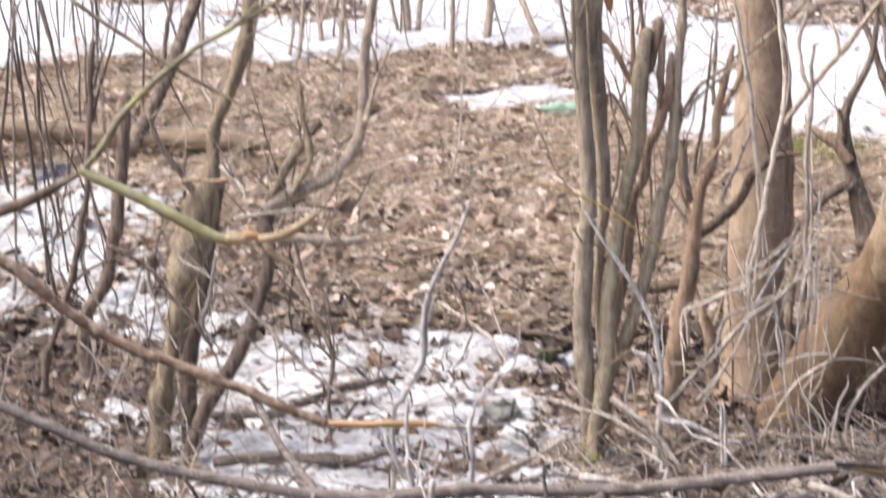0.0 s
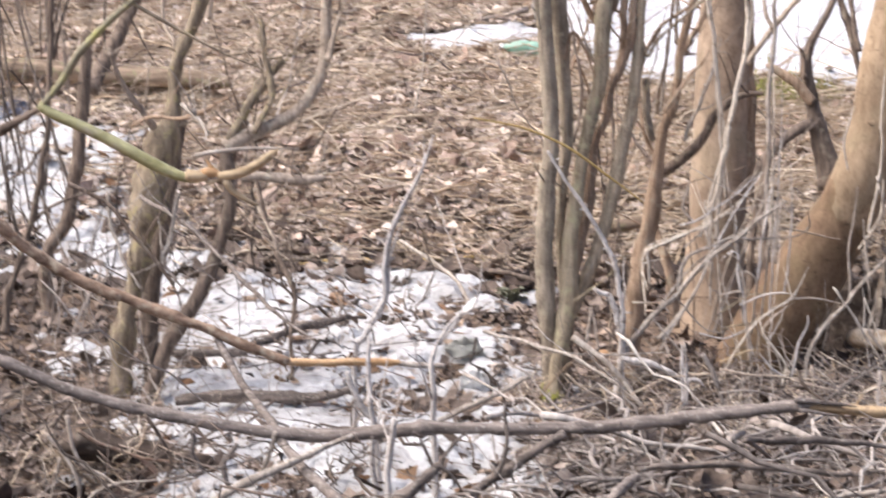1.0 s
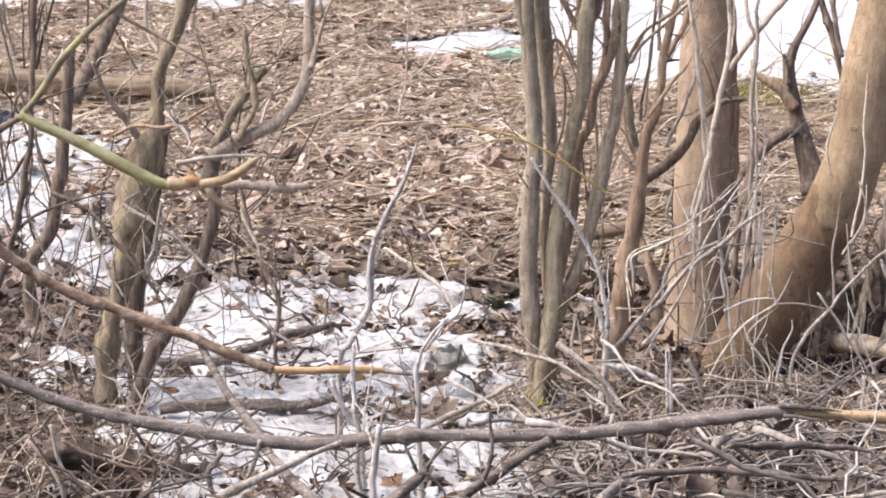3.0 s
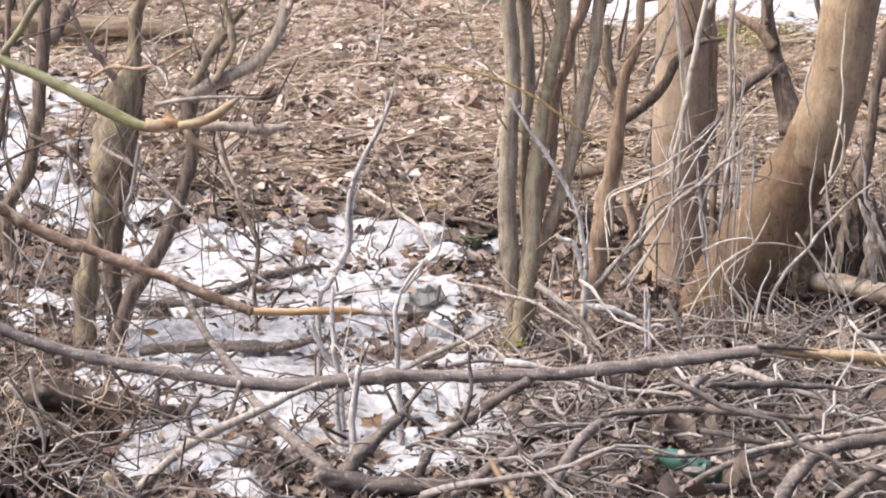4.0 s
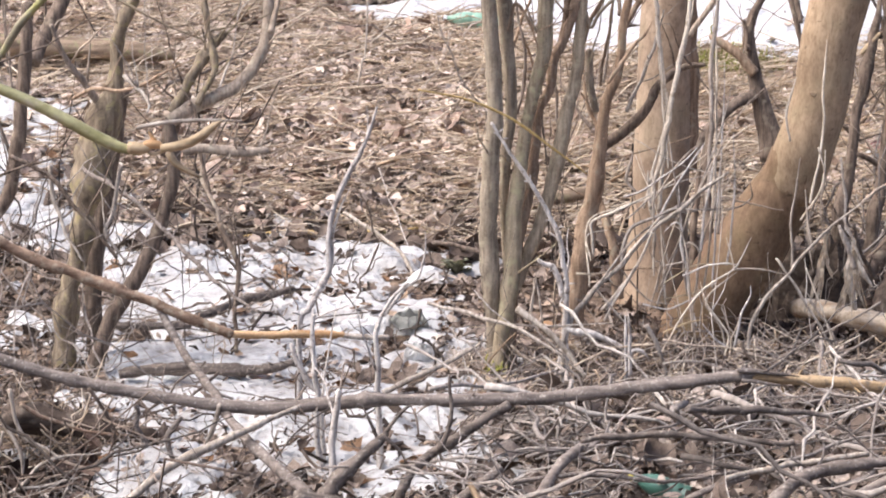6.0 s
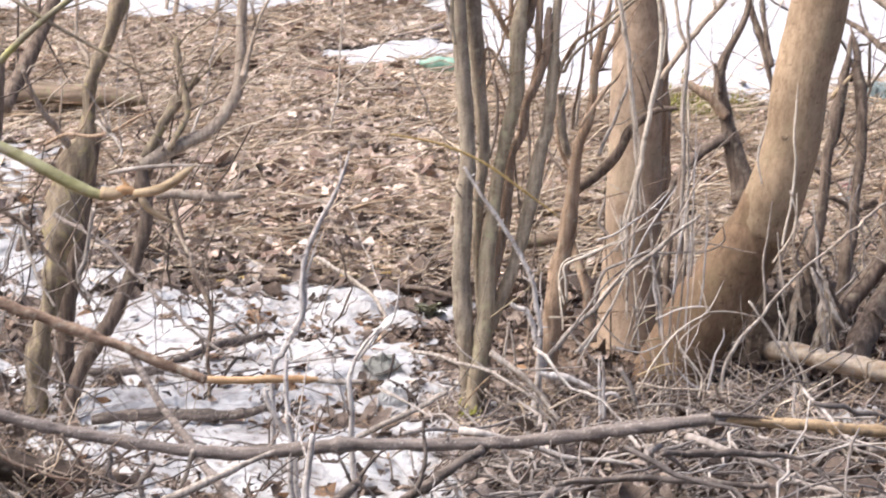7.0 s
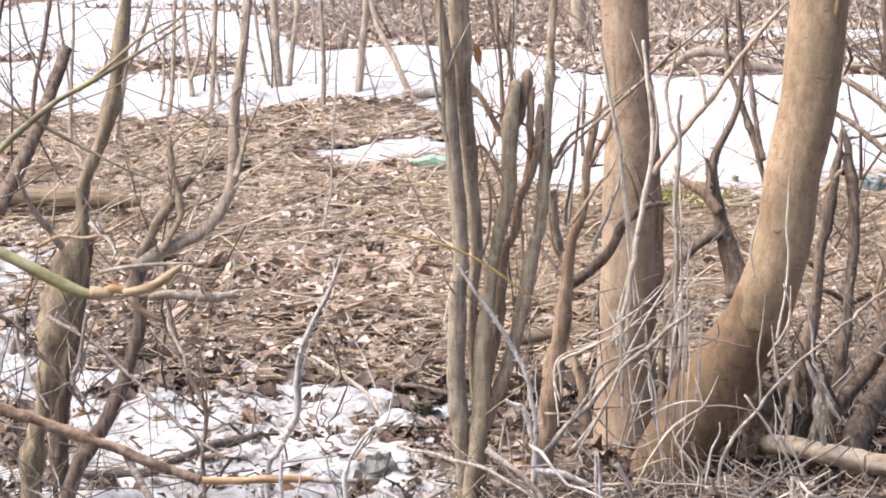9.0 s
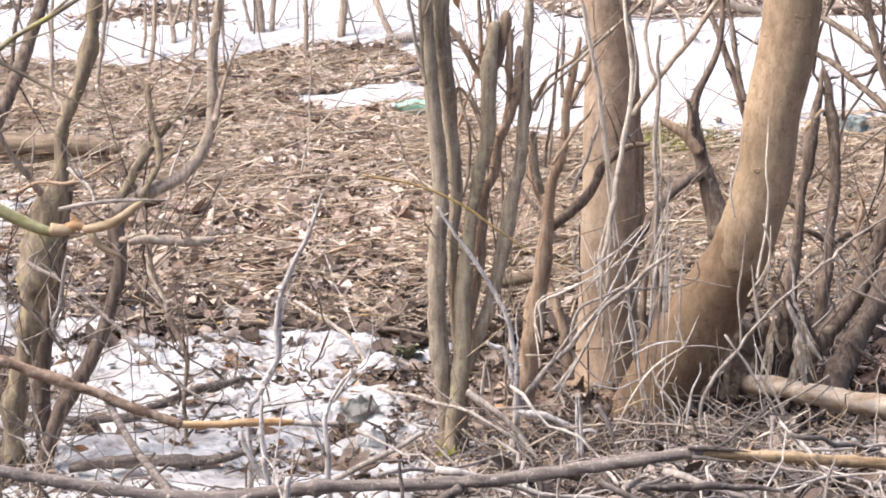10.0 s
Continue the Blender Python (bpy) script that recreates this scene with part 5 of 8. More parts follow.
limb(plant, "stick", bark_tan, (0.145, 4.180, 0.084, 0.0089), (0.122, 4.240, 0.126, 0.0081), (0.090, 4.300, 0.176, 0.0064))
plant = wooden("brush_limb", "thick dark limb in the brush pile", "stick", "brush limbs")
limb(plant, "stick", bark_longgrey, (0.187, 4.180, 0.084, 0.0152), (0.232, 4.253, 0.147, 0.0135), (0.278, 4.327, 0.199, 0.0119), (0.332, 4.400, 0.221, 0.0102))
plant = wooden("brush_limb", "thick dark limb in the brush pile", "stick", "brush limbs")
limb(plant, "stick", bark_longgrey, (0.443, 4.230, 0.091, 0.0072), (0.541, 4.253, 0.147, 0.0073), (0.628, 4.277, 0.177, 0.0064), (0.679, 4.300, 0.188, 0.0055))
plant = wooden("brush_limb", "thick dark limb in the brush pile", "stick", "brush limbs")
limb(plant, "stick", bark_longgrey, (0.478, 4.230, 0.123, 0.0072), (0.579, 4.265, 0.119, 0.0068), (0.687, 4.300, 0.141, 0.0064))
plant = wooden("brush_limb", "thick dark limb in the brush pile", "stick", "brush limbs")
limb(plant, "stick", bark_longgrey, (0.141, 4.280, 0.176, 0.0050), (0.314, 4.320, 0.188, 0.0055), (0.516, 4.360, 0.162, 0.0051), (0.682, 4.400, 0.165, 0.0042))
plant = wooden("brush_limb", "thick dark limb in the brush pile", "stick", "brush limbs")
limb(plant, "stick", bark_longdark, (0.563, 4.380, 0.317, 0.0074), (0.643, 4.420, 0.299, 0.0084), (0.775, 4.460, 0.294, 0.0076), (0.909, 4.500, 0.269, 0.0048))
plant = wooden("brush_limb", "thick dark limb in the brush pile", "stick", "brush limbs")
limb(plant, "stick", bark_longdark, (0.322, 4.280, 0.277, 0.0063), (0.511, 4.340, 0.269, 0.0073), (0.805, 4.400, 0.234, 0.0066))
plant = wooden("bent_stalk", "bent dry stalk among the dead stems", "stalk", "bent stalks")
limb(plant, "stalk", straw, (0.447, 5.700, 0.286, 0.0027), (0.449, 5.767, 0.460, 0.0027), (0.620, 5.833, 0.516, 0.0027), (0.810, 5.900, 0.651, 0.0021))
limb(plant, "stalk", straw, (0.449, 5.700, 0.359, 0.0021), (0.442, 5.750, 0.421, 0.0021), (0.504, 5.800, 0.430, 0.0018))
plant = wooden("bent_stalk", "bent dry stalk among the dead stems", "stalk", "bent stalks")
limb(plant, "stalk", bark_pale, (0.446, 5.600, 0.293, 0.0035), (0.577, 5.700, 0.431, 0.0033), (0.698, 5.800, 0.479, 0.0030), (0.856, 5.900, 0.470, 0.0024))
limb(plant, "stalk", bark_pale, (0.856, 5.900, 0.470, 0.0030), (0.912, 5.850, 0.508, 0.0027), (0.903, 5.800, 0.574, 0.0018))
plant = wooden("bent_stalk", "bent dry stalk among the dead stems", "stalk", "bent stalks")
limb(plant, "stalk", bark_pale, (0.522, 5.600, 0.373, 0.0032), (0.654, 5.700, 0.496, 0.0033), (0.784, 5.800, 0.541, 0.0027))
plant = wooden("bent_stalk", "bent dry stalk among the dead stems", "stalk", "bent stalks")
limb(plant, "stalk", straw, (0.627, 5.700, 0.318, 0.0027), (0.627, 5.733, 0.457, 0.0027), (0.622, 5.767, 0.579, 0.0024), (0.618, 5.800, 0.598, 0.0018))
plant = wooden("bent_stalk", "bent dry stalk among the dead stems", "stalk", "bent stalks")
limb(plant, "stalk", straw, (0.661, 5.700, 0.237, 0.0030), (0.645, 5.750, 0.454, 0.0027), (0.576, 5.800, 0.646, 0.0018))
plant = wooden("pale_stalk", "tall pale bent reed stalk", "stalk", "pale stalks")
limb(plant, "stalk", straw, (0.612, 5.900, 0.473, 0.0037), (0.673, 5.920, 0.716, 0.0037), (0.697, 5.940, 0.827, 0.0037), (0.729, 5.960, 0.954, 0.0033), (0.749, 5.980, 1.152, 0.0033), (0.675, 6.000, 1.378, 0.0029))
plant = wooden("pale_stalk", "tall pale bent reed stalk", "stalk", "pale stalks")
limb(plant, "stalk", straw, (0.682, 5.900, 0.589, 0.0033), (0.666, 5.925, 0.748, 0.0033), (0.646, 5.950, 0.956, 0.0033), (0.646, 5.975, 1.056, 0.0029), (0.607, 6.000, 1.282, 0.0029))
plant = wooden("pale_stalk", "tall pale bent reed stalk", "stalk", "pale stalks")
limb(plant, "stalk", straw, (0.851, 6.200, 0.311, 0.0035), (0.861, 6.233, 0.584, 0.0035), (0.862, 6.267, 0.819, 0.0035), (0.845, 6.300, 1.024, 0.0030))
plant = wooden("pale_stalk", "tall pale bent reed stalk", "stalk", "pale stalks")
limb(plant, "stalk", straw, (1.082, 5.850, 0.499, 0.0041), (1.115, 5.867, 0.676, 0.0037), (1.114, 5.883, 0.835, 0.0037), (1.120, 5.900, 0.961, 0.0033))
limb(plant, "stalk", straw, (1.060, 5.850, 0.450, 0.0033), (1.122, 5.875, 0.544, 0.0033), (1.129, 5.900, 0.646, 0.0025))
plant = wooden("pale_stalk", "tall pale bent reed stalk", "stalk", "pale stalks")
limb(plant, "stalk", straw, (1.027, 5.900, 0.671, 0.0033), (1.016, 5.900, 0.752, 0.0033), (1.039, 5.900, 0.855, 0.0029))
plant = wooden("diagonal_twig", "long grey twig slanting past the trees", "twig")
limb(plant, "stem", bark_grey, (0.764, 6.200, 0.941, 0.0094), (0.852, 6.225, 1.057, 0.0087), (0.956, 6.250, 1.173, 0.0080), (1.052, 6.275, 1.306, 0.0073), (1.183, 6.300, 1.448, 0.0052))
limb(plant, "branch", bark_grey, (0.840, 6.200, 1.042, 0.0065), (0.812, 6.250, 1.165, 0.0058), (0.851, 6.300, 1.315, 0.0044))
limb(plant, "branch", bark_grey, (0.924, 6.200, 1.151, 0.0058), (0.913, 6.250, 1.232, 0.0051), (0.886, 6.300, 1.264, 0.0037))
plant = wooden("crossing_stick", "grey stick crossing at the tree's foot", "stick", "crossing sticks")
limb(plant, "stick", bark_pale, (0.880, 5.600, 0.132, 0.0056), (0.907, 5.625, 0.239, 0.0053), (0.986, 5.650, 0.337, 0.0050), (1.107, 5.675, 0.460, 0.0043), (1.248, 5.700, 0.572, 0.0036))
plant = wooden("crossing_stick", "grey stick crossing at the tree's foot", "stick", "crossing sticks")
limb(plant, "stick", straw, (0.950, 5.600, 0.392, 0.0035), (1.023, 5.600, 0.293, 0.0032), (1.090, 5.600, 0.180, 0.0032), (1.174, 5.600, 0.050, 0.0025))
plant = wooden("star_twig", "pale star-shaped twig before the leaning tree", "twig")
limb(plant, "twig", straw, (0.837, 5.600, 0.360, 0.0024), (0.826, 5.600, 0.404, 0.0021), (0.812, 5.600, 0.449, 0.0015))
limb(plant, "twig", straw, (0.837, 5.600, 0.360, 0.0024), (0.857, 5.600, 0.396, 0.0021), (0.880, 5.600, 0.449, 0.0015))
limb(plant, "twig", straw, (0.837, 5.600, 0.360, 0.0027), (0.919, 5.650, 0.349, 0.0024), (0.994, 5.700, 0.326, 0.0019))
limb(plant, "twig", straw, (0.837, 5.600, 0.360, 0.0027), (0.753, 5.567, 0.316, 0.0030), (0.689, 5.533, 0.245, 0.0027), (0.626, 5.500, 0.142, 0.0024))
plant = wooden("pale_twig", "pale kinked twig at the tree's foot", "twig", "pale twigs")
limb(plant, "twig", straw, (0.803, 5.500, 0.142, 0.0030), (0.809, 5.500, 0.206, 0.0027), (0.753, 5.500, 0.285, 0.0024), (0.731, 5.500, 0.347, 0.0018))
plant = wooden("pale_twig", "pale kinked twig at the tree's foot", "twig", "pale twigs")
limb(plant, "twig", straw, (1.017, 5.500, 0.387, 0.0024), (1.059, 5.500, 0.285, 0.0024), (1.103, 5.500, 0.166, 0.0018))
plant = wooden("pale_twig", "pale kinked twig at the tree's foot", "twig", "pale twigs")
limb(plant, "twig", straw, (0.545, 5.600, 0.050, 0.0030), (0.542, 5.600, 0.148, 0.0027), (0.538, 5.600, 0.229, 0.0021))
plant = wooden("pale_twig", "pale kinked twig at the tree's foot", "twig", "pale twigs")
limb(plant, "twig", straw, (0.275, 5.600, 0.212, 0.0030), (0.284, 5.600, 0.293, 0.0027), (0.286, 5.600, 0.333, 0.0021))
plant = wooden("edge_shrub", "dark crooked shrub stems at the edge of the wood", "shrub")
limb(plant, "stem", bark_dark, (1.3235, 6.3000, 0.1498, 0.0314), (1.3631, 6.3273, 0.2029, 0.0315), (1.4154, 6.3545, 0.2546, 0.0299), (1.4695, 6.3818, 0.3139, 0.0282), (1.5182, 6.4091, 0.3844, 0.0266), (1.5582, 6.4364, 0.4554, 0.0267), (1.5858, 6.4636, 0.5232, 0.0268), (1.6116, 6.4909, 0.5914, 0.0251), (1.6391, 6.5182, 0.6691, 0.0225), (1.6588, 6.5455, 0.7654, 0.0199), (1.6750, 6.5727, 0.9074, 0.0164), (1.6892, 6.6000, 1.1038, 0.0128))
limb(plant, "stem", bark_dark, (1.3920, 6.2000, 0.1013, 0.0394), (1.4316, 6.2375, 0.1635, 0.0379), (1.4764, 6.2750, 0.2353, 0.0382), (1.5254, 6.3125, 0.2989, 0.0375), (1.5713, 6.3500, 0.3594, 0.0386), (1.6188, 6.3875, 0.4369, 0.0397), (1.6700, 6.4250, 0.5204, 0.0391), (1.7295, 6.4625, 0.6317, 0.0357), (1.7875, 6.5000, 0.7890, 0.0306))
limb(plant, "branch", bark_brown, (1.5283, 6.4000, 0.3970, 0.0124), (1.5105, 6.4250, 0.4576, 0.0107), (1.5032, 6.4500, 0.5257, 0.0089), (1.5283, 6.4750, 0.5941, 0.0072), (1.5263, 6.5000, 0.6629, 0.0045))
limb(plant, "branch", bark_dark, (1.6502, 6.5000, 0.7892, 0.0108), (1.6545, 6.5500, 0.8646, 0.0109), (1.6270, 6.6000, 0.9064, 0.0109), (1.6013, 6.6500, 0.9378, 0.0110), (1.5657, 6.7000, 0.9733, 0.0102), (1.5297, 6.7500, 1.0038, 0.0103), (1.4967, 6.8000, 1.0385, 0.0094), (1.4672, 6.8500, 1.0625, 0.0085), (1.4277, 6.9000, 1.0887, 0.0067))
limb(plant, "branch", bark_dark, (1.5373, 6.7500, 0.9983, 0.0056), (1.5762, 6.7500, 1.0038, 0.0065), (1.6223, 6.7500, 1.0186, 0.0065), (1.6705, 6.7500, 1.0242, 0.0056), (1.7341, 6.7500, 1.0186, 0.0047))
limb(plant, "branch", bark_dark, (1.6545, 6.5500, 0.8646, 0.0081), (1.6402, 6.5667, 0.9225, 0.0082), (1.6302, 6.5833, 0.9607, 0.0091), (1.6178, 6.6000, 1.0135, 0.0100), (1.6069, 6.6167, 1.0754, 0.0119), (1.5923, 6.6333, 1.1375, 0.0128), (1.5817, 6.6500, 1.1906, 0.0120), (1.5758, 6.6667, 1.2620, 0.0111), (1.5706, 6.6833, 1.3696, 0.0092), (1.5605, 6.7000, 1.5131, 0.0083))
limb(plant, "branch", bark_dark, (1.6165, 6.6500, 1.0819, 0.0055), (1.6253, 6.6500, 1.1454, 0.0055), (1.6292, 6.6500, 1.1907, 0.0046), (1.6227, 6.6500, 1.2719, 0.0037), (1.6265, 6.6500, 1.3708, 0.0028))
limb(plant, "branch", bark_dark, (1.5820, 6.6500, 1.1816, 0.0055), (1.5579, 6.6500, 1.2448, 0.0046), (1.5446, 6.6500, 1.3168, 0.0037), (1.5234, 6.6500, 1.4065, 0.0028))
limb(plant, "branch", bark_dark, (1.6168, 6.6500, 1.0728, 0.0064), (1.6507, 6.6500, 1.1000, 0.0055), (1.6854, 6.6500, 1.1545, 0.0046), (1.7284, 6.6500, 1.2269, 0.0037))
limb(plant, "branch", bark_grey, (1.7212, 6.7000, 1.0229, 0.0093), (1.6907, 6.7286, 1.0408, 0.0102), (1.6598, 6.7571, 1.0587, 0.0112), (1.6099, 6.7857, 1.0824, 0.0113), (1.5702, 6.8143, 1.1230, 0.0123), (1.5308, 6.8429, 1.1489, 0.0123), (1.4853, 6.8714, 1.1769, 0.0104), (1.4437, 6.9000, 1.1901, 0.0076))
limb(plant, "branch", bark_grey, (1.5151, 6.1000, 0.3944, 0.0051), (1.4705, 6.1000, 0.4464, 0.0051), (1.4275, 6.1000, 0.5068, 0.0042))
limb(plant, "branch", bark_grey, (1.5853, 6.0000, 0.3491, 0.0050), (1.5338, 6.0000, 0.3749, 0.0050), (1.4824, 6.0000, 0.3972, 0.0050), (1.4141, 6.0000, 0.4281, 0.0050), (1.3458, 6.0000, 0.4606, 0.0042))
limb(plant, "branch", bark_pale, (1.5309, 6.1000, 0.4807, 0.0034), (1.4968, 6.1000, 0.4773, 0.0042), (1.4701, 6.1000, 0.4585, 0.0051), (1.4372, 6.1000, 0.4207, 0.0042))
limb(plant, "branch", bark_grey, (1.4677, 6.2000, 0.4539, 0.0034), (1.4156, 6.2000, 0.4558, 0.0034), (1.3635, 6.2000, 0.4577, 0.0026))
limb(plant, "branch", bark_dark, (1.4313, 6.2000, 0.2376, 0.0077), (1.4675, 6.2000, 0.1985, 0.0069), (1.5033, 6.2000, 0.1718, 0.0051), (1.5282, 6.2000, 0.1592, 0.0034))
limb(plant, "branch", bark_dark, (1.3738, 6.2500, 0.1877, 0.0086), (1.3277, 6.2500, 0.2592, 0.0069), (1.3086, 6.2500, 0.3126, 0.0052), (1.2948, 6.2500, 0.3658, 0.0043))
plant = wooden("torn_bark", "pale torn bark hanging beside the debarked log", "bark")
limb(plant, "strip", bark_pale, (1.2608, 6.0000, 0.1501, 0.0066), (1.2495, 6.0000, 0.1897, 0.0100), (1.2364, 6.0000, 0.2361, 0.0141), (1.2319, 6.0000, 0.2755, 0.0133), (1.2394, 6.0000, 0.3096, 0.0108), (1.2246, 6.0000, 0.3557, 0.0075), (1.1997, 6.0000, 0.4052, 0.0050))
limb(plant, "strip", straw, (1.3016, 5.9800, 0.2283, 0.0033), (1.2771, 5.9800, 0.2592, 0.0083), (1.2595, 5.9800, 0.2866, 0.0099), (1.2419, 5.9800, 0.3139, 0.0074), (1.2313, 5.9800, 0.3343, 0.0041))
limb(plant, "strip", bark_grey, (1.1591, 6.0200, 0.2405, 0.0042), (1.1598, 6.0200, 0.2783, 0.0075), (1.1689, 6.0200, 0.3176, 0.0083))
plant = wooden("long_cane", "long grey cane leaning across the shrub stems", "dead stems")
limb(plant, "cane", bark_grey, (1.1805, 5.6000, 0.5495, 0.0046), (1.2739, 5.7250, 0.5839, 0.0052), (1.3574, 5.8500, 0.6076, 0.0049), (1.4515, 5.9750, 0.6349, 0.0041), (1.5817, 6.1000, 0.6776, 0.0034))
plant = wooden("far_sapling", "thin bare sapling beyond the leaf bank", "sapling", "far saplings")
limb(plant, "stem", bark_grey, (-0.270, 13.200, 0.529, 0.0269), (-0.239, 13.225, 0.734, 0.0252), (-0.214, 13.250, 1.018, 0.0234), (-0.190, 13.275, 1.230, 0.0216), (-0.171, 13.300, 1.654, 0.0180))
plant = wooden("far_sapling", "thin bare sapling beyond the leaf bank", "sapling", "far saplings")
limb(plant, "stem", bark_grey, (-0.757, 13.400, 0.691, 0.0328), (-0.776, 13.467, 1.013, 0.0293), (-0.783, 13.533, 1.228, 0.0276), (-0.800, 13.600, 1.660, 0.0240))
limb(plant, "stem", bark_grey, (-0.699, 13.400, 0.683, 0.0182), (-0.667, 13.467, 1.012, 0.0165), (-0.638, 13.533, 1.226, 0.0147), (-0.597, 13.600, 1.658, 0.0129))
limb(plant, "stem", bark_grey, (-0.800, 13.400, 0.699, 0.0128), (-0.874, 13.467, 1.014, 0.0110), (-0.906, 13.533, 1.229, 0.0110), (-0.925, 13.600, 1.589, 0.0092))
plant = wooden("far_sapling", "thin bare sapling beyond the leaf bank", "sapling", "far saplings")
limb(plant, "stem", bark_grey, (-0.448, 12.600, 0.634, 0.0154), (-0.438, 12.667, 0.943, 0.0138), (-0.456, 12.733, 1.247, 0.0138), (-0.459, 12.800, 1.654, 0.0104))
plant = wooden("far_sapling", "thin bare sapling beyond the leaf bank", "sapling", "far saplings")
limb(plant, "stem", bark_grey, (-1.127, 12.400, 0.545, 0.0169), (-1.092, 12.467, 0.859, 0.0153), (-1.078, 12.533, 1.258, 0.0136), (-1.058, 12.600, 1.658, 0.0103))
limb(plant, "branch", bark_grey, (-1.058, 12.500, 0.722, 0.0102), (-1.078, 12.550, 0.887, 0.0086), (-1.138, 12.600, 1.122, 0.0069))
plant = wooden("far_sapling", "thin bare sapling beyond the leaf bank", "sapling", "far saplings")
limb(plant, "stem", bark_grey, (-1.368, 12.400, 0.564, 0.0153), (-1.334, 12.467, 0.861, 0.0136), (-1.320, 12.533, 1.260, 0.0120), (-1.299, 12.600, 1.659, 0.0103))
limb(plant, "branch", bark_grey, (-1.474, 12.500, 0.539, 0.0120), (-1.412, 12.600, 0.752, 0.0103), (-1.402, 12.700, 1.120, 0.0087))
plant = wooden("far_sapling", "thin bare sapling beyond the leaf bank", "sapling", "far saplings")
limb(plant, "stem", bark_grey, (-1.252, 12.900, 0.660, 0.0159), (-1.290, 13.000, 0.933, 0.0142), (-1.320, 13.100, 1.244, 0.0125), (-1.335, 13.200, 1.592, 0.0108))
limb(plant, "branch", bark_grey, (-1.269, 12.900, 0.834, 0.0123), (-1.215, 13.050, 1.035, 0.0107), (-1.242, 13.200, 1.241, 0.0090))
plant = wooden("far_sapling", "thin bare sapling beyond the leaf bank", "sapling", "far saplings")
limb(plant, "stem", bark_grey, (0.211, 12.800, 0.584, 0.0191), (0.081, 12.900, 0.753, 0.0193), (-0.021, 13.000, 0.975, 0.0176), (-0.118, 13.100, 1.164, 0.0160), (-0.193, 13.200, 1.514, 0.0125))
plant = wooden("far_sapling", "thin bare sapling beyond the leaf bank", "sapling", "far saplings")
limb(plant, "stem", bark_grey, (-1.266, 9.400, 0.791, 0.0116), (-1.225, 9.467, 1.092, 0.0104), (-1.211, 9.533, 1.343, 0.0104), (-1.195, 9.600, 1.647, 0.0092))
limb(plant, "branch", bark_grey, (-1.233, 9.500, 1.064, 0.0091), (-1.143, 9.550, 1.266, 0.0078), (-1.106, 9.600, 1.417, 0.0066))
plant = wooden("far_sapling", "thin bare sapling beyond the leaf bank", "sapling", "far saplings")
limb(plant, "stem", bark_dark, (-1.544, 8.800, 0.894, 0.0109), (-1.514, 8.867, 1.127, 0.0098), (-1.473, 8.933, 1.362, 0.0098), (-1.446, 9.000, 1.646, 0.0074))
plant = wooden("far_sapling", "thin bare sapling beyond the leaf bank", "sapling", "far saplings")
limb(plant, "stem", bark_grey, (-1.579, 10.200, 0.335, 0.0113), (-1.563, 10.333, 0.572, 0.0114), (-1.634, 10.467, 0.730, 0.0101), (-1.619, 10.600, 1.373, 0.0087))
plant = wooden("field_log", "pale cut log lying at the edge of the snow field", "log")
limb(plant, "log", bark_pale, (0.0355, 12.9000, 0.7442, 0.0303), (0.1019, 12.9000, 0.7438, 0.0321), (0.1963, 12.9000, 0.7467, 0.0321), (0.3292, 12.9000, 0.7529, 0.0321), (0.5041, 12.9000, 0.7553, 0.0303))
plant = wooden("fallen_limb", "grey fallen limb arching over the far undergrowth", "fallen branch")
limb(plant, "limb", bark_grey, (1.8807, 15.6000, 0.5795, 0.0259), (2.0699, 15.6000, 0.7559, 0.0324), (2.1961, 15.6000, 0.8395, 0.0345), (2.3527, 15.6000, 0.8639, 0.0345), (2.5143, 15.6000, 0.8292, 0.0324), (2.6640, 15.6000, 0.7609, 0.0324), (2.8772, 15.6000, 0.7173, 0.0280), (3.1973, 15.6000, 0.6647, 0.0237))
limb(plant, "branch", bark_grey, (2.3527, 15.6000, 0.8639, 0.0194), (2.4440, 15.6000, 0.9981, 0.0173), (2.4882, 15.6000, 1.1657, 0.0151), (2.5056, 15.6000, 1.4166, 0.0129))
limb(plant, "branch", bark_grey, (2.6640, 15.6000, 0.7609, 0.0173), (2.9407, 15.6000, 0.7339, 0.0151), (3.2807, 15.6000, 0.7446, 0.0129), (3.6211, 15.6000, 0.7510, 0.0108))
plant = wooden("far_tree", "far brown tree trunk standing in snow", "tree")
limb(plant, "trunk", bark_grey, (1.940, 22.000, 0.305, 0.1020), (1.933, 22.067, 0.611, 0.0842), (1.927, 22.133, 0.965, 0.0783), (1.919, 22.200, 1.674, 0.0725))
plant = wooden("fan_stems", "thin grey dead stems leaning between the trees", "dead stems")
limb(plant, "stem", bark_pale, (0.643, 5.750, 0.225, 0.0033), (0.714, 5.787, 0.430, 0.0033), (0.775, 5.825, 0.585, 0.0029), (0.827, 5.863, 0.725, 0.0029), (0.857, 5.900, 0.833, 0.0021))
limb(plant, "stem", bark_grey, (0.619, 5.750, 0.208, 0.0033), (0.683, 5.800, 0.419, 0.0029), (0.742, 5.850, 0.548, 0.0029), (0.802, 5.900, 0.646, 0.0021))
limb(plant, "stem", bark_wand, (0.804, 5.800, 0.263, 0.0029), (0.817, 5.833, 0.486, 0.0029), (0.829, 5.867, 0.676, 0.0029), (0.834, 5.900, 0.897, 0.0025))
limb(plant, "stem", bark_pale, (0.781, 5.800, 0.263, 0.0029), (0.808, 5.833, 0.486, 0.0029), (0.812, 5.867, 0.708, 0.0025), (0.803, 5.900, 0.913, 0.0025))
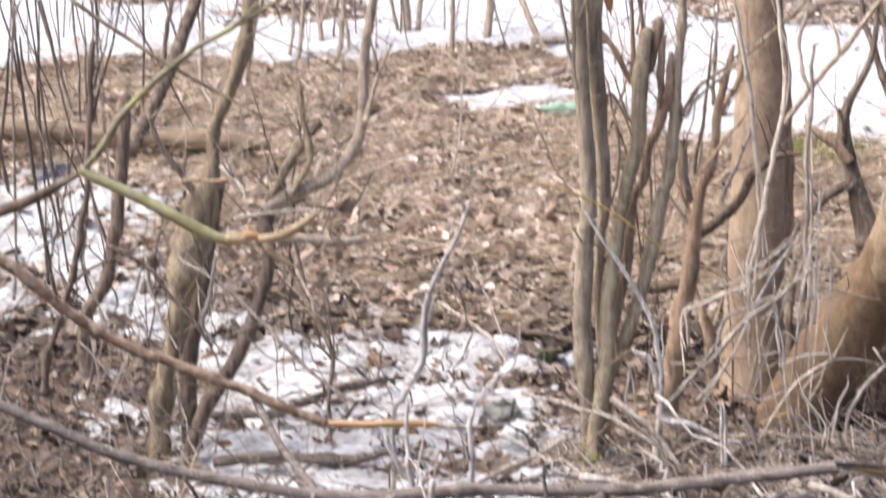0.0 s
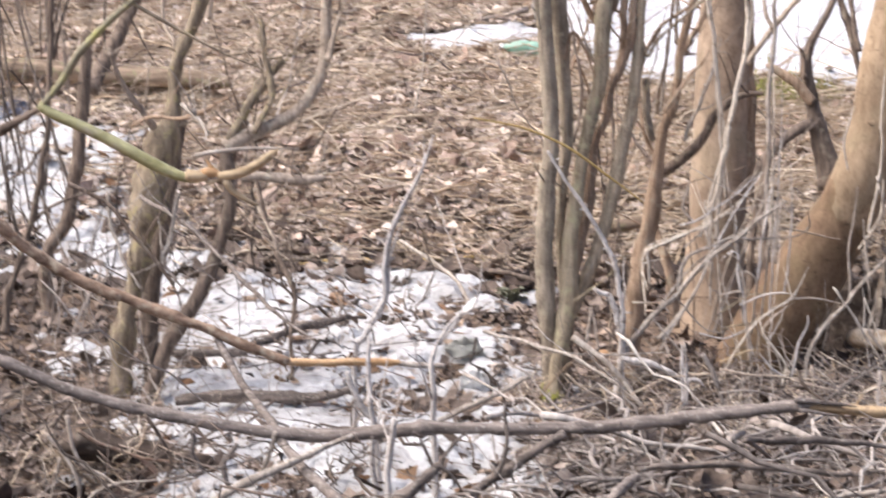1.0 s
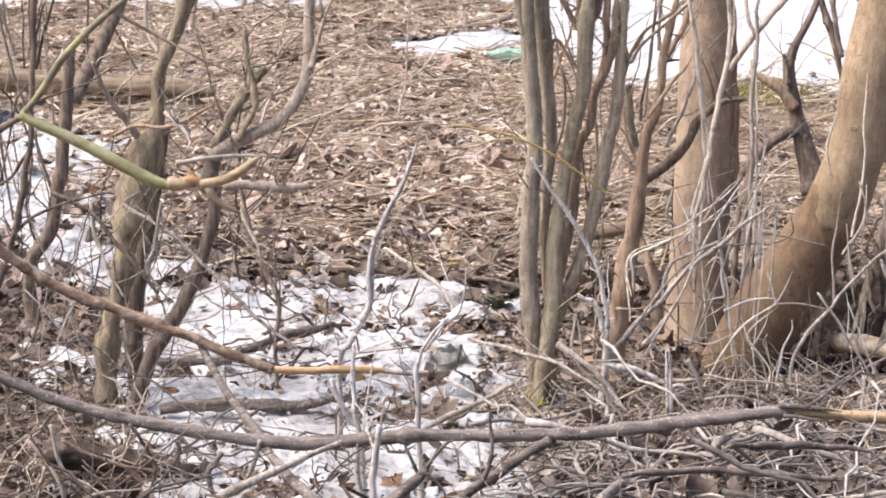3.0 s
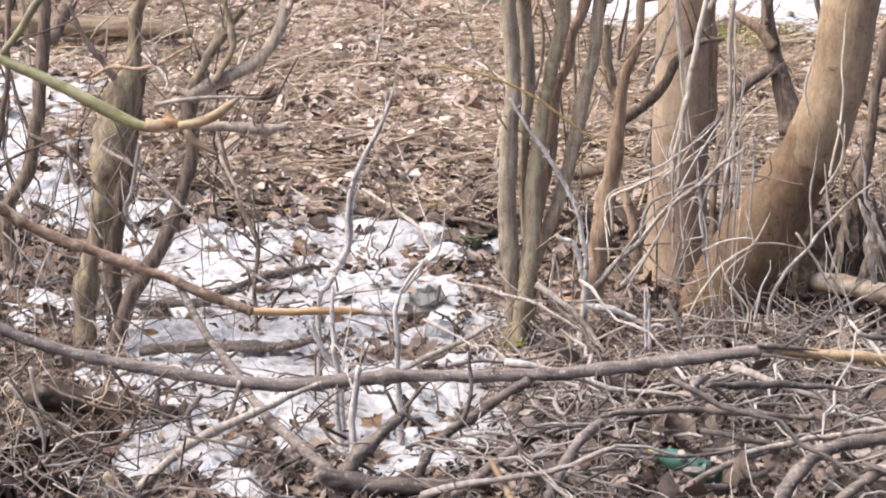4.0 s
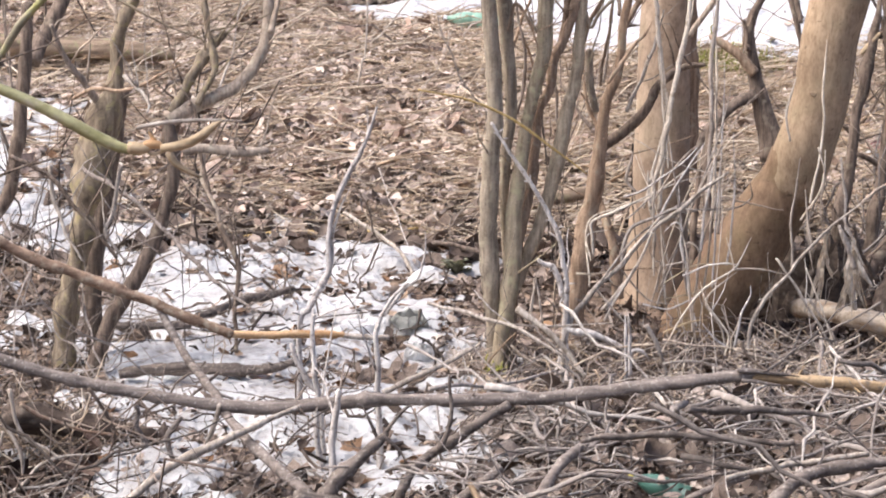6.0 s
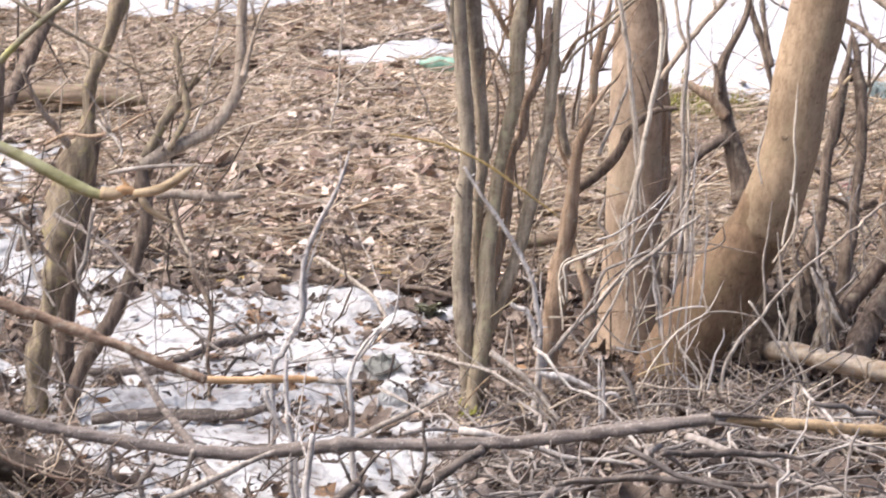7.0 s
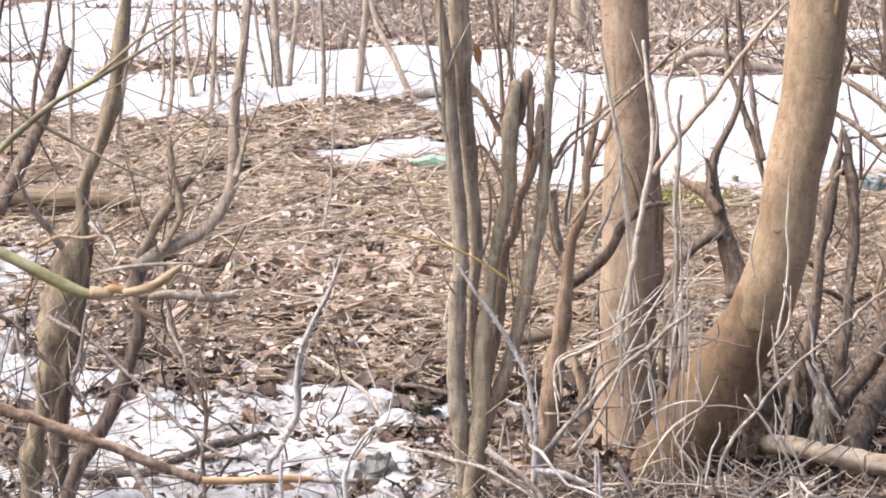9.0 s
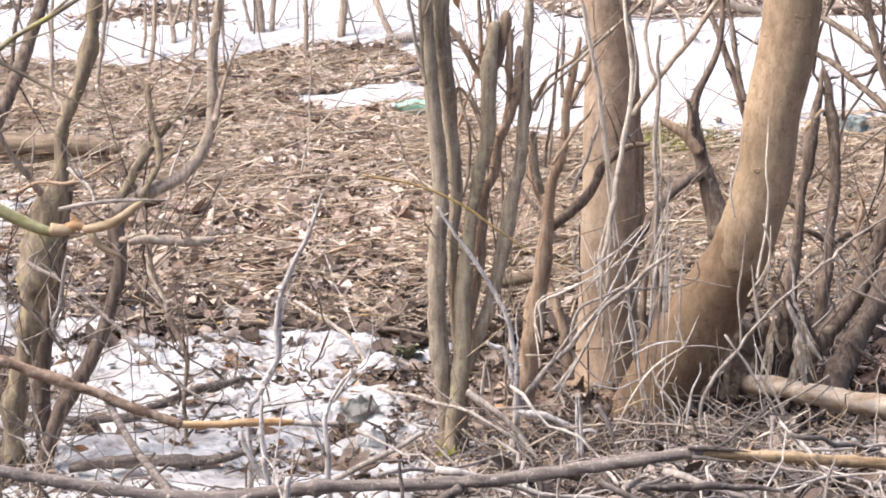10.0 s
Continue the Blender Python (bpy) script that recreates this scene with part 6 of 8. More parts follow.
limb(plant, "stem", bark_wand, (0.843, 5.800, 0.329, 0.0029), (0.867, 5.850, 0.516, 0.0029), (0.865, 5.900, 0.695, 0.0025))
limb(plant, "stem", cane_dry, (0.727, 5.600, 0.180, 0.0035), (0.714, 5.600, 0.293, 0.0035), (0.701, 5.600, 0.420, 0.0031), (0.678, 5.600, 0.477, 0.0031), (0.641, 5.600, 0.480, 0.0024))
limb(plant, "stem", bark_pale, (0.479, 5.600, 0.212, 0.0031), (0.574, 5.650, 0.358, 0.0032), (0.631, 5.700, 0.480, 0.0028))
limb(plant, "stem", bark_wand, (0.744, 5.650, 0.184, 0.0032), (0.723, 5.700, 0.286, 0.0028), (0.705, 5.750, 0.454, 0.0028), (0.698, 5.800, 0.577, 0.0025))
limb(plant, "stem", bark_grey, (0.644, 5.700, 0.286, 0.0032), (0.739, 5.750, 0.518, 0.0032), (0.808, 5.800, 0.654, 0.0029), (0.879, 5.850, 0.767, 0.0025), (0.949, 5.900, 0.825, 0.0021))
limb(plant, "stem", bark_grey, (0.607, 5.700, 0.512, 0.0028), (0.699, 5.775, 0.634, 0.0025), (0.778, 5.850, 0.675, 0.0021))
limb(plant, "stem", bark_pale, (0.545, 5.700, 0.480, 0.0028), (0.658, 5.750, 0.563, 0.0028), (0.782, 5.800, 0.593, 0.0021))
limb(plant, "stem", bark_grey, (0.753, 5.800, 0.213, 0.0040), (0.791, 5.833, 0.437, 0.0036), (0.879, 5.867, 0.603, 0.0033), (0.951, 5.900, 0.646, 0.0025))
limb(plant, "stem", bark_dark, (0.855, 6.300, 0.165, 0.0159), (0.861, 6.333, 0.355, 0.0138), (0.850, 6.367, 0.491, 0.0117), (0.872, 6.400, 0.627, 0.0074))
limb(plant, "stem", bark_dark, (0.826, 6.400, 0.143, 0.0118), (0.832, 6.433, 0.317, 0.0108), (0.849, 6.467, 0.492, 0.0086), (0.881, 6.500, 0.630, 0.0065))
limb(plant, "stem", bark_grey, (0.836, 6.000, 0.488, 0.0033), (0.936, 6.000, 0.468, 0.0030), (1.036, 6.000, 0.451, 0.0026))
limb(plant, "stem", bark_wand, (0.592, 5.650, 0.249, 0.0028), (0.671, 5.650, 0.236, 0.0028), (0.752, 5.650, 0.278, 0.0021))
limb(plant, "stem", bark_pale, (0.453, 5.600, 0.309, 0.0031), (0.509, 5.600, 0.245, 0.0028), (0.565, 5.600, 0.180, 0.0021))
limb(plant, "stem", bark_wand, (0.694, 5.600, 0.341, 0.0028), (0.779, 5.600, 0.376, 0.0028), (0.849, 5.600, 0.373, 0.0021))
limb(plant, "stem", cane_dry, (1.090, 5.800, 0.670, 0.0029), (1.112, 5.800, 0.590, 0.0029), (1.105, 5.800, 0.492, 0.0025), (1.117, 5.800, 0.411, 0.0019))
limb(plant, "stem", cane_dry, (1.065, 5.800, 0.492, 0.0033), (1.072, 5.800, 0.411, 0.0029), (1.092, 5.800, 0.312, 0.0021))
limb(plant, "stem", cane_dry, (1.065, 5.700, 0.253, 0.0039), (1.116, 5.700, 0.188, 0.0033), (1.160, 5.700, 0.089, 0.0025))
plant = wooden("bramble", "tangle of thin pale dead canes before the leaning tree", "dead stems")
limb(plant, "cane", cane_dry, (0.8225, 5.6000, 0.1333, 0.0037), (0.8100, 5.6000, 0.1818, 0.0035), (0.7853, 5.6000, 0.2221, 0.0034), (0.7606, 5.6000, 0.2623, 0.0032), (0.7904, 5.6000, 0.3088, 0.0030), (0.8434, 5.6000, 0.3535, 0.0028))
limb(plant, "cane", bark_wand, (0.8459, 5.6000, 0.1381, 0.0037), (0.8536, 5.6000, 0.1899, 0.0035), (0.8598, 5.6000, 0.2382, 0.0033), (0.8846, 5.6000, 0.2864, 0.0030), (0.8836, 5.6000, 0.3152, 0.0028))
limb(plant, "cane", cane_dry, (0.7526, 5.6500, 0.1087, 0.0031), (0.7375, 5.6500, 0.1936, 0.0030), (0.7298, 5.6500, 0.2423, 0.0027), (0.7353, 5.6500, 0.2714, 0.0026), (0.7969, 5.6500, 0.3134, 0.0023))
limb(plant, "cane", bark_olive, (0.6478, 5.6500, 0.3069, 0.0028), (0.6786, 5.6500, 0.3311, 0.0026), (0.7173, 5.6500, 0.3520, 0.0025), (0.7562, 5.6500, 0.3632, 0.0023), (0.7985, 5.6500, 0.3616, 0.0021))
limb(plant, "cane", bark_olive, (0.6489, 5.6500, 0.2633, 0.0025), (0.6959, 5.6500, 0.2714, 0.0023), (0.7350, 5.6500, 0.2811, 0.0021), (0.7751, 5.6500, 0.3069, 0.0018))
limb(plant, "cane", wood_pale, (0.6399, 5.5500, 0.1913, 0.0037), (0.6935, 5.5500, 0.2169, 0.0034), (0.7243, 5.5500, 0.2248, 0.0030), (0.7583, 5.5500, 0.2280, 0.0027))
limb(plant, "cane", bark_wand, (0.8197, 5.5500, 0.1512, 0.0037), (0.7880, 5.5500, 0.1704, 0.0034), (0.7688, 5.5500, 0.1897, 0.0030), (0.7462, 5.5500, 0.2185, 0.0027))
limb(plant, "cane", cane_dry, (0.7227, 5.7000, 0.2596, 0.0038), (0.7124, 5.7000, 0.3442, 0.0036), (0.7023, 5.7000, 0.4249, 0.0034), (0.6938, 5.7000, 0.5052, 0.0032), (0.6771, 5.7000, 0.6008, 0.0030), (0.6553, 5.7000, 0.7194, 0.0029))
limb(plant, "cane", cane_dry, (0.7543, 5.7000, 0.3733, 0.0031), (0.7472, 5.7000, 0.3991, 0.0029), (0.7231, 5.7000, 0.4153, 0.0026), (0.7029, 5.7000, 0.4056, 0.0024))
limb(plant, "cane", bark_wand, (0.7636, 5.7500, 0.3788, 0.0045), (0.7685, 5.7500, 0.4308, 0.0042), (0.7729, 5.7500, 0.4956, 0.0039), (0.7800, 5.7500, 0.5760, 0.0036), (0.7935, 5.7500, 0.6480, 0.0034))
limb(plant, "cane", cane_dry, (0.8083, 5.7500, 0.4276, 0.0038), (0.8078, 5.7500, 0.4956, 0.0035), (0.8084, 5.7500, 0.5760, 0.0032), (0.8122, 5.7500, 0.6560, 0.0029))
limb(plant, "cane", bark_wand, (0.4874, 5.6500, 0.2325, 0.0041), (0.5457, 5.6500, 0.3069, 0.0037), (0.5759, 5.6500, 0.3616, 0.0034), (0.6144, 5.6500, 0.4543, 0.0030))
limb(plant, "cane", bark_pale, (0.5291, 5.6500, 0.3471, 0.0028), (0.5775, 5.6500, 0.2908, 0.0026), (0.6191, 5.6500, 0.2584, 0.0023), (0.6824, 5.6500, 0.2487, 0.0021))
limb(plant, "cane", bark_wand, (0.5374, 5.7000, 0.5419, 0.0038), (0.5918, 5.7000, 0.5658, 0.0035), (0.6535, 5.7000, 0.6072, 0.0033), (0.6995, 5.7000, 0.6420, 0.0030), (0.7374, 5.7000, 0.6831, 0.0029))
limb(plant, "cane", bark_wand, (0.6077, 5.7000, 0.4217, 0.0041), (0.6407, 5.7000, 0.4924, 0.0038), (0.6781, 5.7000, 0.5658, 0.0036), (0.7155, 5.7000, 0.6294, 0.0034), (0.7573, 5.7000, 0.6958, 0.0030))
limb(plant, "cane", cane_dry, (0.6247, 5.7000, 0.3733, 0.0041), (0.6264, 5.7000, 0.4330, 0.0038), (0.6199, 5.7000, 0.5052, 0.0036), (0.6232, 5.7000, 0.5658, 0.0034), (0.6124, 5.7000, 0.6230, 0.0030))
limb(plant, "cane", bark_wand, (0.7043, 5.6500, 0.3680, 0.0031), (0.6935, 5.6500, 0.4193, 0.0030), (0.6953, 5.6500, 0.4671, 0.0027), (0.6746, 5.6500, 0.4798, 0.0026), (0.6456, 5.6500, 0.4544, 0.0023))
limb(plant, "cane", cane_dry, (0.6980, 5.6000, 0.3821, 0.0031), (0.6639, 5.6000, 0.3757, 0.0027), (0.6299, 5.6000, 0.3694, 0.0023))
plant = wooden("bramble", "pale dead canes beside the debarked log", "dead stems")
limb(plant, "cane", cane_dry, (1.0132, 5.7000, 0.3410, 0.0038), (1.0046, 5.7000, 0.4411, 0.0035), (1.0068, 5.7000, 0.5052, 0.0033), (1.0177, 5.7000, 0.5850, 0.0030), (1.0243, 5.7000, 0.6563, 0.0029))
limb(plant, "cane", cane_dry, (1.0698, 5.7000, 0.3895, 0.0038), (1.0544, 5.7000, 0.4571, 0.0034), (1.0492, 5.7000, 0.5052, 0.0031), (1.0405, 5.7000, 0.5659, 0.0029))
limb(plant, "cane", bark_pale, (1.1662, 5.5500, 0.0545, 0.0037), (1.1457, 5.5500, 0.0933, 0.0035), (1.0990, 5.5500, 0.1625, 0.0034), (1.0656, 5.5500, 0.2185, 0.0032), (1.0242, 5.5500, 0.2822, 0.0030), (0.9831, 5.5500, 0.3457, 0.0030), (0.9502, 5.5500, 0.3993, 0.0027))
limb(plant, "cane", cane_dry, (1.1228, 5.5500, 0.1512, 0.0043), (1.0970, 5.5500, 0.2089, 0.0039), (1.0577, 5.5500, 0.2584, 0.0036), (1.0310, 5.5500, 0.3061, 0.0032))
limb(plant, "cane", bark_dark, (0.9889, 5.7000, 0.1071, 0.0029), (0.9832, 5.7000, 0.1729, 0.0026), (0.9658, 5.7000, 0.2139, 0.0024), (0.9405, 5.7000, 0.2955, 0.0022))
limb(plant, "cane", cane_dry, (0.9660, 5.6000, 0.1138, 0.0037), (0.9302, 5.6000, 0.1479, 0.0033), (0.9045, 5.6000, 0.1657, 0.0028))
limb(plant, "cane", cane_dry, (1.2114, 5.8000, 0.3189, 0.0070), (1.1881, 5.8000, 0.3716, 0.0062), (1.1628, 5.8000, 0.4338, 0.0053))
limb(plant, "cane", cane_dry, (1.2318, 5.8000, 0.3304, 0.0045), (1.1994, 5.8000, 0.4044, 0.0039), (1.1676, 5.8000, 0.4697, 0.0034))
plant = wooden("bramble", "pale dry canes arching before the upright tree", "dead stems")
limb(plant, "cane", bark_pale, (0.5341, 5.7000, 0.3595, 0.0055), (0.5348, 5.7000, 0.4048, 0.0055), (0.5453, 5.7000, 0.4371, 0.0055), (0.5700, 5.7000, 0.4661, 0.0055), (0.6233, 5.7000, 0.4871, 0.0047), (0.6861, 5.7000, 0.5081, 0.0047), (0.8046, 5.7000, 0.5098, 0.0039))
limb(plant, "cane", straw, (0.4783, 5.6500, 0.2317, 0.0047), (0.5200, 5.6500, 0.2802, 0.0047), (0.5583, 5.6500, 0.3383, 0.0047), (0.5886, 5.6500, 0.3945, 0.0039), (0.6109, 5.6500, 0.4538, 0.0031))
limb(plant, "cane", straw, (0.4562, 5.7000, 0.3676, 0.0039), (0.4538, 5.7000, 0.4241, 0.0039), (0.4498, 5.7000, 0.4724, 0.0047), (0.5124, 5.7000, 0.5046, 0.0047), (0.6249, 5.7000, 0.5625, 0.0039))
limb(plant, "cane", bark_wand, (0.5306, 5.4500, 0.0772, 0.0045), (0.5311, 5.4500, 0.1325, 0.0053), (0.5284, 5.4500, 0.1955, 0.0053), (0.5240, 5.4500, 0.2661, 0.0038))
limb(plant, "cane", cane_dry, (0.2715, 5.5500, 0.2463, 0.0031), (0.2787, 5.5500, 0.2971, 0.0031), (0.2875, 5.5500, 0.3446, 0.0031))
limb(plant, "cane", cane_dry, (0.3075, 5.5500, 0.2176, 0.0031), (0.2975, 5.5500, 0.2813, 0.0031), (0.2875, 5.5500, 0.3446, 0.0023))
limb(plant, "cane", bark_wand, (0.5461, 5.4500, 0.1452, 0.0045), (0.5488, 5.4500, 0.1672, 0.0060), (0.5733, 5.4500, 0.1656, 0.0060), (0.5905, 5.4500, 0.1452, 0.0038))
plant = wooden("low_twigs", "thin grey twigs lying along the tree foot", "twigs")
limb(plant, "twig", bark_grey, (0.6173, 5.3500, 0.2250, 0.0037), (0.7150, 5.3500, 0.2096, 0.0034), (0.8051, 5.3500, 0.2049, 0.0031), (0.9329, 5.3500, 0.1926, 0.0028))
limb(plant, "twig", bark_pale, (0.6132, 5.3000, 0.1719, 0.0037), (0.6651, 5.3000, 0.1780, 0.0034), (0.7127, 5.3000, 0.1765, 0.0031), (0.7877, 5.3000, 0.1549, 0.0027))
limb(plant, "twig", bark_grey, (0.8053, 5.3500, 0.1972, 0.0037), (0.8961, 5.3500, 0.1755, 0.0034), (0.9567, 5.3500, 0.1600, 0.0031), (1.0207, 5.3500, 0.1382, 0.0028))
limb(plant, "twig", bark_dark, (0.7965, 5.2000, 0.2606, 0.0047), (0.8214, 5.2000, 0.2154, 0.0043), (0.9024, 5.2000, 0.1550, 0.0039), (0.9407, 5.2000, 0.1125, 0.0035))
limb(plant, "twig", straw, (0.9868, 5.3500, 0.1584, 0.0037), (1.0602, 5.3500, 0.1972, 0.0032), (1.1406, 5.3500, 0.2405, 0.0028))
limb(plant, "twig", bark_pale, (1.0763, 5.3500, 0.1724, 0.0037), (1.1344, 5.3500, 0.2127, 0.0032), (1.1810, 5.3500, 0.2406, 0.0028))
limb(plant, "twig", bark_grey, (0.3824, 5.4000, 0.1339, 0.0037), (0.4500, 5.4000, 0.1700, 0.0034), (0.5177, 5.4000, 0.1919, 0.0031), (0.6913, 5.4000, 0.2013, 0.0028))
limb(plant, "twig", bark_pale, (0.5782, 5.4000, 0.2527, 0.0067), (0.6099, 5.4000, 0.1934, 0.0059), (0.6332, 5.4000, 0.1119, 0.0050))
limb(plant, "twig", bark_wand, (0.5341, 5.3500, 0.1257, 0.0059), (0.5308, 5.3500, 0.2065, 0.0052), (0.5245, 5.3500, 0.2928, 0.0044))
limb(plant, "twig", bark_pale, (0.1801, 5.5000, 0.2308, 0.0034), (0.2724, 5.5000, 0.2213, 0.0031), (0.3646, 5.5000, 0.2245, 0.0029), (0.4951, 5.5000, 0.2309, 0.0026))
limb(plant, "twig", bark_grey, (0.4073, 5.7000, 0.3247, 0.0036), (0.4628, 5.7000, 0.3230, 0.0031), (0.5054, 5.7000, 0.3312, 0.0027))
limb(plant, "twig", bark_grey, (0.2151, 5.4000, 0.1934, 0.0037), (0.2686, 5.4000, 0.1464, 0.0033), (0.3373, 5.4000, 0.1119, 0.0028))
plant = wooden("fallen_log", "short brown fallen log behind the sapling", "log")
limb(plant, "log", bark_log, (0.3858, 7.1000, 0.2720, 0.0236), (0.4248, 7.1000, 0.2820, 0.0222), (0.4834, 7.1000, 0.2880, 0.0209), (0.5458, 7.1000, 0.2999, 0.0196))
plant = wooden("near_twig", "pale forked dead twig in the near hollow", "twig", "near twigs")
limb(plant, "twig", cane_dry, (-0.961, 4.600, 0.293, 0.0051), (-0.948, 4.600, 0.206, 0.0051), (-0.904, 4.600, 0.158, 0.0051), (-0.841, 4.600, 0.121, 0.0045))
limb(plant, "twig", cane_dry, (-1.011, 4.600, 0.249, 0.0045), (-0.961, 4.600, 0.192, 0.0045), (-0.937, 4.600, 0.131, 0.0051), (-0.944, 4.600, 0.056, 0.0046))
limb(plant, "twig", cane_dry, (-0.981, 4.600, 0.192, 0.0034), (-0.997, 4.600, 0.124, 0.0034), (-1.013, 4.600, 0.056, 0.0029))
plant = wooden("near_twig", "pale forked dead twig in the near hollow", "twig", "near twigs")
limb(plant, "twig", bark_pale, (-1.032, 4.500, 0.046, 0.0056), (-0.927, 4.500, 0.089, 0.0050), (-0.861, 4.500, 0.151, 0.0044), (-0.739, 4.500, 0.172, 0.0044))
limb(plant, "twig", bark_pale, (-0.927, 4.500, 0.089, 0.0039), (-0.863, 4.500, 0.095, 0.0039), (-0.785, 4.500, 0.116, 0.0033))
plant = wooden("near_twig", "pale broken stub standing in the near hollow", "twig", "near twigs")
limb(plant, "twig", wood_pale, (-0.765, 4.400, 0.102, 0.0109), (-0.745, 4.400, 0.081, 0.0120), (-0.722, 4.400, 0.044, 0.0109), (-0.685, 4.400, -0.003, 0.0109))
plant = wooden("near_twig", "thin grey twig lying in the near hollow", "twig", "near twigs")
limb(plant, "twig", bark_pale, (-0.802, 4.450, 0.122, 0.0049), (-0.703, 4.450, 0.063, 0.0055), (-0.590, 4.450, 0.029, 0.0049), (-0.464, 4.450, -0.008, 0.0044))
plant = wooden("near_twig", "pale bent stub in the near snow", "twig", "near twigs")
limb(plant, "twig", bark_longgrey, (-0.5962, 4.7000, 0.0890, 0.0052), (-0.6102, 4.7000, 0.1127, 0.0065), (-0.6158, 4.7000, 0.1503, 0.0065), (-0.5991, 4.7000, 0.1752, 0.0065), (-0.5812, 4.7000, 0.2001, 0.0052))
limb(plant, "twig", bark_pale, (-0.493, 4.700, 0.228, 0.0062), (-0.510, 4.725, 0.168, 0.0063), (-0.533, 4.750, 0.115, 0.0052))
plant = wooden("near_twig", "pale bent stub in the near snow", "twig", "near twigs")
limb(plant, "twig", bark_longgrey, (-0.6674, 4.7500, 0.1124, 0.0053), (-0.6881, 4.7500, 0.1390, 0.0059), (-0.6968, 4.7500, 0.1601, 0.0066), (-0.6918, 4.7500, 0.1908, 0.0059), (-0.6993, 4.7500, 0.2089, 0.0039))
plant = wooden("near_twig", "thin dark twig crossing the near hollow", "twig", "near twigs")
limb(plant, "twig", bark_dark, (-0.799, 4.700, 0.269, 0.0046), (-0.758, 4.717, 0.198, 0.0046), (-0.739, 4.733, 0.151, 0.0040), (-0.768, 4.750, 0.073, 0.0035))
plant = wooden("near_twig", "thin reddish twig over the rotten log", "twig", "near twigs")
limb(plant, "twig", bark_red, (-0.957, 4.700, 0.228, 0.0052), (-0.885, 4.717, 0.184, 0.0052), (-0.809, 4.733, 0.151, 0.0046), (-0.704, 4.750, 0.138, 0.0040))

# ---- leaf litter, straw and twigs ----
def turn_rows(yaw, tilt, roll):
    cy, sy, ct, st, cr, sr = np.cos(yaw), np.sin(yaw), np.cos(tilt), np.sin(tilt), np.cos(roll), np.sin(roll)
    o, i = np.zeros_like(yaw), np.ones_like(yaw)
    rz = np.stack([cy, -sy, o, sy, cy, o, o, o, i], 1).reshape(-1, 3, 3)
    rx = np.stack([i, o, o, o, ct, -st, o, st, ct], 1).reshape(-1, 3, 3)
    ry = np.stack([cr, o, sr, o, i, o, -sr, o, cr], 1).reshape(-1, 3, 3)
    return rz @ rx @ ry


def leaf_pile(name, label, xs, ys, size, material, rng, tilt=0.5, lift=0.012, top=None, coarse=False):
    """Curled dead leaves, each a bent blade with a ragged outline."""
    n = len(xs)
    along = np.array([-0.5, -0.3, 0.0, 0.3, 0.5])
    half = np.array([0.07, 0.30, 0.37, 0.27, 0.05])
    scale = size * np.minimum(rng.lognormal(0, 0.42, n), 2.0)
    curl, fold = rng.normal(0.15, 0.5, n), rng.uniform(0.0, 0.9, n)
    pts = np.zeros((n, 15, 3))
    for i in range(5):
        for j, s in enumerate((-1, 0, 1)):
            wide = half[i] * (1 + 0.28 * rng.normal(size=n)) * s
            pts[:, i * 3 + j, 0] = along[i] + 0.07 * rng.normal(size=n) * abs(s)
            pts[:, i * 3 + j, 1] = wide * np.cos(fold * abs(s))
            pts[:, i * 3 + j, 2] = curl * (along[i] ** 2) * 1.6 + np.abs(wide) * np.sin(fold * abs(s)) * np.sign(curl) + 0.05 * rng.normal(size=n)
    pts *= scale[:, None, None]
    m = turn_rows(rng.uniform(0, 6.28, n), rng.normal(0, tilt, n), rng.normal(0, tilt, n))
    pts = np.einsum("nij,nkj->nki", m, pts)
    ground_at = (top or ground_z)(xs, ys)
    low = -np.minimum(pts[:, :, 2].min(1), 0) * 0.6
    pts += np.stack([xs, ys, ground_at + low + lift * rng.uniform(0, 1, n)], 1)[:, None]
    if coarse or size < 0.032:
        pts = pts.reshape(n, 5, 3, 3)[:, ::2].reshape(n, 9, 3)
    rows = pts.shape[1] // 3
    quad = np.array([(i * 3 + j, i * 3 + j + 1, i * 3 + j + 4, i * 3 + j + 3) for i in range(rows - 1) for j in range(2)])
    faces = (quad[None] + (np.arange(n) * rows * 3)[:, None, None]).reshape(-1, 4)
    ob = new(name, mesh_of(name, pts.reshape(-1, 3).tolist(), faces.tolist(), material))
    return tagged(ob, label, "leaf litter", kind="stuff")


def scatter(rng, n, x0, x1, y0, y1, bare=True, chance=0.05):
    x, y = rng.uniform(x0, x1, n), rng.uniform(y0, y1, n)
    if bare:
        keep = (snow_depth(x, y) < 0.0) | (rng.uniform(size=n) < chance)
        x, y = x[keep], y[keep]
    return x, y


def surface(x, y):
    return np.maximum(ground_z(x, y), snow_top(x, y))


rng = np.random.default_rng(5)
x, y = scatter(rng, 150000, -4.0, 4.0, 7.85, 14.0, chance=0.002)
keep = np.abs(x) < 0.26 * y + 0.15 + rng.exponential(0.5, len(x))
x, y = x[keep], y[keep]
leaf_pile("leaf_litter", "dry brown leaves covering the bank", x, y, 0.039, leaf_mat, rng, 0.30, 0.022, surface)
x, y = scatter(rng, 9000, -3.2, 3.2, 7.85, 13.6, chance=0.0)
keep = fbm(x, y, 0.7, 3, 71) > 0.1
leaf_pile("leaf_litter", "patches of larger red-brown leaves on the bank", x[keep], y[keep], 0.066, leaf_red, rng, 0.5, 0.028, surface)
side = rng.choice([-1, 1], 34000)
x, y = side * (1.6 + np.abs(rng.normal(0, 2.4, 34000))), rng.uniform(2.0, 15.0, 34000)
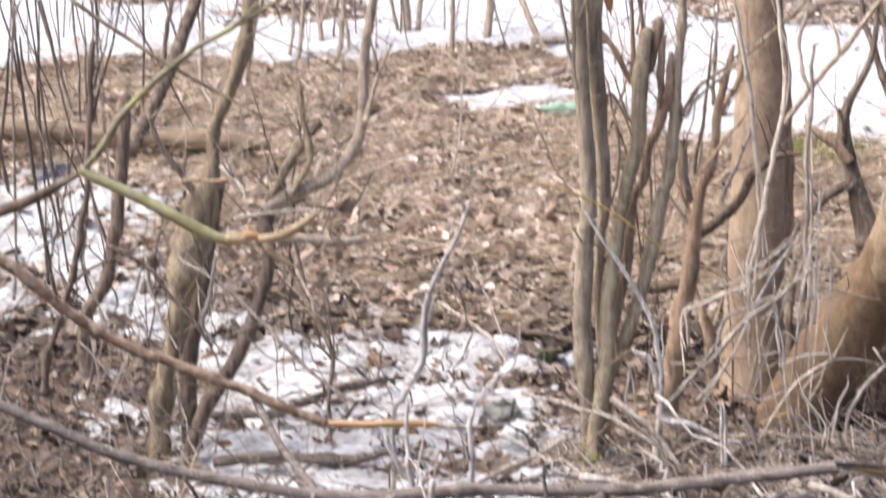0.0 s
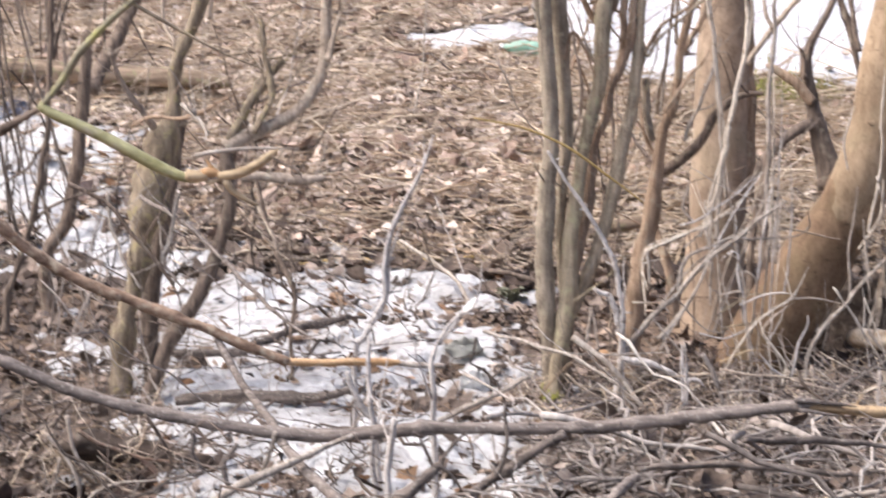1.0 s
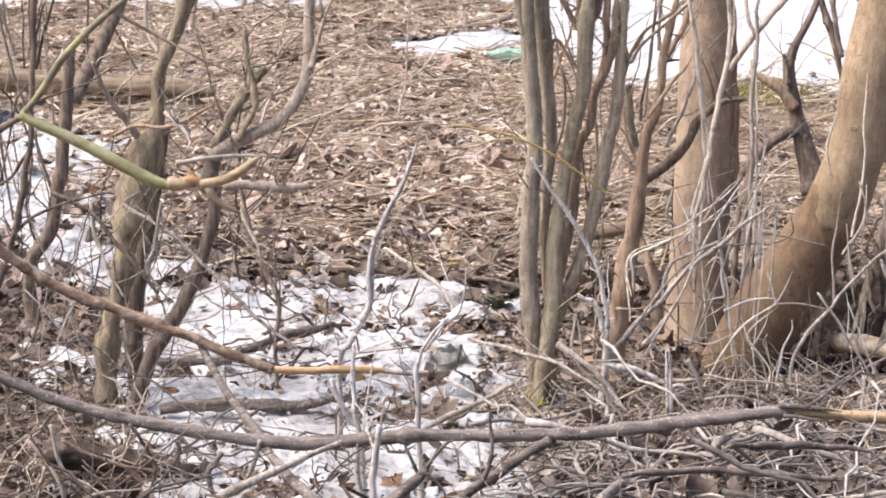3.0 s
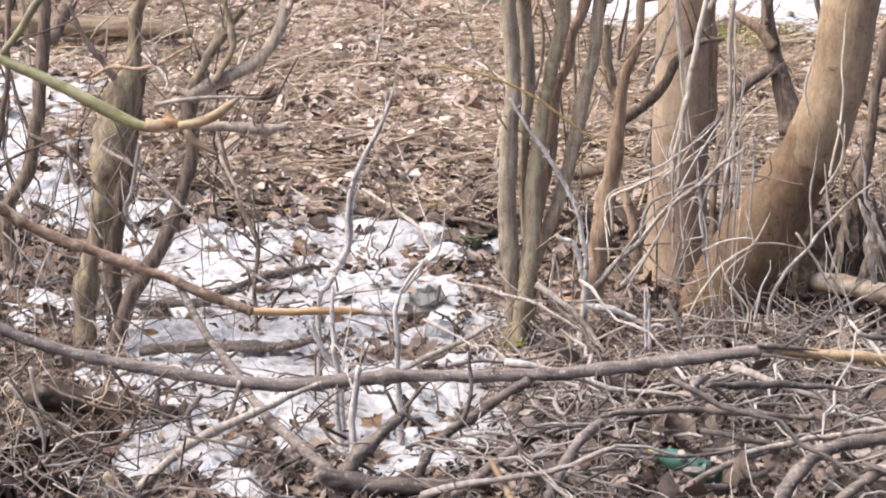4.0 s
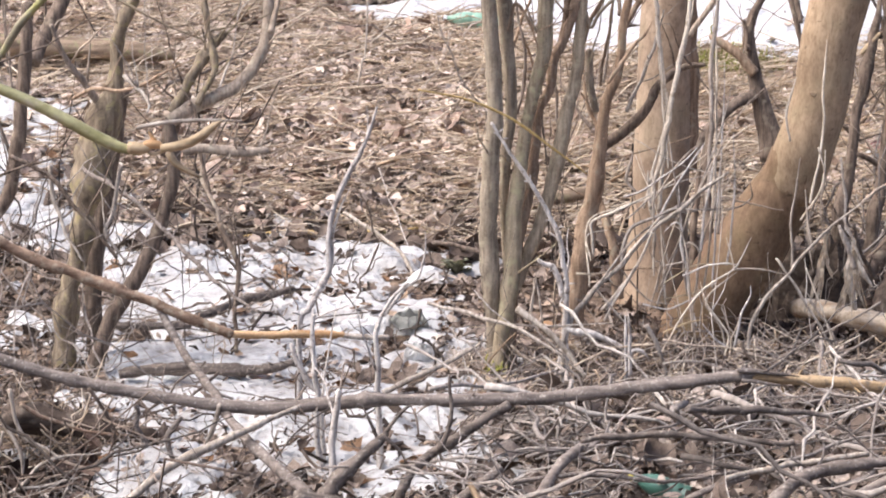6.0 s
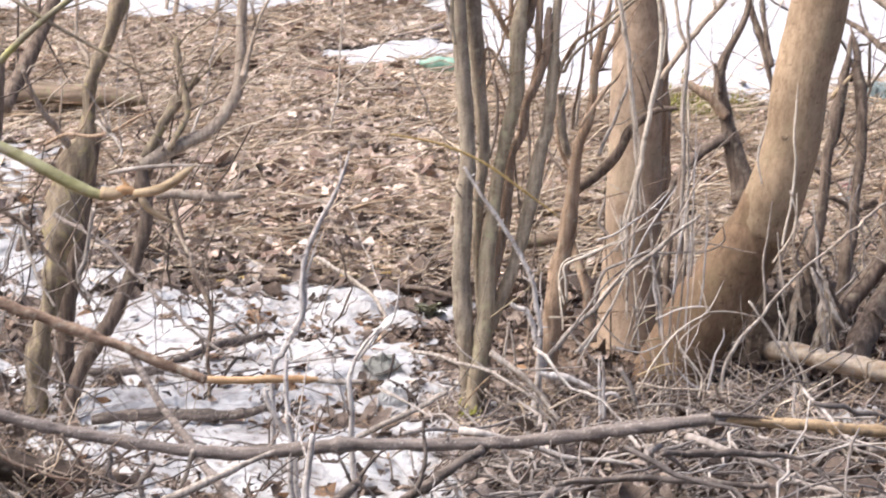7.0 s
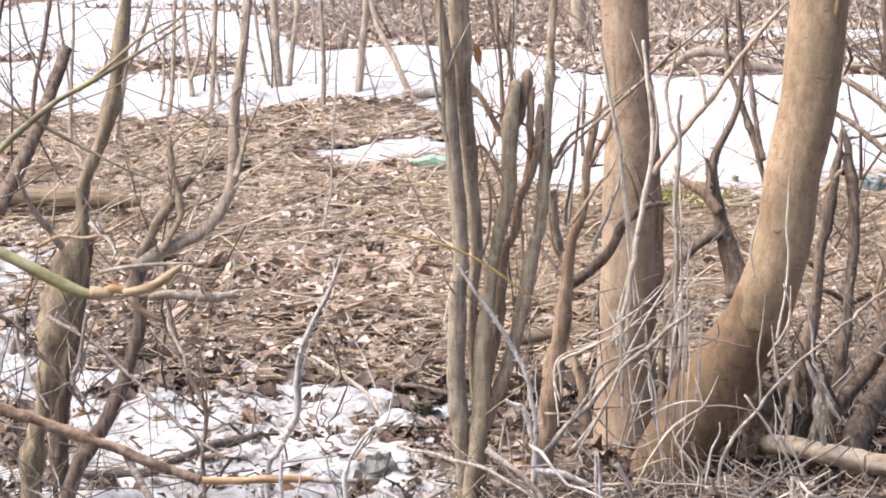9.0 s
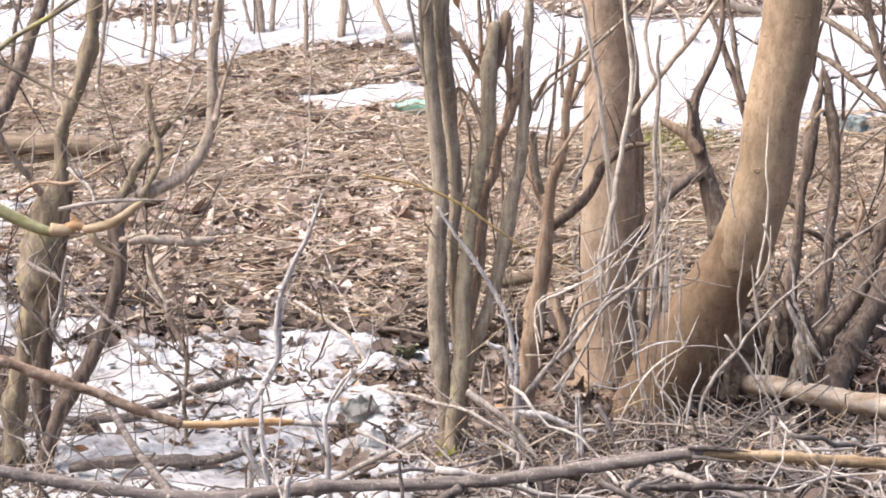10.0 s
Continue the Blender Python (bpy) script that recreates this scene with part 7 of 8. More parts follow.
bare = (snow_depth(x, y) < 0.0) & (rng.uniform(size=34000) < step(2.0, 6.0, y)) & (np.abs(x) > 2.0 + rng.uniform(0, 1.4, 34000))
dry = rng.uniform(size=34000) < step(6.0, 10.0, y)
leaf_pile("leaf_litter", "thinning dry leaf litter beside the bank", x[bare & dry], y[bare & dry], 0.05, leaf_mat, rng, 0.35, 0.012, surface, coarse=True)
leaf_pile("leaf_litter", "thinning damp leaf litter beside the hollow", x[bare & ~dry], y[bare & ~dry], 0.045, leaf_dark, rng, 0.35, 0.012, surface, coarse=True)
x, y = scatter(rng, 3000, -2.6, 2.6, 7.8, 9.6, chance=0.01)
leaf_pile("leaf_litter", "large curled pale leaves low on the bank", x, y, 0.052, leaf_mat, rng, 0.5, 0.02, surface)
x, y = scatter(rng, 9500, -2.6, 2.6, 7.2, 8.6, chance=0.02)
leaf_pile("leaf_litter", "damp dark leaves at the foot of the bank", x, y, 0.06, leaf_dark, rng, 0.4, 0.01, surface)
x, y = scatter(rng, 19000, -2.2, 2.4, 4.0, 7.4, chance=0.007)
leaf_pile("leaf_litter", "damp dark leaves in the hollow", x, y, 0.031, leaf_dark, rng, 0.45, 0.012, surface)
x, y = scatter(rng, 9000, -1.8, 2.4, 3.8, 5.4, chance=0.1)
leaf_pile("leaf_litter", "torn dark leaf scraps under the brush", x, y, 0.028, leaf_dark, rng, 0.6, 0.03, surface)
x, y = scatter(rng, 2400, 0.1, 2.2, 4.0, 5.6, chance=0.3)
leaf_pile("leaf_litter", "curled grey-brown leaves caught in the brush", x, y, 0.026, leaf_crumb, rng, 0.7, 0.08, surface)
# Rotten leaves whose near-black tone paints in the sunken hollow's shade.
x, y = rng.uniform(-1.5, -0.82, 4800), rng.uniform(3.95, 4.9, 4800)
leaf_pile("leaf_litter", "rotten leaves, blackened as shade, round the sunken log", x, y, 0.046, leaf_rot_shade, rng, 0.7, 0.04, surface)
# Leaf colour stands in for the shade under the leaning trunk.
x, y = rng.uniform(1.05, 1.75, 1800), rng.uniform(6.2, 7.2, 1800)
leaf_pile("leaf_litter", "shade-dark leaves beside the leaning tree", x, y, 0.035, leaf_rot_shade, rng, 0.5, 0.02, surface)
x, y = rng.normal(0, 3.0, 26000), rng.normal(2.0, 3.0, 26000)
keep = (y < 4.0) & (rng.uniform(size=26000) < 0.55 + 0.6 * fbm(x, y, 1.1, 3, 81))
x, y = x[keep], y[keep]
leaf_pile("leaf_litter", "brown leaves on the trodden ground", x, y, 0.05, leaf_dark, rng, 0.3, 0.01, surface, coarse=True)
x, y = scatter(rng, 20000, -9, 10, 13.6, 32, chance=0.0)
leaf_pile("leaf_litter", "far leaf litter between snow patches", x, y, 0.075, leaf_mat, rng, 0.4, 0.02, surface, coarse=True)



def strands(rng, xs, ys, length, radius, pitch, lift, sides=3, bend=0.25, heading=None, top=surface):
    """Thin curved stalks or twigs, as tube pieces."""
    chunks = []
    zs = top(xs, ys)
    for x0, y0, z0 in zip(xs, ys, zs):
        l = length * rng.lognormal(0, 0.45)
        a = rng.uniform(0, 6.28) if heading is None else rng.normal(*heading)
        p = rng.normal(*pitch)
        d = np.array([math.cos(a) * math.cos(p), math.sin(a) * math.cos(p), math.sin(p)])
        side = np.cross(d, (0, 0, 1.0)) * rng.normal(0, bend) + np.array([0, 0, rng.normal(0, bend * 0.4)])
        kink = rng.normal(0, bend * 0.12, (6, 3))
        u = np.linspace(-0.5, 0.5, 6)
        mid = np.array([x0, y0, z0 + lift * rng.uniform(0, 1) + abs(math.sin(p)) * l * 0.5])
        pts = mid + l * (u[:, None] * d + (u ** 2)[:, None] * side + kink)
        r = radius * rng.lognormal(0, 0.4) * np.linspace(1.1, 0.6, 6)
        line = np.c_[pts, r][[0, 2, 3, 5]] if len(xs) > 1000 else np.c_[pts, r]
        chunks.append(tube_arrays(line, sides, int(rng.integers(1 << 30)), 0.05))
    return chunks


def twig_mesh(name, rng, sides, bend, fork, material):
    """A unit-long dead stick along x, kinked, sometimes with a side shoot."""
    n = 11
    u = np.linspace(0, 1, n)
    line = np.c_[u, np.cumsum(np.cumsum(rng.normal(0, bend, n)) * (rng.uniform(size=n) < 0.6)) * 0.30, np.cumsum(rng.normal(0, bend, n)) * 0.4]
    line -= line[n // 2]
    verts, faces = tube_arrays(np.c_[line, np.linspace(0.0085, 0.0045, n) * (1 + 0.22 * rng.normal(size=n))], sides, int(rng.integers(1 << 30)), 0.12)
    if fork:
        k = int(rng.integers(3, 7))
        way = np.array([0.55, rng.choice([-1, 1]) * 0.5, rng.normal(0, 0.25)])
        s = np.linspace(0, 0.4, 5)[:, None]
        more, mf = tube_arrays(np.c_[line[k] + s * way + rng.normal(0, 0.008, (5, 3)), np.linspace(0.006, 0.003, 5)], sides, int(rng.integers(1 << 30)), 0.08)
        faces = faces + [tuple(i + len(verts) for i in f) for f in mf]
        verts = np.r_[verts, more]
    return mesh_of(name, verts.tolist(), faces, material)


def heap(name, label, category, piece, spots, rng, material, length, pitch, lift, heading=None, sides=6, bend=0.06, stout=1.0):
    """A heap whose sticks are parts of their own, on a few shared meshes."""
    kinds = [twig_mesh(piece, rng, sides, bend, k % 2 == 0, material) for k in range(12)]
    xs, ys = spots
    root = new(name)
    root.location = (float(np.mean(xs)), float(np.mean(ys)), float(ground_z(np.mean(xs), np.mean(ys))))
    tagged(root, label, category)
    zs = surface(xs, ys)
    for x0, y0, z0 in zip(xs, ys, zs):
        l = length * min(1.55, rng.lognormal(0, 0.42))
        a = rng.uniform(0, 360) if heading is None else rng.normal(*heading)
        p = rng.normal(*pitch)
        up = z0 + lift * rng.uniform(0, 1) + 0.5 * l * abs(math.sin(radians(p))) + 0.004
        ob = part(piece, kinds[int(rng.integers(len(kinds)))], root)
        thick = stout * min(1.7, rng.lognormal(0, 0.35)) * (length / l) ** 0.4
        ob.matrix_basis = Matrix.Translation(Vector((x0, y0, up)) - root.location) @ Euler((rng.uniform(0, 6.28), -radians(p), radians(a))).to_matrix().to_4x4() @ Matrix.Diagonal((l, l * thick, l * thick, 1))
    return root


x, y = scatter(rng, 14000, -3.0, 3.2, 7.6, 13.4, chance=0.0)
stuff("dry_grass", "flattened straw among the leaves on the bank", "dry grass", strands(rng, x, y, 0.22, 0.0021, (0.05, 0.14), 0.045, heading=(0.0, 0.9)), straw_mat)
x, y = scatter(rng, 1500, -2.6, 2.6, 7.6, 12.6, chance=0.0)
stuff("dry_grass", "long pale stalks lying over the leaf bank", "dry grass", strands(rng, x, y, 0.36, 0.0028, (0.06, 0.14), 0.05, heading=(0.0, 0.7)), straw_mat)
x, y = scatter(rng, 1500, 0.2, 2.6, 7.6, 10.6, chance=0.0)
stuff("dry_grass", "pale matted straw behind the trees", "dry grass", strands(rng, x, y, 0.30, 0.0028, (0.08, 0.2), 0.06, heading=(0.0, 0.8)), straw_mat)
x, y = scatter(rng, 420, -3.0, 3.2, 7.6, 13.0, chance=0.0)
stuff("fallen_twigs", "thin dead twigs scattered on the bank", "twigs", strands(rng, x, y, 0.30, 0.004, (0.05, 0.15), 0.03), twig_mat)
x, y = scatter(rng, 170, -1.6, 0.6, 4.6, 8.0, bare=False)
heap("snow_twigs", "dark thin twigs standing and lying in the snow", "twigs", "twig", (x, y), rng, dark_tones, 0.22, (22, 28), 0.0, bend=0.08, stout=1.3)
x, y = scatter(rng, 9000, -1.5, 0.5, 4.6, 8.0, bare=False)
keep = (snow_depth(x, y) > 0.0) & (rng.uniform(size=9000) < 0.02 + 1.5 * fbm(x, y, 0.3, 3, 91))
leaf_pile("debris", "small dark scraps of leaf and bark on the snow", x[keep], y[keep], 0.021, leaf_crumb, rng, 0.45, 0.006, surface)

x, y = rng.uniform(0.02, 0.30, 420), rng.uniform(5.7, 7.0, 420)
leaf_pile("debris", "grey-brown leaf crumbs on dirty ice beside the shrub", x, y, 0.026, leaf_crumb, rng, 0.35, 0.004, surface)

x, y = rng.uniform(1.0, 1.9, 700), rng.uniform(5.65, 6.05, 700)
leaf_pile("debris", "grey leaf crumbs over dirty snow beside the cut log", x, y, 0.024, leaf_crumb, rng, 0.35, 0.004, surface)

# brush on the near bank
n = 90
x, y = rng.uniform(-0.85, 0.15, n), rng.uniform(3.95, 4.65, n)
heap("brush_twigs", "fine grey twigs crossing the leaves by the near snow", "twigs", "twig", (x, y), rng, stick_tones, 0.24, (6, 16), 0.06, None, 5, 0.07, 0.6)
n = 300
x, y = rng.uniform(0.12, 1.75, n), rng.uniform(3.95, 5.3, n)
clear = (np.abs(x - 0.58) > 0.16) | (y > 4.7)
x, y = x[clear], y[clear]
heap("brush_pile", "grey dead sticks heaped on the near bank", "brush", "stick", (x, y), rng, stick_tones, 0.40, (0, 13), 0.13, (8, 72), bend=0.05)
n = 34
x, y = rng.uniform(-0.8, 0.2, n), rng.uniform(4.0, 5.0, n)
heap("brush_pile", "dark dead sticks lying over the snow's edge", "brush", "stick", (x, y), rng, stick_tones, 0.26, (0, 14), 0.06, (20, 50))
n = 22
x, y = rng.uniform(-1.5, -0.55, n), rng.uniform(3.9, 4.9, n)
heap("brush_pile", "dark tangled sticks beside the rotten log", "brush", "stick", (x, y), rng, dark_tones, 0.30, (5, 22), 0.06)
n = 230
x, y = rng.uniform(0.05, 1.75, n), rng.uniform(3.95, 5.4, n)
heap("brush_twigs", "fine tangled twigs between the heaped sticks", "twigs", "twig", (x, y), rng, stick_tones, 0.30, (3, 22), 0.12, (4, 80), 5, 0.06, 0.5)
x, y = scatter(rng, 16000, -1.7, 2.2, 3.8, 5.6, chance=0.06)
leaf_pile("debris", "crumbled leaf and bark scraps under the brush", x, y, 0.013, leaf_dark, rng, 0.6, 0.02, surface)
x, y = scatter(rng, 9000, -1.7, 2.2, 3.8, 5.6, chance=0.06)
leaf_pile("debris", "pale crumbs of leaf and grass under the brush", x, y, 0.011, leaf_crumb, rng, 0.6, 0.025, surface)
x, y = rng.uniform(-1.5, -0.2, 110), rng.uniform(4.0, 5.3, 110)
stuff("brush_twigs", "fine tangled brown twigs in the near hollow", "twigs", strands(rng, x, y, 0.22, 0.0024, (0.1, 0.35), 0.1, 4, 0.7), twig_brown)
x, y = scatter(rng, 700, 0.1, 1.7, 4.0, 5.3, chance=0.2)
leaf_pile("leaf_litter", "pinkish-brown curled leaves lodged among the sticks", x, y, 0.042, leaf_dark, rng, 0.7, 0.11, surface)
x, y = rng.uniform(0.12, 1.1, 460), rng.uniform(4.95, 6.1, 460)
stuff("brush_twigs", "thin grey-brown twigs tangled at the foot of the trees", "twigs", strands(rng, x, y, 0.18, 0.0020, (0.1, 0.3), 0.035, 4, 0.35), twig_mat)
x, y = rng.uniform(0.12, 1.4, 170), rng.uniform(5.1, 6.1, 170)
stuff("dry_grass", "pale broken stalks at the foot of the trees", "dry grass", strands(rng, x, y, 0.16, 0.0018, (0.35, 0.45), 0.05, 4, 0.3), straw_mat)
x, y = rng.uniform(0.1, 1.5, 2600), rng.uniform(5.0, 6.3, 2600)
leaf_pile("debris", "crumbled leaf scraps at the foot of the trees", x, y, 0.02, leaf_crumb, rng, 0.5, 0.02, surface)
n = 95
x, y = rng.uniform(-1.6, -0.85, n), rng.uniform(5.0, 6.0, n)
heap("brush_twigs", "fine brown twigs tangled round the mossy shrub", "twigs", "twig", (x, y), rng, dark_tones, 0.26, (30, 24), 0.10, None, 5, 0.08, 0.62)
n = 70
x, y = rng.uniform(-1.4, -0.7, n), rng.uniform(4.1, 4.65, n)
heap("brush_twigs", "fine dark twigs over the rotten leaves", "twigs", "twig", (x, y), rng, stick_tones, 0.20, (10, 18), 0.06, None, 5, 0.08, 0.7)
n = 12
x, y = np.r_[rng.normal(0.62, 0.2, n), rng.uniform(0.2, 1.6, 34)], np.r_[rng.uniform(5.6, 6.1, n), rng.uniform(5.25, 5.6, 34)]
heap("dead_stems", "pale broken stems round the foot of the trees", "dead stems", "stem", (x, y), rng, pale_tones, 0.22, (30, 25), 0.02, bend=0.07, stout=0.5)
n = 58
x, y = rng.uniform(1.15, 1.95, n), rng.uniform(6.4, 7.4, n)
heap("dead_stems", "dark broken stems beside the leaning tree", "dead stems", "stem", (x, y), rng, stick_tones, 0.36, (50, 25), 0.02, bend=0.09, stout=1.1)
n = 44
x, y = rng.uniform(-1.6, -0.75, n), rng.uniform(5.2, 6.4, n)
heap("dead_stems", "thin grey stems tangled before the mossy shrub", "dead stems", "stem", (x, y), rng, stick_tones, 0.46, (40, 30), 0.02, bend=0.11, stout=0.42)

n = 9
x, y = rng.uniform(0.5, 1.15, n), rng.uniform(5.55, 6.0, n)
heap("dead_stems", "tall pale dry stems leaning against the trees", "dead stems", "stem", (x, y), rng, pale_tones, 0.46, (58, 20), 0.0, bend=0.09, stout=0.34)
n = 12
x, y = rng.uniform(-1.9, -1.0, n), rng.uniform(6.4, 8.2, n)
heap("dead_stems", "thin dark stems before the snow at the log", "dead stems", "stem", (x, y), rng, dark_tones, 0.6, (66, 18), 0.0, bend=0.11, stout=0.55)

n = 44
x, y = rng.uniform(-3.1, -1.9, n), rng.uniform(7.4, 12.0, n)
heap("thicket", "thin bare stems crowding beside the snow", "thicket", "stem", (x, y), rng, dark_tones, 1.5, (78, 14), 0.0, bend=0.03, stout=0.42)
n = 30
x, y = rng.uniform(1.9, 3.2, n), rng.uniform(7.0, 10.0, n)
heap("thicket", "bare crooked stems at the edge of the wood", "thicket", "stem", (x, y), rng, dark_tones, 1.1, (70, 18), 0.0, bend=0.04, stout=0.55)
n = 34
x, y = rng.uniform(-2.9, 0.8, n), rng.uniform(12.0, 13.6, n)
heap("thicket", "slim bare stems along the edge of the snow field", "thicket", "stem", (x, y), rng, stick_tones, 1.3, (72, 16), 0.0, bend=0.03, stout=0.42)
n = 46
x, y = rng.uniform(-3.0, 3.6, n), rng.uniform(12.8, 16.0, n)
heap("field_sticks", "thin sticks lying on the snow field", "twigs", "stick", (x, y), rng, stick_tones, 0.55, (2, 5), 0.0, stout=0.6)

n = 9
x, y = rng.uniform(0.3, 1.0, n), rng.uniform(5.9, 7.2, n)
heap("thicket", "fine upright brown twigs between the shrub and the trees", "thicket", "twig", (x, y), rng, dark_tones, 0.95, (74, 12), 0.0, bend=0.04, stout=0.30)
n = 38
x, y = rng.uniform(-1.75, -0.7, n), rng.uniform(5.6, 7.4, n)
heap("thicket", "fine bare twigs round the mossy shrub", "thicket", "twig", (x, y), rng, dark_tones, 0.75, (55, 24), 0.0, bend=0.07, stout=0.34)

# undergrowth far off
x, y = rng.uniform(-7, 9, 3600), rng.uniform(16.0, 32, 3600)
keep = snow_depth(x, y) < 0.01
stuff("far_brush", "bare twiggy undergrowth in the distance", "brush", strands(rng, x[keep], y[keep], 0.6, 0.005, (0.6, 0.5), 0.02, 3, 0.4), far_twig)
x, y = scatter(rng, 1200, -9, 12, 16.0, 28, chance=0.0)
stuff("far_grass", "pale dead grass in the distance", "dry grass", strands(rng, x, y, 0.4, 0.005, (0.5, 0.4), 0.02, 3, 0.3), straw_mat)
n = 26
x, y = rng.uniform(-2.2, 2.2, n), rng.uniform(8.0, 11.5, n)
heap("dead_stems", "thin dry stems standing on the leaf bank", "dead stems", "stem", (x, y), rng, pale_tones, 0.55, (80, 12), 0.0, bend=0.06, stout=0.5)
x, y = rng.uniform(-3.0, 3.6, 60), rng.uniform(13.3, 15.0, 60)
stuff("field_twigs", "few thin twigs sticking out of the snow field", "twigs", strands(rng, x, y, 0.35, 0.0035, (0.9, 0.4), 0.0, 4, 0.3), twig_mat)


x, y = rng.normal(-1.0, 0.09, 60), rng.normal(5.02, 0.07, 60)
stuff("dry_grass", "ochre dead grass tuft behind the rotten log", "dry grass", strands(rng, x, y, 0.16, 0.0018, (0.7, 0.5), 0.05, 3, 0.4), straw_mat)


# ---- single leaves lying on snow and bank ----
def leaf_mesh(rng):
    bm = bmesh.new()
    along, half = (-0.5, -0.3, -0.05, 0.2, 0.38, 0.5), (0.03, 0.24, 0.36, 0.27, 0.12, 0.01)
    curl, fold = rng.normal(0.05, 0.3), rng.uniform(0.0, 0.5)
    rows = []
    for a, h in zip(along, half):
        row = []
        for s in (-1, -0.5, 0, 0.5, 1):
            w = h * s * (1 + 0.2 * rng.normal())
            row.append(bm.verts.new((a, w * math.cos(fold * abs(s)), curl * a * a * 1.3 + abs(w) * math.sin(fold) * 0.7 + 0.02 * rng.normal())))
        rows.append(row)
    for p, q in zip(rows, rows[1:]):
        for k in range(4):
            bm.faces.new((p[k], p[k + 1], q[k + 1], q[k]))
    stalk = [bm.verts.new((-0.5, 0.012, 0.0)), bm.verts.new((-0.5, -0.012, 0.0)), bm.verts.new((-0.78, 0.03, 0.05))]
    bm.faces.new(stalk)
    bmesh.ops.solidify(bm, geom=bm.faces[:], thickness=0.012)
    me = bpy.data.meshes.new("fallen_leaf")
    bm.to_mesh(me)
    bm.free()
    me.materials.append(leaf_tones)
    return me


shapes = [leaf_mesh(rng) for k in range(8)]


def single_leaves(xs, ys, size, label, group):
    for x0, y0, z0 in zip(xs, ys, surface(xs, ys)):
        ob = new("fallen_leaf", shapes[int(rng.integers(len(shapes)))])
        s = size * rng.lognormal(0, 0.25)
        ob.matrix_basis = Matrix.Translation((x0, y0, z0 + 0.006)) @ Euler((rng.normal(0, 0.25), rng.normal(0, 0.25), rng.uniform(0, 6.28))).to_matrix().to_4x4() @ Matrix.Diagonal((s, s, s, 1))
        tagged(ob, label, "leaf", group)


x, y = rng.uniform(-1.2, 0.25, 520), rng.uniform(4.7, 7.9, 520)
keep = snow_depth(x, y) > 0.006
single_leaves(x[keep][:95], y[keep][:95], 0.055, "curled brown leaf lying on snow", "leaves on the snow")
x, y = rng.uniform(-2.4, 2.2, 130), rng.uniform(7.9, 10.5, 130)
single_leaves(x, y, 0.075, "large dry brown leaf lying on the litter", "large leaves on the bank")


leaf_shape = shapes[0].copy()
leaf_shape.materials[0] = wood_orange
leaf = new("clinging_leaf", leaf_shape)
leaf.matrix_basis = Matrix.Translation((0.230, 5.93, 1.313)) @ Euler((1.3, 1.35, 0.3)).to_matrix().to_4x4() @ Matrix.Diagonal((0.07, 0.045, 0.05, 1))
tagged(leaf, "withered orange-brown leaf still hanging on a twig", "leaf")


# ---- litter and small things ----
def lathe(name, profile, material, parent, sides=24, label=""):
    """A turned shape along x from (x, radius) rows."""
    bm = bmesh.new()
    rings = []
    for a, r in profile:
        rings.append([bm.verts.new((a, r * math.cos(6.2832 * k / sides), r * math.sin(6.2832 * k / sides))) for k in range(sides)])
    for p, q in zip(rings, rings[1:]):
        for k in range(sides):
            bm.faces.new((p[k], p[(k + 1) % sides], q[(k + 1) % sides], q[k]))
    bm.faces.new(rings[0][::-1])
    bm.faces.new(rings[-1])
    bmesh.ops.recalc_face_normals(bm, faces=bm.faces[:])
    me = bpy.data.meshes.new(name)
    bm.to_mesh(me)
    bm.free()
    me.materials.append(material)
    me.polygons.foreach_set("use_smooth", [True] * len(me.polygons))
    return part(name, me, parent, label)


def bottle(label, m, material, cap_material, scale, band=None):
    root = new("plastic_bottle")
    root.matrix_basis = m
    tagged(root, label, "bottle")
    s = scale
    lathe("body", [(0.0, 0.030 * s), (0.006 * s, 0.040 * s), (0.02 * s, 0.043 * s), (0.07 * s, 0.043 * s), (0.078 * s, 0.039 * s), (0.086 * s, 0.043 * s),
                   (0.14 * s, 0.044 * s), (0.148 * s, 0.040 * s), (0.156 * s, 0.044 * s), (0.20 * s, 0.043 * s), (0.235 * s, 0.033 * s), (0.265 * s, 0.018 * s), (0.285 * s, 0.0135 * s)], material, root)
    lathe("cap", [(0.286 * s, 0.015 * s), (0.289 * s, 0.0165 * s), (0.303 * s, 0.0165 * s), (0.306 * s, 0.014 * s)], cap_material, root, label="screw cap")
    if band:
        lathe("label_band", [(0.09 * s, 0.0446 * s), (0.135 * s, 0.0452 * s)], band, root)
    return root


bottle("green plastic bottle lying beside a snow strip", pose(0.365, 11.0, 0.488, 0, -4, 172), green_plastic, white_plastic, 1.0)
bottle("dark green plastic bottle lying under brush sticks", pose(0.600, 4.38, 0.105, 0, -10, 150), dark_green_plastic, yellow_plastic, 0.58)


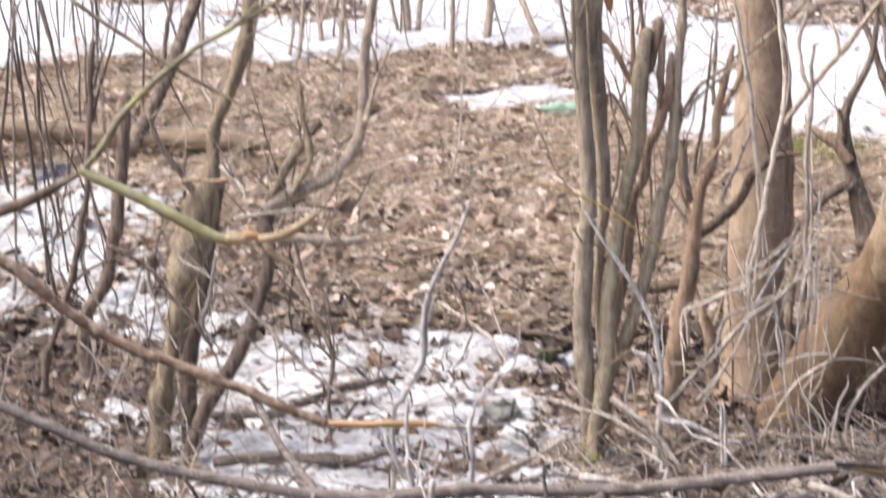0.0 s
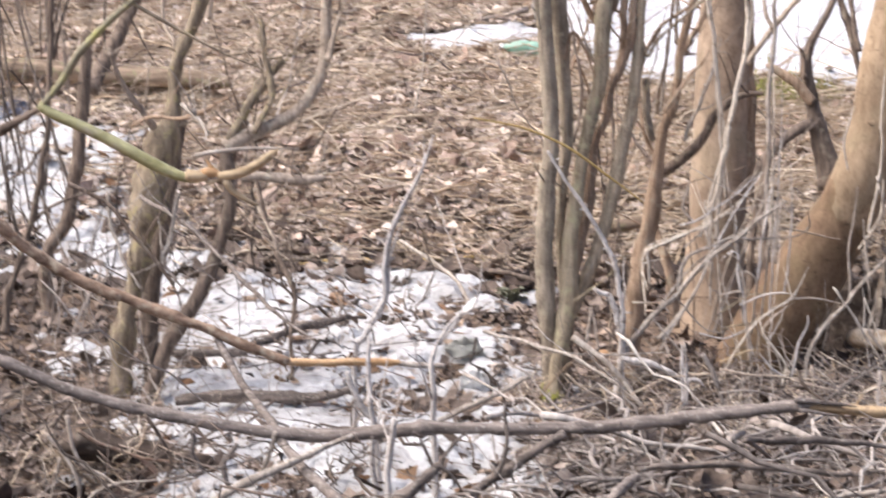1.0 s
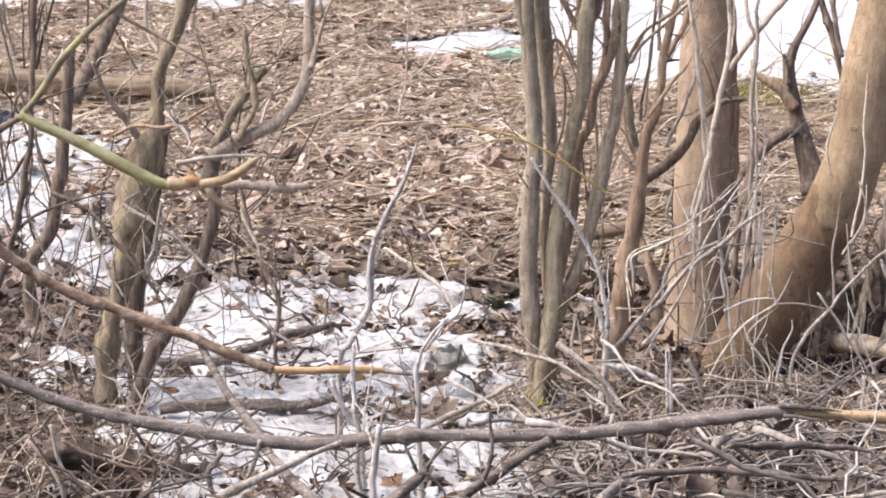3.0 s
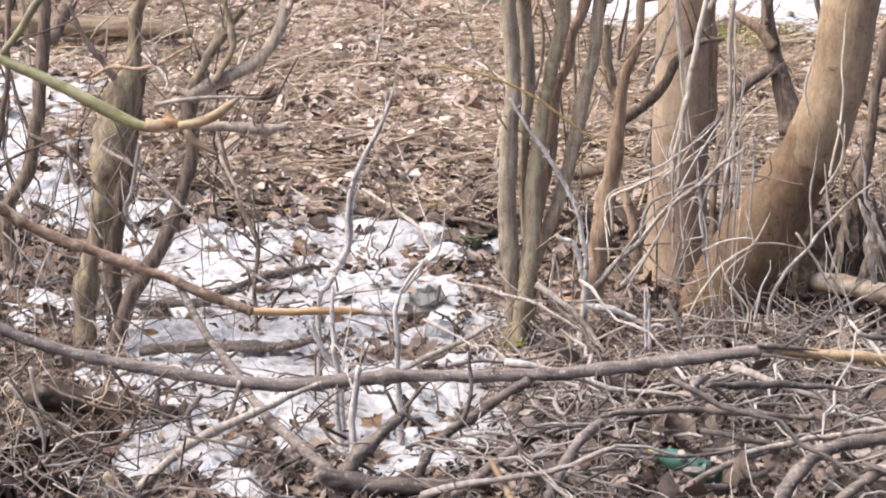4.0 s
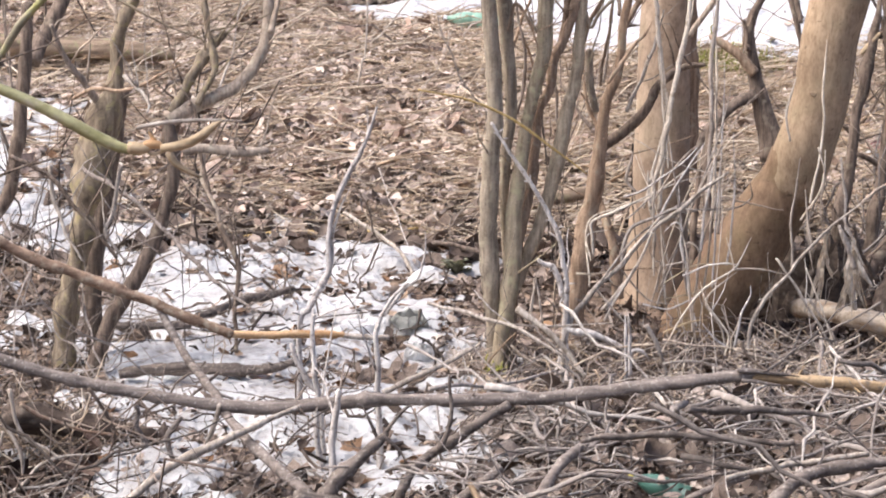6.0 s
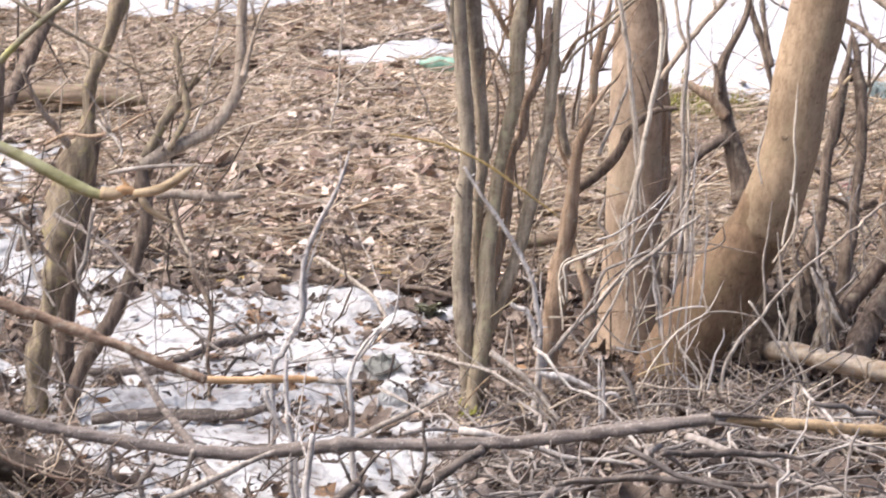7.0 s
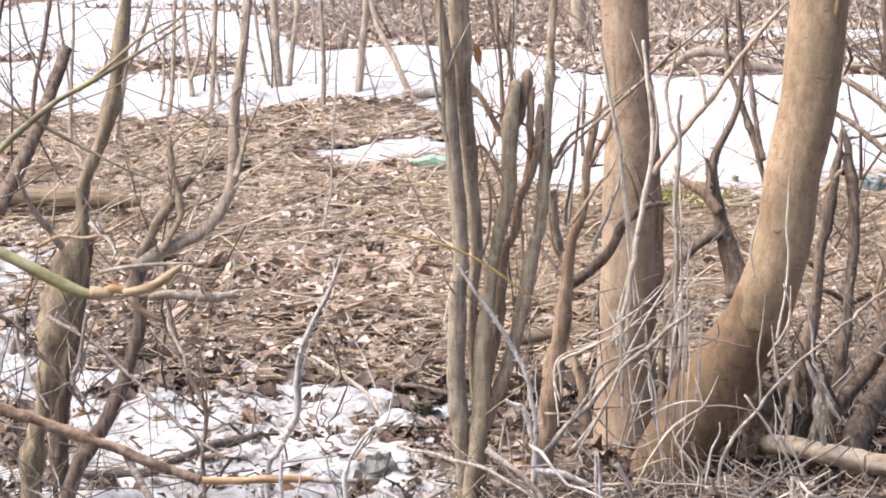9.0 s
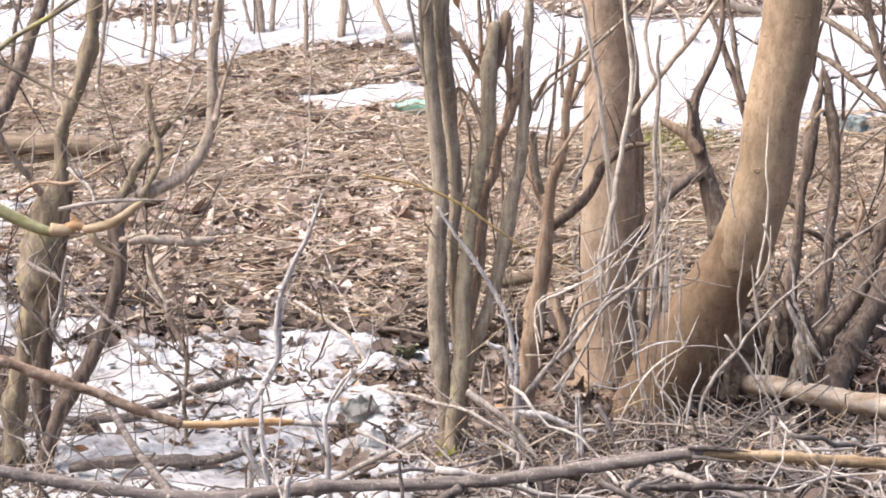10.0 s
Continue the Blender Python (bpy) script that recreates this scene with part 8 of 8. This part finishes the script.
def crumple(name, label, category, m, wide, deep, high, material, seed, cells=18):
    """A crumpled film or sheet: a folded skin with thickness."""
    bm = bmesh.new()
    rows = []
    for j in range(cells + 1):
        row = []
        for i in range(cells + 1):
            u, v = 2 * i / cells - 1, 2 * j / cells - 1
            d = max(0.0, 1 - (u * u + v * v) * 0.8)
            f = float(fbm(np.array([u * 1.7 + seed]), np.array([v * 1.7]), 1.0, 4, seed)[0])
            g = float(fbm(np.array([u * 1.3]), np.array([v * 1.3 + seed]), 1.0, 3, seed + 9)[0])
            row.append(bm.verts.new((wide * (u + 0.25 * g) / 2, deep * (v + 0.25 * f) / 2, high * (0.55 * d ** 0.5 + 0.6 * abs(f) * (0.3 + d)))))
        rows.append(row)
    for p, q in zip(rows, rows[1:]):
        for k in range(cells):
            bm.faces.new((p[k], p[k + 1], q[k + 1], q[k]))
    bmesh.ops.solidify(bm, geom=bm.faces[:], thickness=0.002)
    me = bpy.data.meshes.new(name)
    bm.to_mesh(me)
    bm.free()
    me.materials.append(material)
    ob = new(name, me)
    ob.matrix_basis = m
    return tagged(ob, label, category)


crumple("plastic_sheet", "crumpled grey-green plastic sheet on the ground", "sheet", pose(2.37, 10.32, 0.38, 48, 0, 20), 0.20, 0.24, 0.13, green_tarp, 4)
crumple("plastic_bag", "crumpled blue-grey plastic bag beside the log", "bag", pose(-2.27, 9.9, 0.27, 0, 0, 10), 0.24, 0.2, 0.09, blue_cloth, 7)
crumple("torn_cup", "torn white plastic scrap on the snow's edge", "litter", pose(-0.03, 5.95, 0.02, 35, 0, 0), 0.085, 0.07, 0.05, white_plastic, 11)
crumple("film_scrap", "pale grey plastic film lying in the snow", "litter", pose(-0.07, 6.3, 0.03, 10, 0, 30), 0.11, 0.09, 0.05, film_grey, 15)
crumple("paper_wrapper", "crumpled white and red wrapper among stems", "litter", pose(1.855, 8.62, 0.155, 65, 0, 10), 0.065, 0.095, 0.06, white_plastic, 19)
crumple("paper_wrapper", "crumpled red wrapper scrap among stems", "litter", pose(1.89, 8.74, 0.20, 60, 0, -20), 0.075, 0.065, 0.045, red_paint, 23)


def moss(name, label, cx, cy, rx, ry, n, tall, top=None):
    t = rng.uniform(0, 6.28, n)
    r = np.sqrt(rng.uniform(0, 1, n))
    xs, ys = cx + rx * r * np.cos(t), cy + ry * r * np.sin(t)
    stuff(name, label, "moss", strands(rng, xs, ys, tall, 0.003, (1.0, 0.4), 0.0, 3, 0.4), moss_mat)


moss("moss_patch", "yellow-green moss along the snow's edge", 1.40, 10.15, 0.34, 0.17, 760, 0.07)
moss("moss_patch", "green moss at the foot of the shrub", 0.19, 5.76, 0.035, 0.03, 80, 0.022)
moss("moss_patch", "faint green moss at the foot of the bank", -0.15, 7.75, 0.25, 0.06, 40, 0.018)


def rosette(x0, y0, n, size):
    """A small withered plant: curled leaves round a crown."""
    root = new("withered_plant")
    root.location = (x0, y0, float(surface(x0, y0)))
    tagged(root, "withered grey-green plant at the snow's edge", "plant")
    for k in range(n):
        bm = bmesh.new()
        rows = []
        for i in range(6):
            u = i / 5
            w = 0.36 * size * math.sin(3.14 * min(1, u * 0.92 + 0.06))
            rows.append([bm.verts.new((size * (0.1 + u), w * s, size * (0.9 * u - 0.95 * u * u) + 0.12 * size * abs(s) * rng.uniform(0.2, 1.4))) for s in (-1, 0, 1)])
        for p, q in zip(rows, rows[1:]):
            for i in range(2):
                bm.faces.new((p[i], p[i + 1], q[i + 1], q[i]))
        bmesh.ops.solidify(bm, geom=bm.faces[:], thickness=0.0015)
        me = bpy.data.meshes.new("leaf")
        bm.to_mesh(me)
        bm.free()
        me.materials.append(plant_green)
        ob = part("leaf", me, root)
        ob.rotation_euler = (0, -rng.uniform(0.0, 0.9), 6.28 * k / n + rng.normal(0, 0.3))


rosette(0.09, 7.05, 9, 0.07)


def husk(x0, y0, z0):
    """Dead grass blades hanging in a sheaf from a broken stem."""
    root = new("dry_husk")
    root.location = (x0, y0, z0)
    tagged(root, "pale dead grass blades hanging from a stem", "dead grass")
    for k in range(9):
        bm = bmesh.new()
        a, l, w = rng.uniform(-0.45, 0.45), rng.uniform(0.12, 0.24), rng.uniform(0.003, 0.008)
        last = None
        for i in range(8):
            u = i / 7
            c = Vector((l * 0.55 * math.sin(a) * u * u + 0.003 * rng.normal(), 0.005 * rng.normal(), -l * u))
            pair = [bm.verts.new(c + Vector((w * s * (0.4 + math.sin(2.9 * u + 0.1)), 0.3 * w * s * math.sin(4 * u + k), 0))) for s in (-0.5, 0.5)]
            if last:
                bm.faces.new((last[0], last[1], pair[1], pair[0]))
            last = pair
        bmesh.ops.solidify(bm, geom=bm.faces[:], thickness=0.0015)
        me = bpy.data.meshes.new("blade")
        bm.to_mesh(me)
        bm.free()
        me.materials.append(straw)
        part("blade", me, root)


husk(1.216, 5.84, 0.396)
husk(1.129, 5.84, 0.416)


def stone(name, label, x0, y0, size, material, seed):
    bm = bmesh.new()
    bmesh.ops.create_icosphere(bm, subdivisions=3, radius=1.0)
    for v in bm.verts:
        v.co *= 1 + 0.28 * noise.noise(v.co * 1.6 + Vector((seed, 0, 0))) + 0.08 * noise.noise(v.co * 5)
        v.co.z *= 0.7
        v.co *= size
    me = bpy.data.meshes.new(name)
    bm.to_mesh(me)
    bm.free()
    me.materials.append(material)
    me.polygons.foreach_set("use_smooth", [True] * len(me.polygons))
    ob = new(name, me)
    ob.location = (x0, y0, float(surface(x0, y0)) + size * 0.35)
    return tagged(ob, label, "stone")


def stump(x0, y0, wide, high):
    """A dark hollow stump, added where a void lies in shade, with a ragged rim and spreading roots."""
    root = new("shade_stump")
    root.location = (x0, y0, float(ground_z(x0, y0)) - 0.03)
    tagged(root, "dark stump added in place of a shaded void", "stump")
    bm = bmesh.new()
    sides, rings = 30, []
    for k, (h, w) in enumerate(((0.0, 1.35), (0.12, 1.1), (0.35, 0.95), (0.7, 0.85), (1.0, 0.75), (0.95, 0.55), (0.6, 0.5), (0.3, 0.45))):
        ring = []
        for i in range(sides):
            a = 6.2832 * i / sides
            f = 1 + 0.16 * math.sin(3 * a + 1) + 0.10 * math.sin(7 * a) + 0.06 * rng.normal()
            top = 1 + (0.16 * math.sin(2 * a + 0.5) + 0.10 * rng.normal()) * (k in (4, 5))
            ring.append(bm.verts.new((wide * w * f * math.cos(a), wide * w * f * math.sin(a) * 0.8, high * h * top)))
        rings.append(ring)
    for p, q in zip(rings, rings[1:]):
        for i in range(sides):
            bm.faces.new((p[i], p[(i + 1) % sides], q[(i + 1) % sides], q[i]))
    bm.faces.new(rings[-1])
    me = bpy.data.meshes.new("hollow_trunk")
    bm.to_mesh(me)
    bm.free()
    me.materials.append(bark_rotten)
    part("hollow_trunk", me, root)
    for k in range(5):
        a = 6.2832 * k / 5 + 0.4
        u = np.linspace(0.6, 2.2, 8)
        line = np.c_[wide * u * math.cos(a) + rng.normal(0, 0.006, 8), wide * u * math.sin(a) + rng.normal(0, 0.006, 8), high * 0.32 * (1 - (u - 0.6) / 1.6) ** 1.5 + 0.01, 0.03 - 0.012 * u]
        tv, tf = tube_arrays(line, 9, k + 50, 0.08)
        part("root", mesh_of("root", tv.tolist(), tf, bark_rotten), root)


# Both stumps are made up: dark bulk standing in for shaded voids.
stump(1.20, 6.50, 0.15, 0.26)
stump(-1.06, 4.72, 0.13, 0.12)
stone("stone", "small brown stone at the foot of the tree", 1.04, 6.05, 0.028, clod, 3)
stone("stone", "small orange-brown clod beside the shrub", 0.365, 6.3, 0.026, clod, 8)


def branch_scar(tree, at, normal, wide, tall):
    """A healed branch scar: a low ridge round a dished eye."""
    root = bpy.data.objects[tree]
    n = Vector(normal).normalized()
    side = n.cross(Vector((0, 0, 1))).normalized()
    up = side.cross(n)
    bm = bmesh.new()
    rings = []
    for r, h in ((1.0, -0.12), (0.8, 0.03), (0.6, 0.07), (0.35, 0.02), (0.15, -0.02)):
        ring = []
        for k in range(16):
            a = 6.2832 * k / 16
            f = r * (1 + 0.1 * rng.normal() * (r < 1.2))
            ring.append(bm.verts.new(Vector(at) - root.location + side * (wide * f * math.cos(a)) + up * (tall * f * math.sin(a) + 0.15 * tall * math.cos(2 * a)) + n * (wide * h)))
        rings.append(ring)
    for p, q in zip(rings, rings[1:]):
        for k in range(16):
            bm.faces.new((p[k], p[(k + 1) % 16], q[(k + 1) % 16], q[k]))
    bm.faces.new(rings[-1])
    me = bpy.data.meshes.new("branch_scar")
    bm.to_mesh(me)
    bm.free()
    me.materials.append(bark_tan)
    me.polygons.foreach_set("use_smooth", [True] * len(me.polygons))
    part("branch_scar", me, root)


branch_scar("leaning_tree", (1.242, 6.026, 1.24), (0.12, -0.99, 0.0), 0.026, 0.010)
branch_scar("leaning_tree", (1.113, 6.036, 0.79), (-0.24, -0.96, 0.1), 0.012, 0.008)
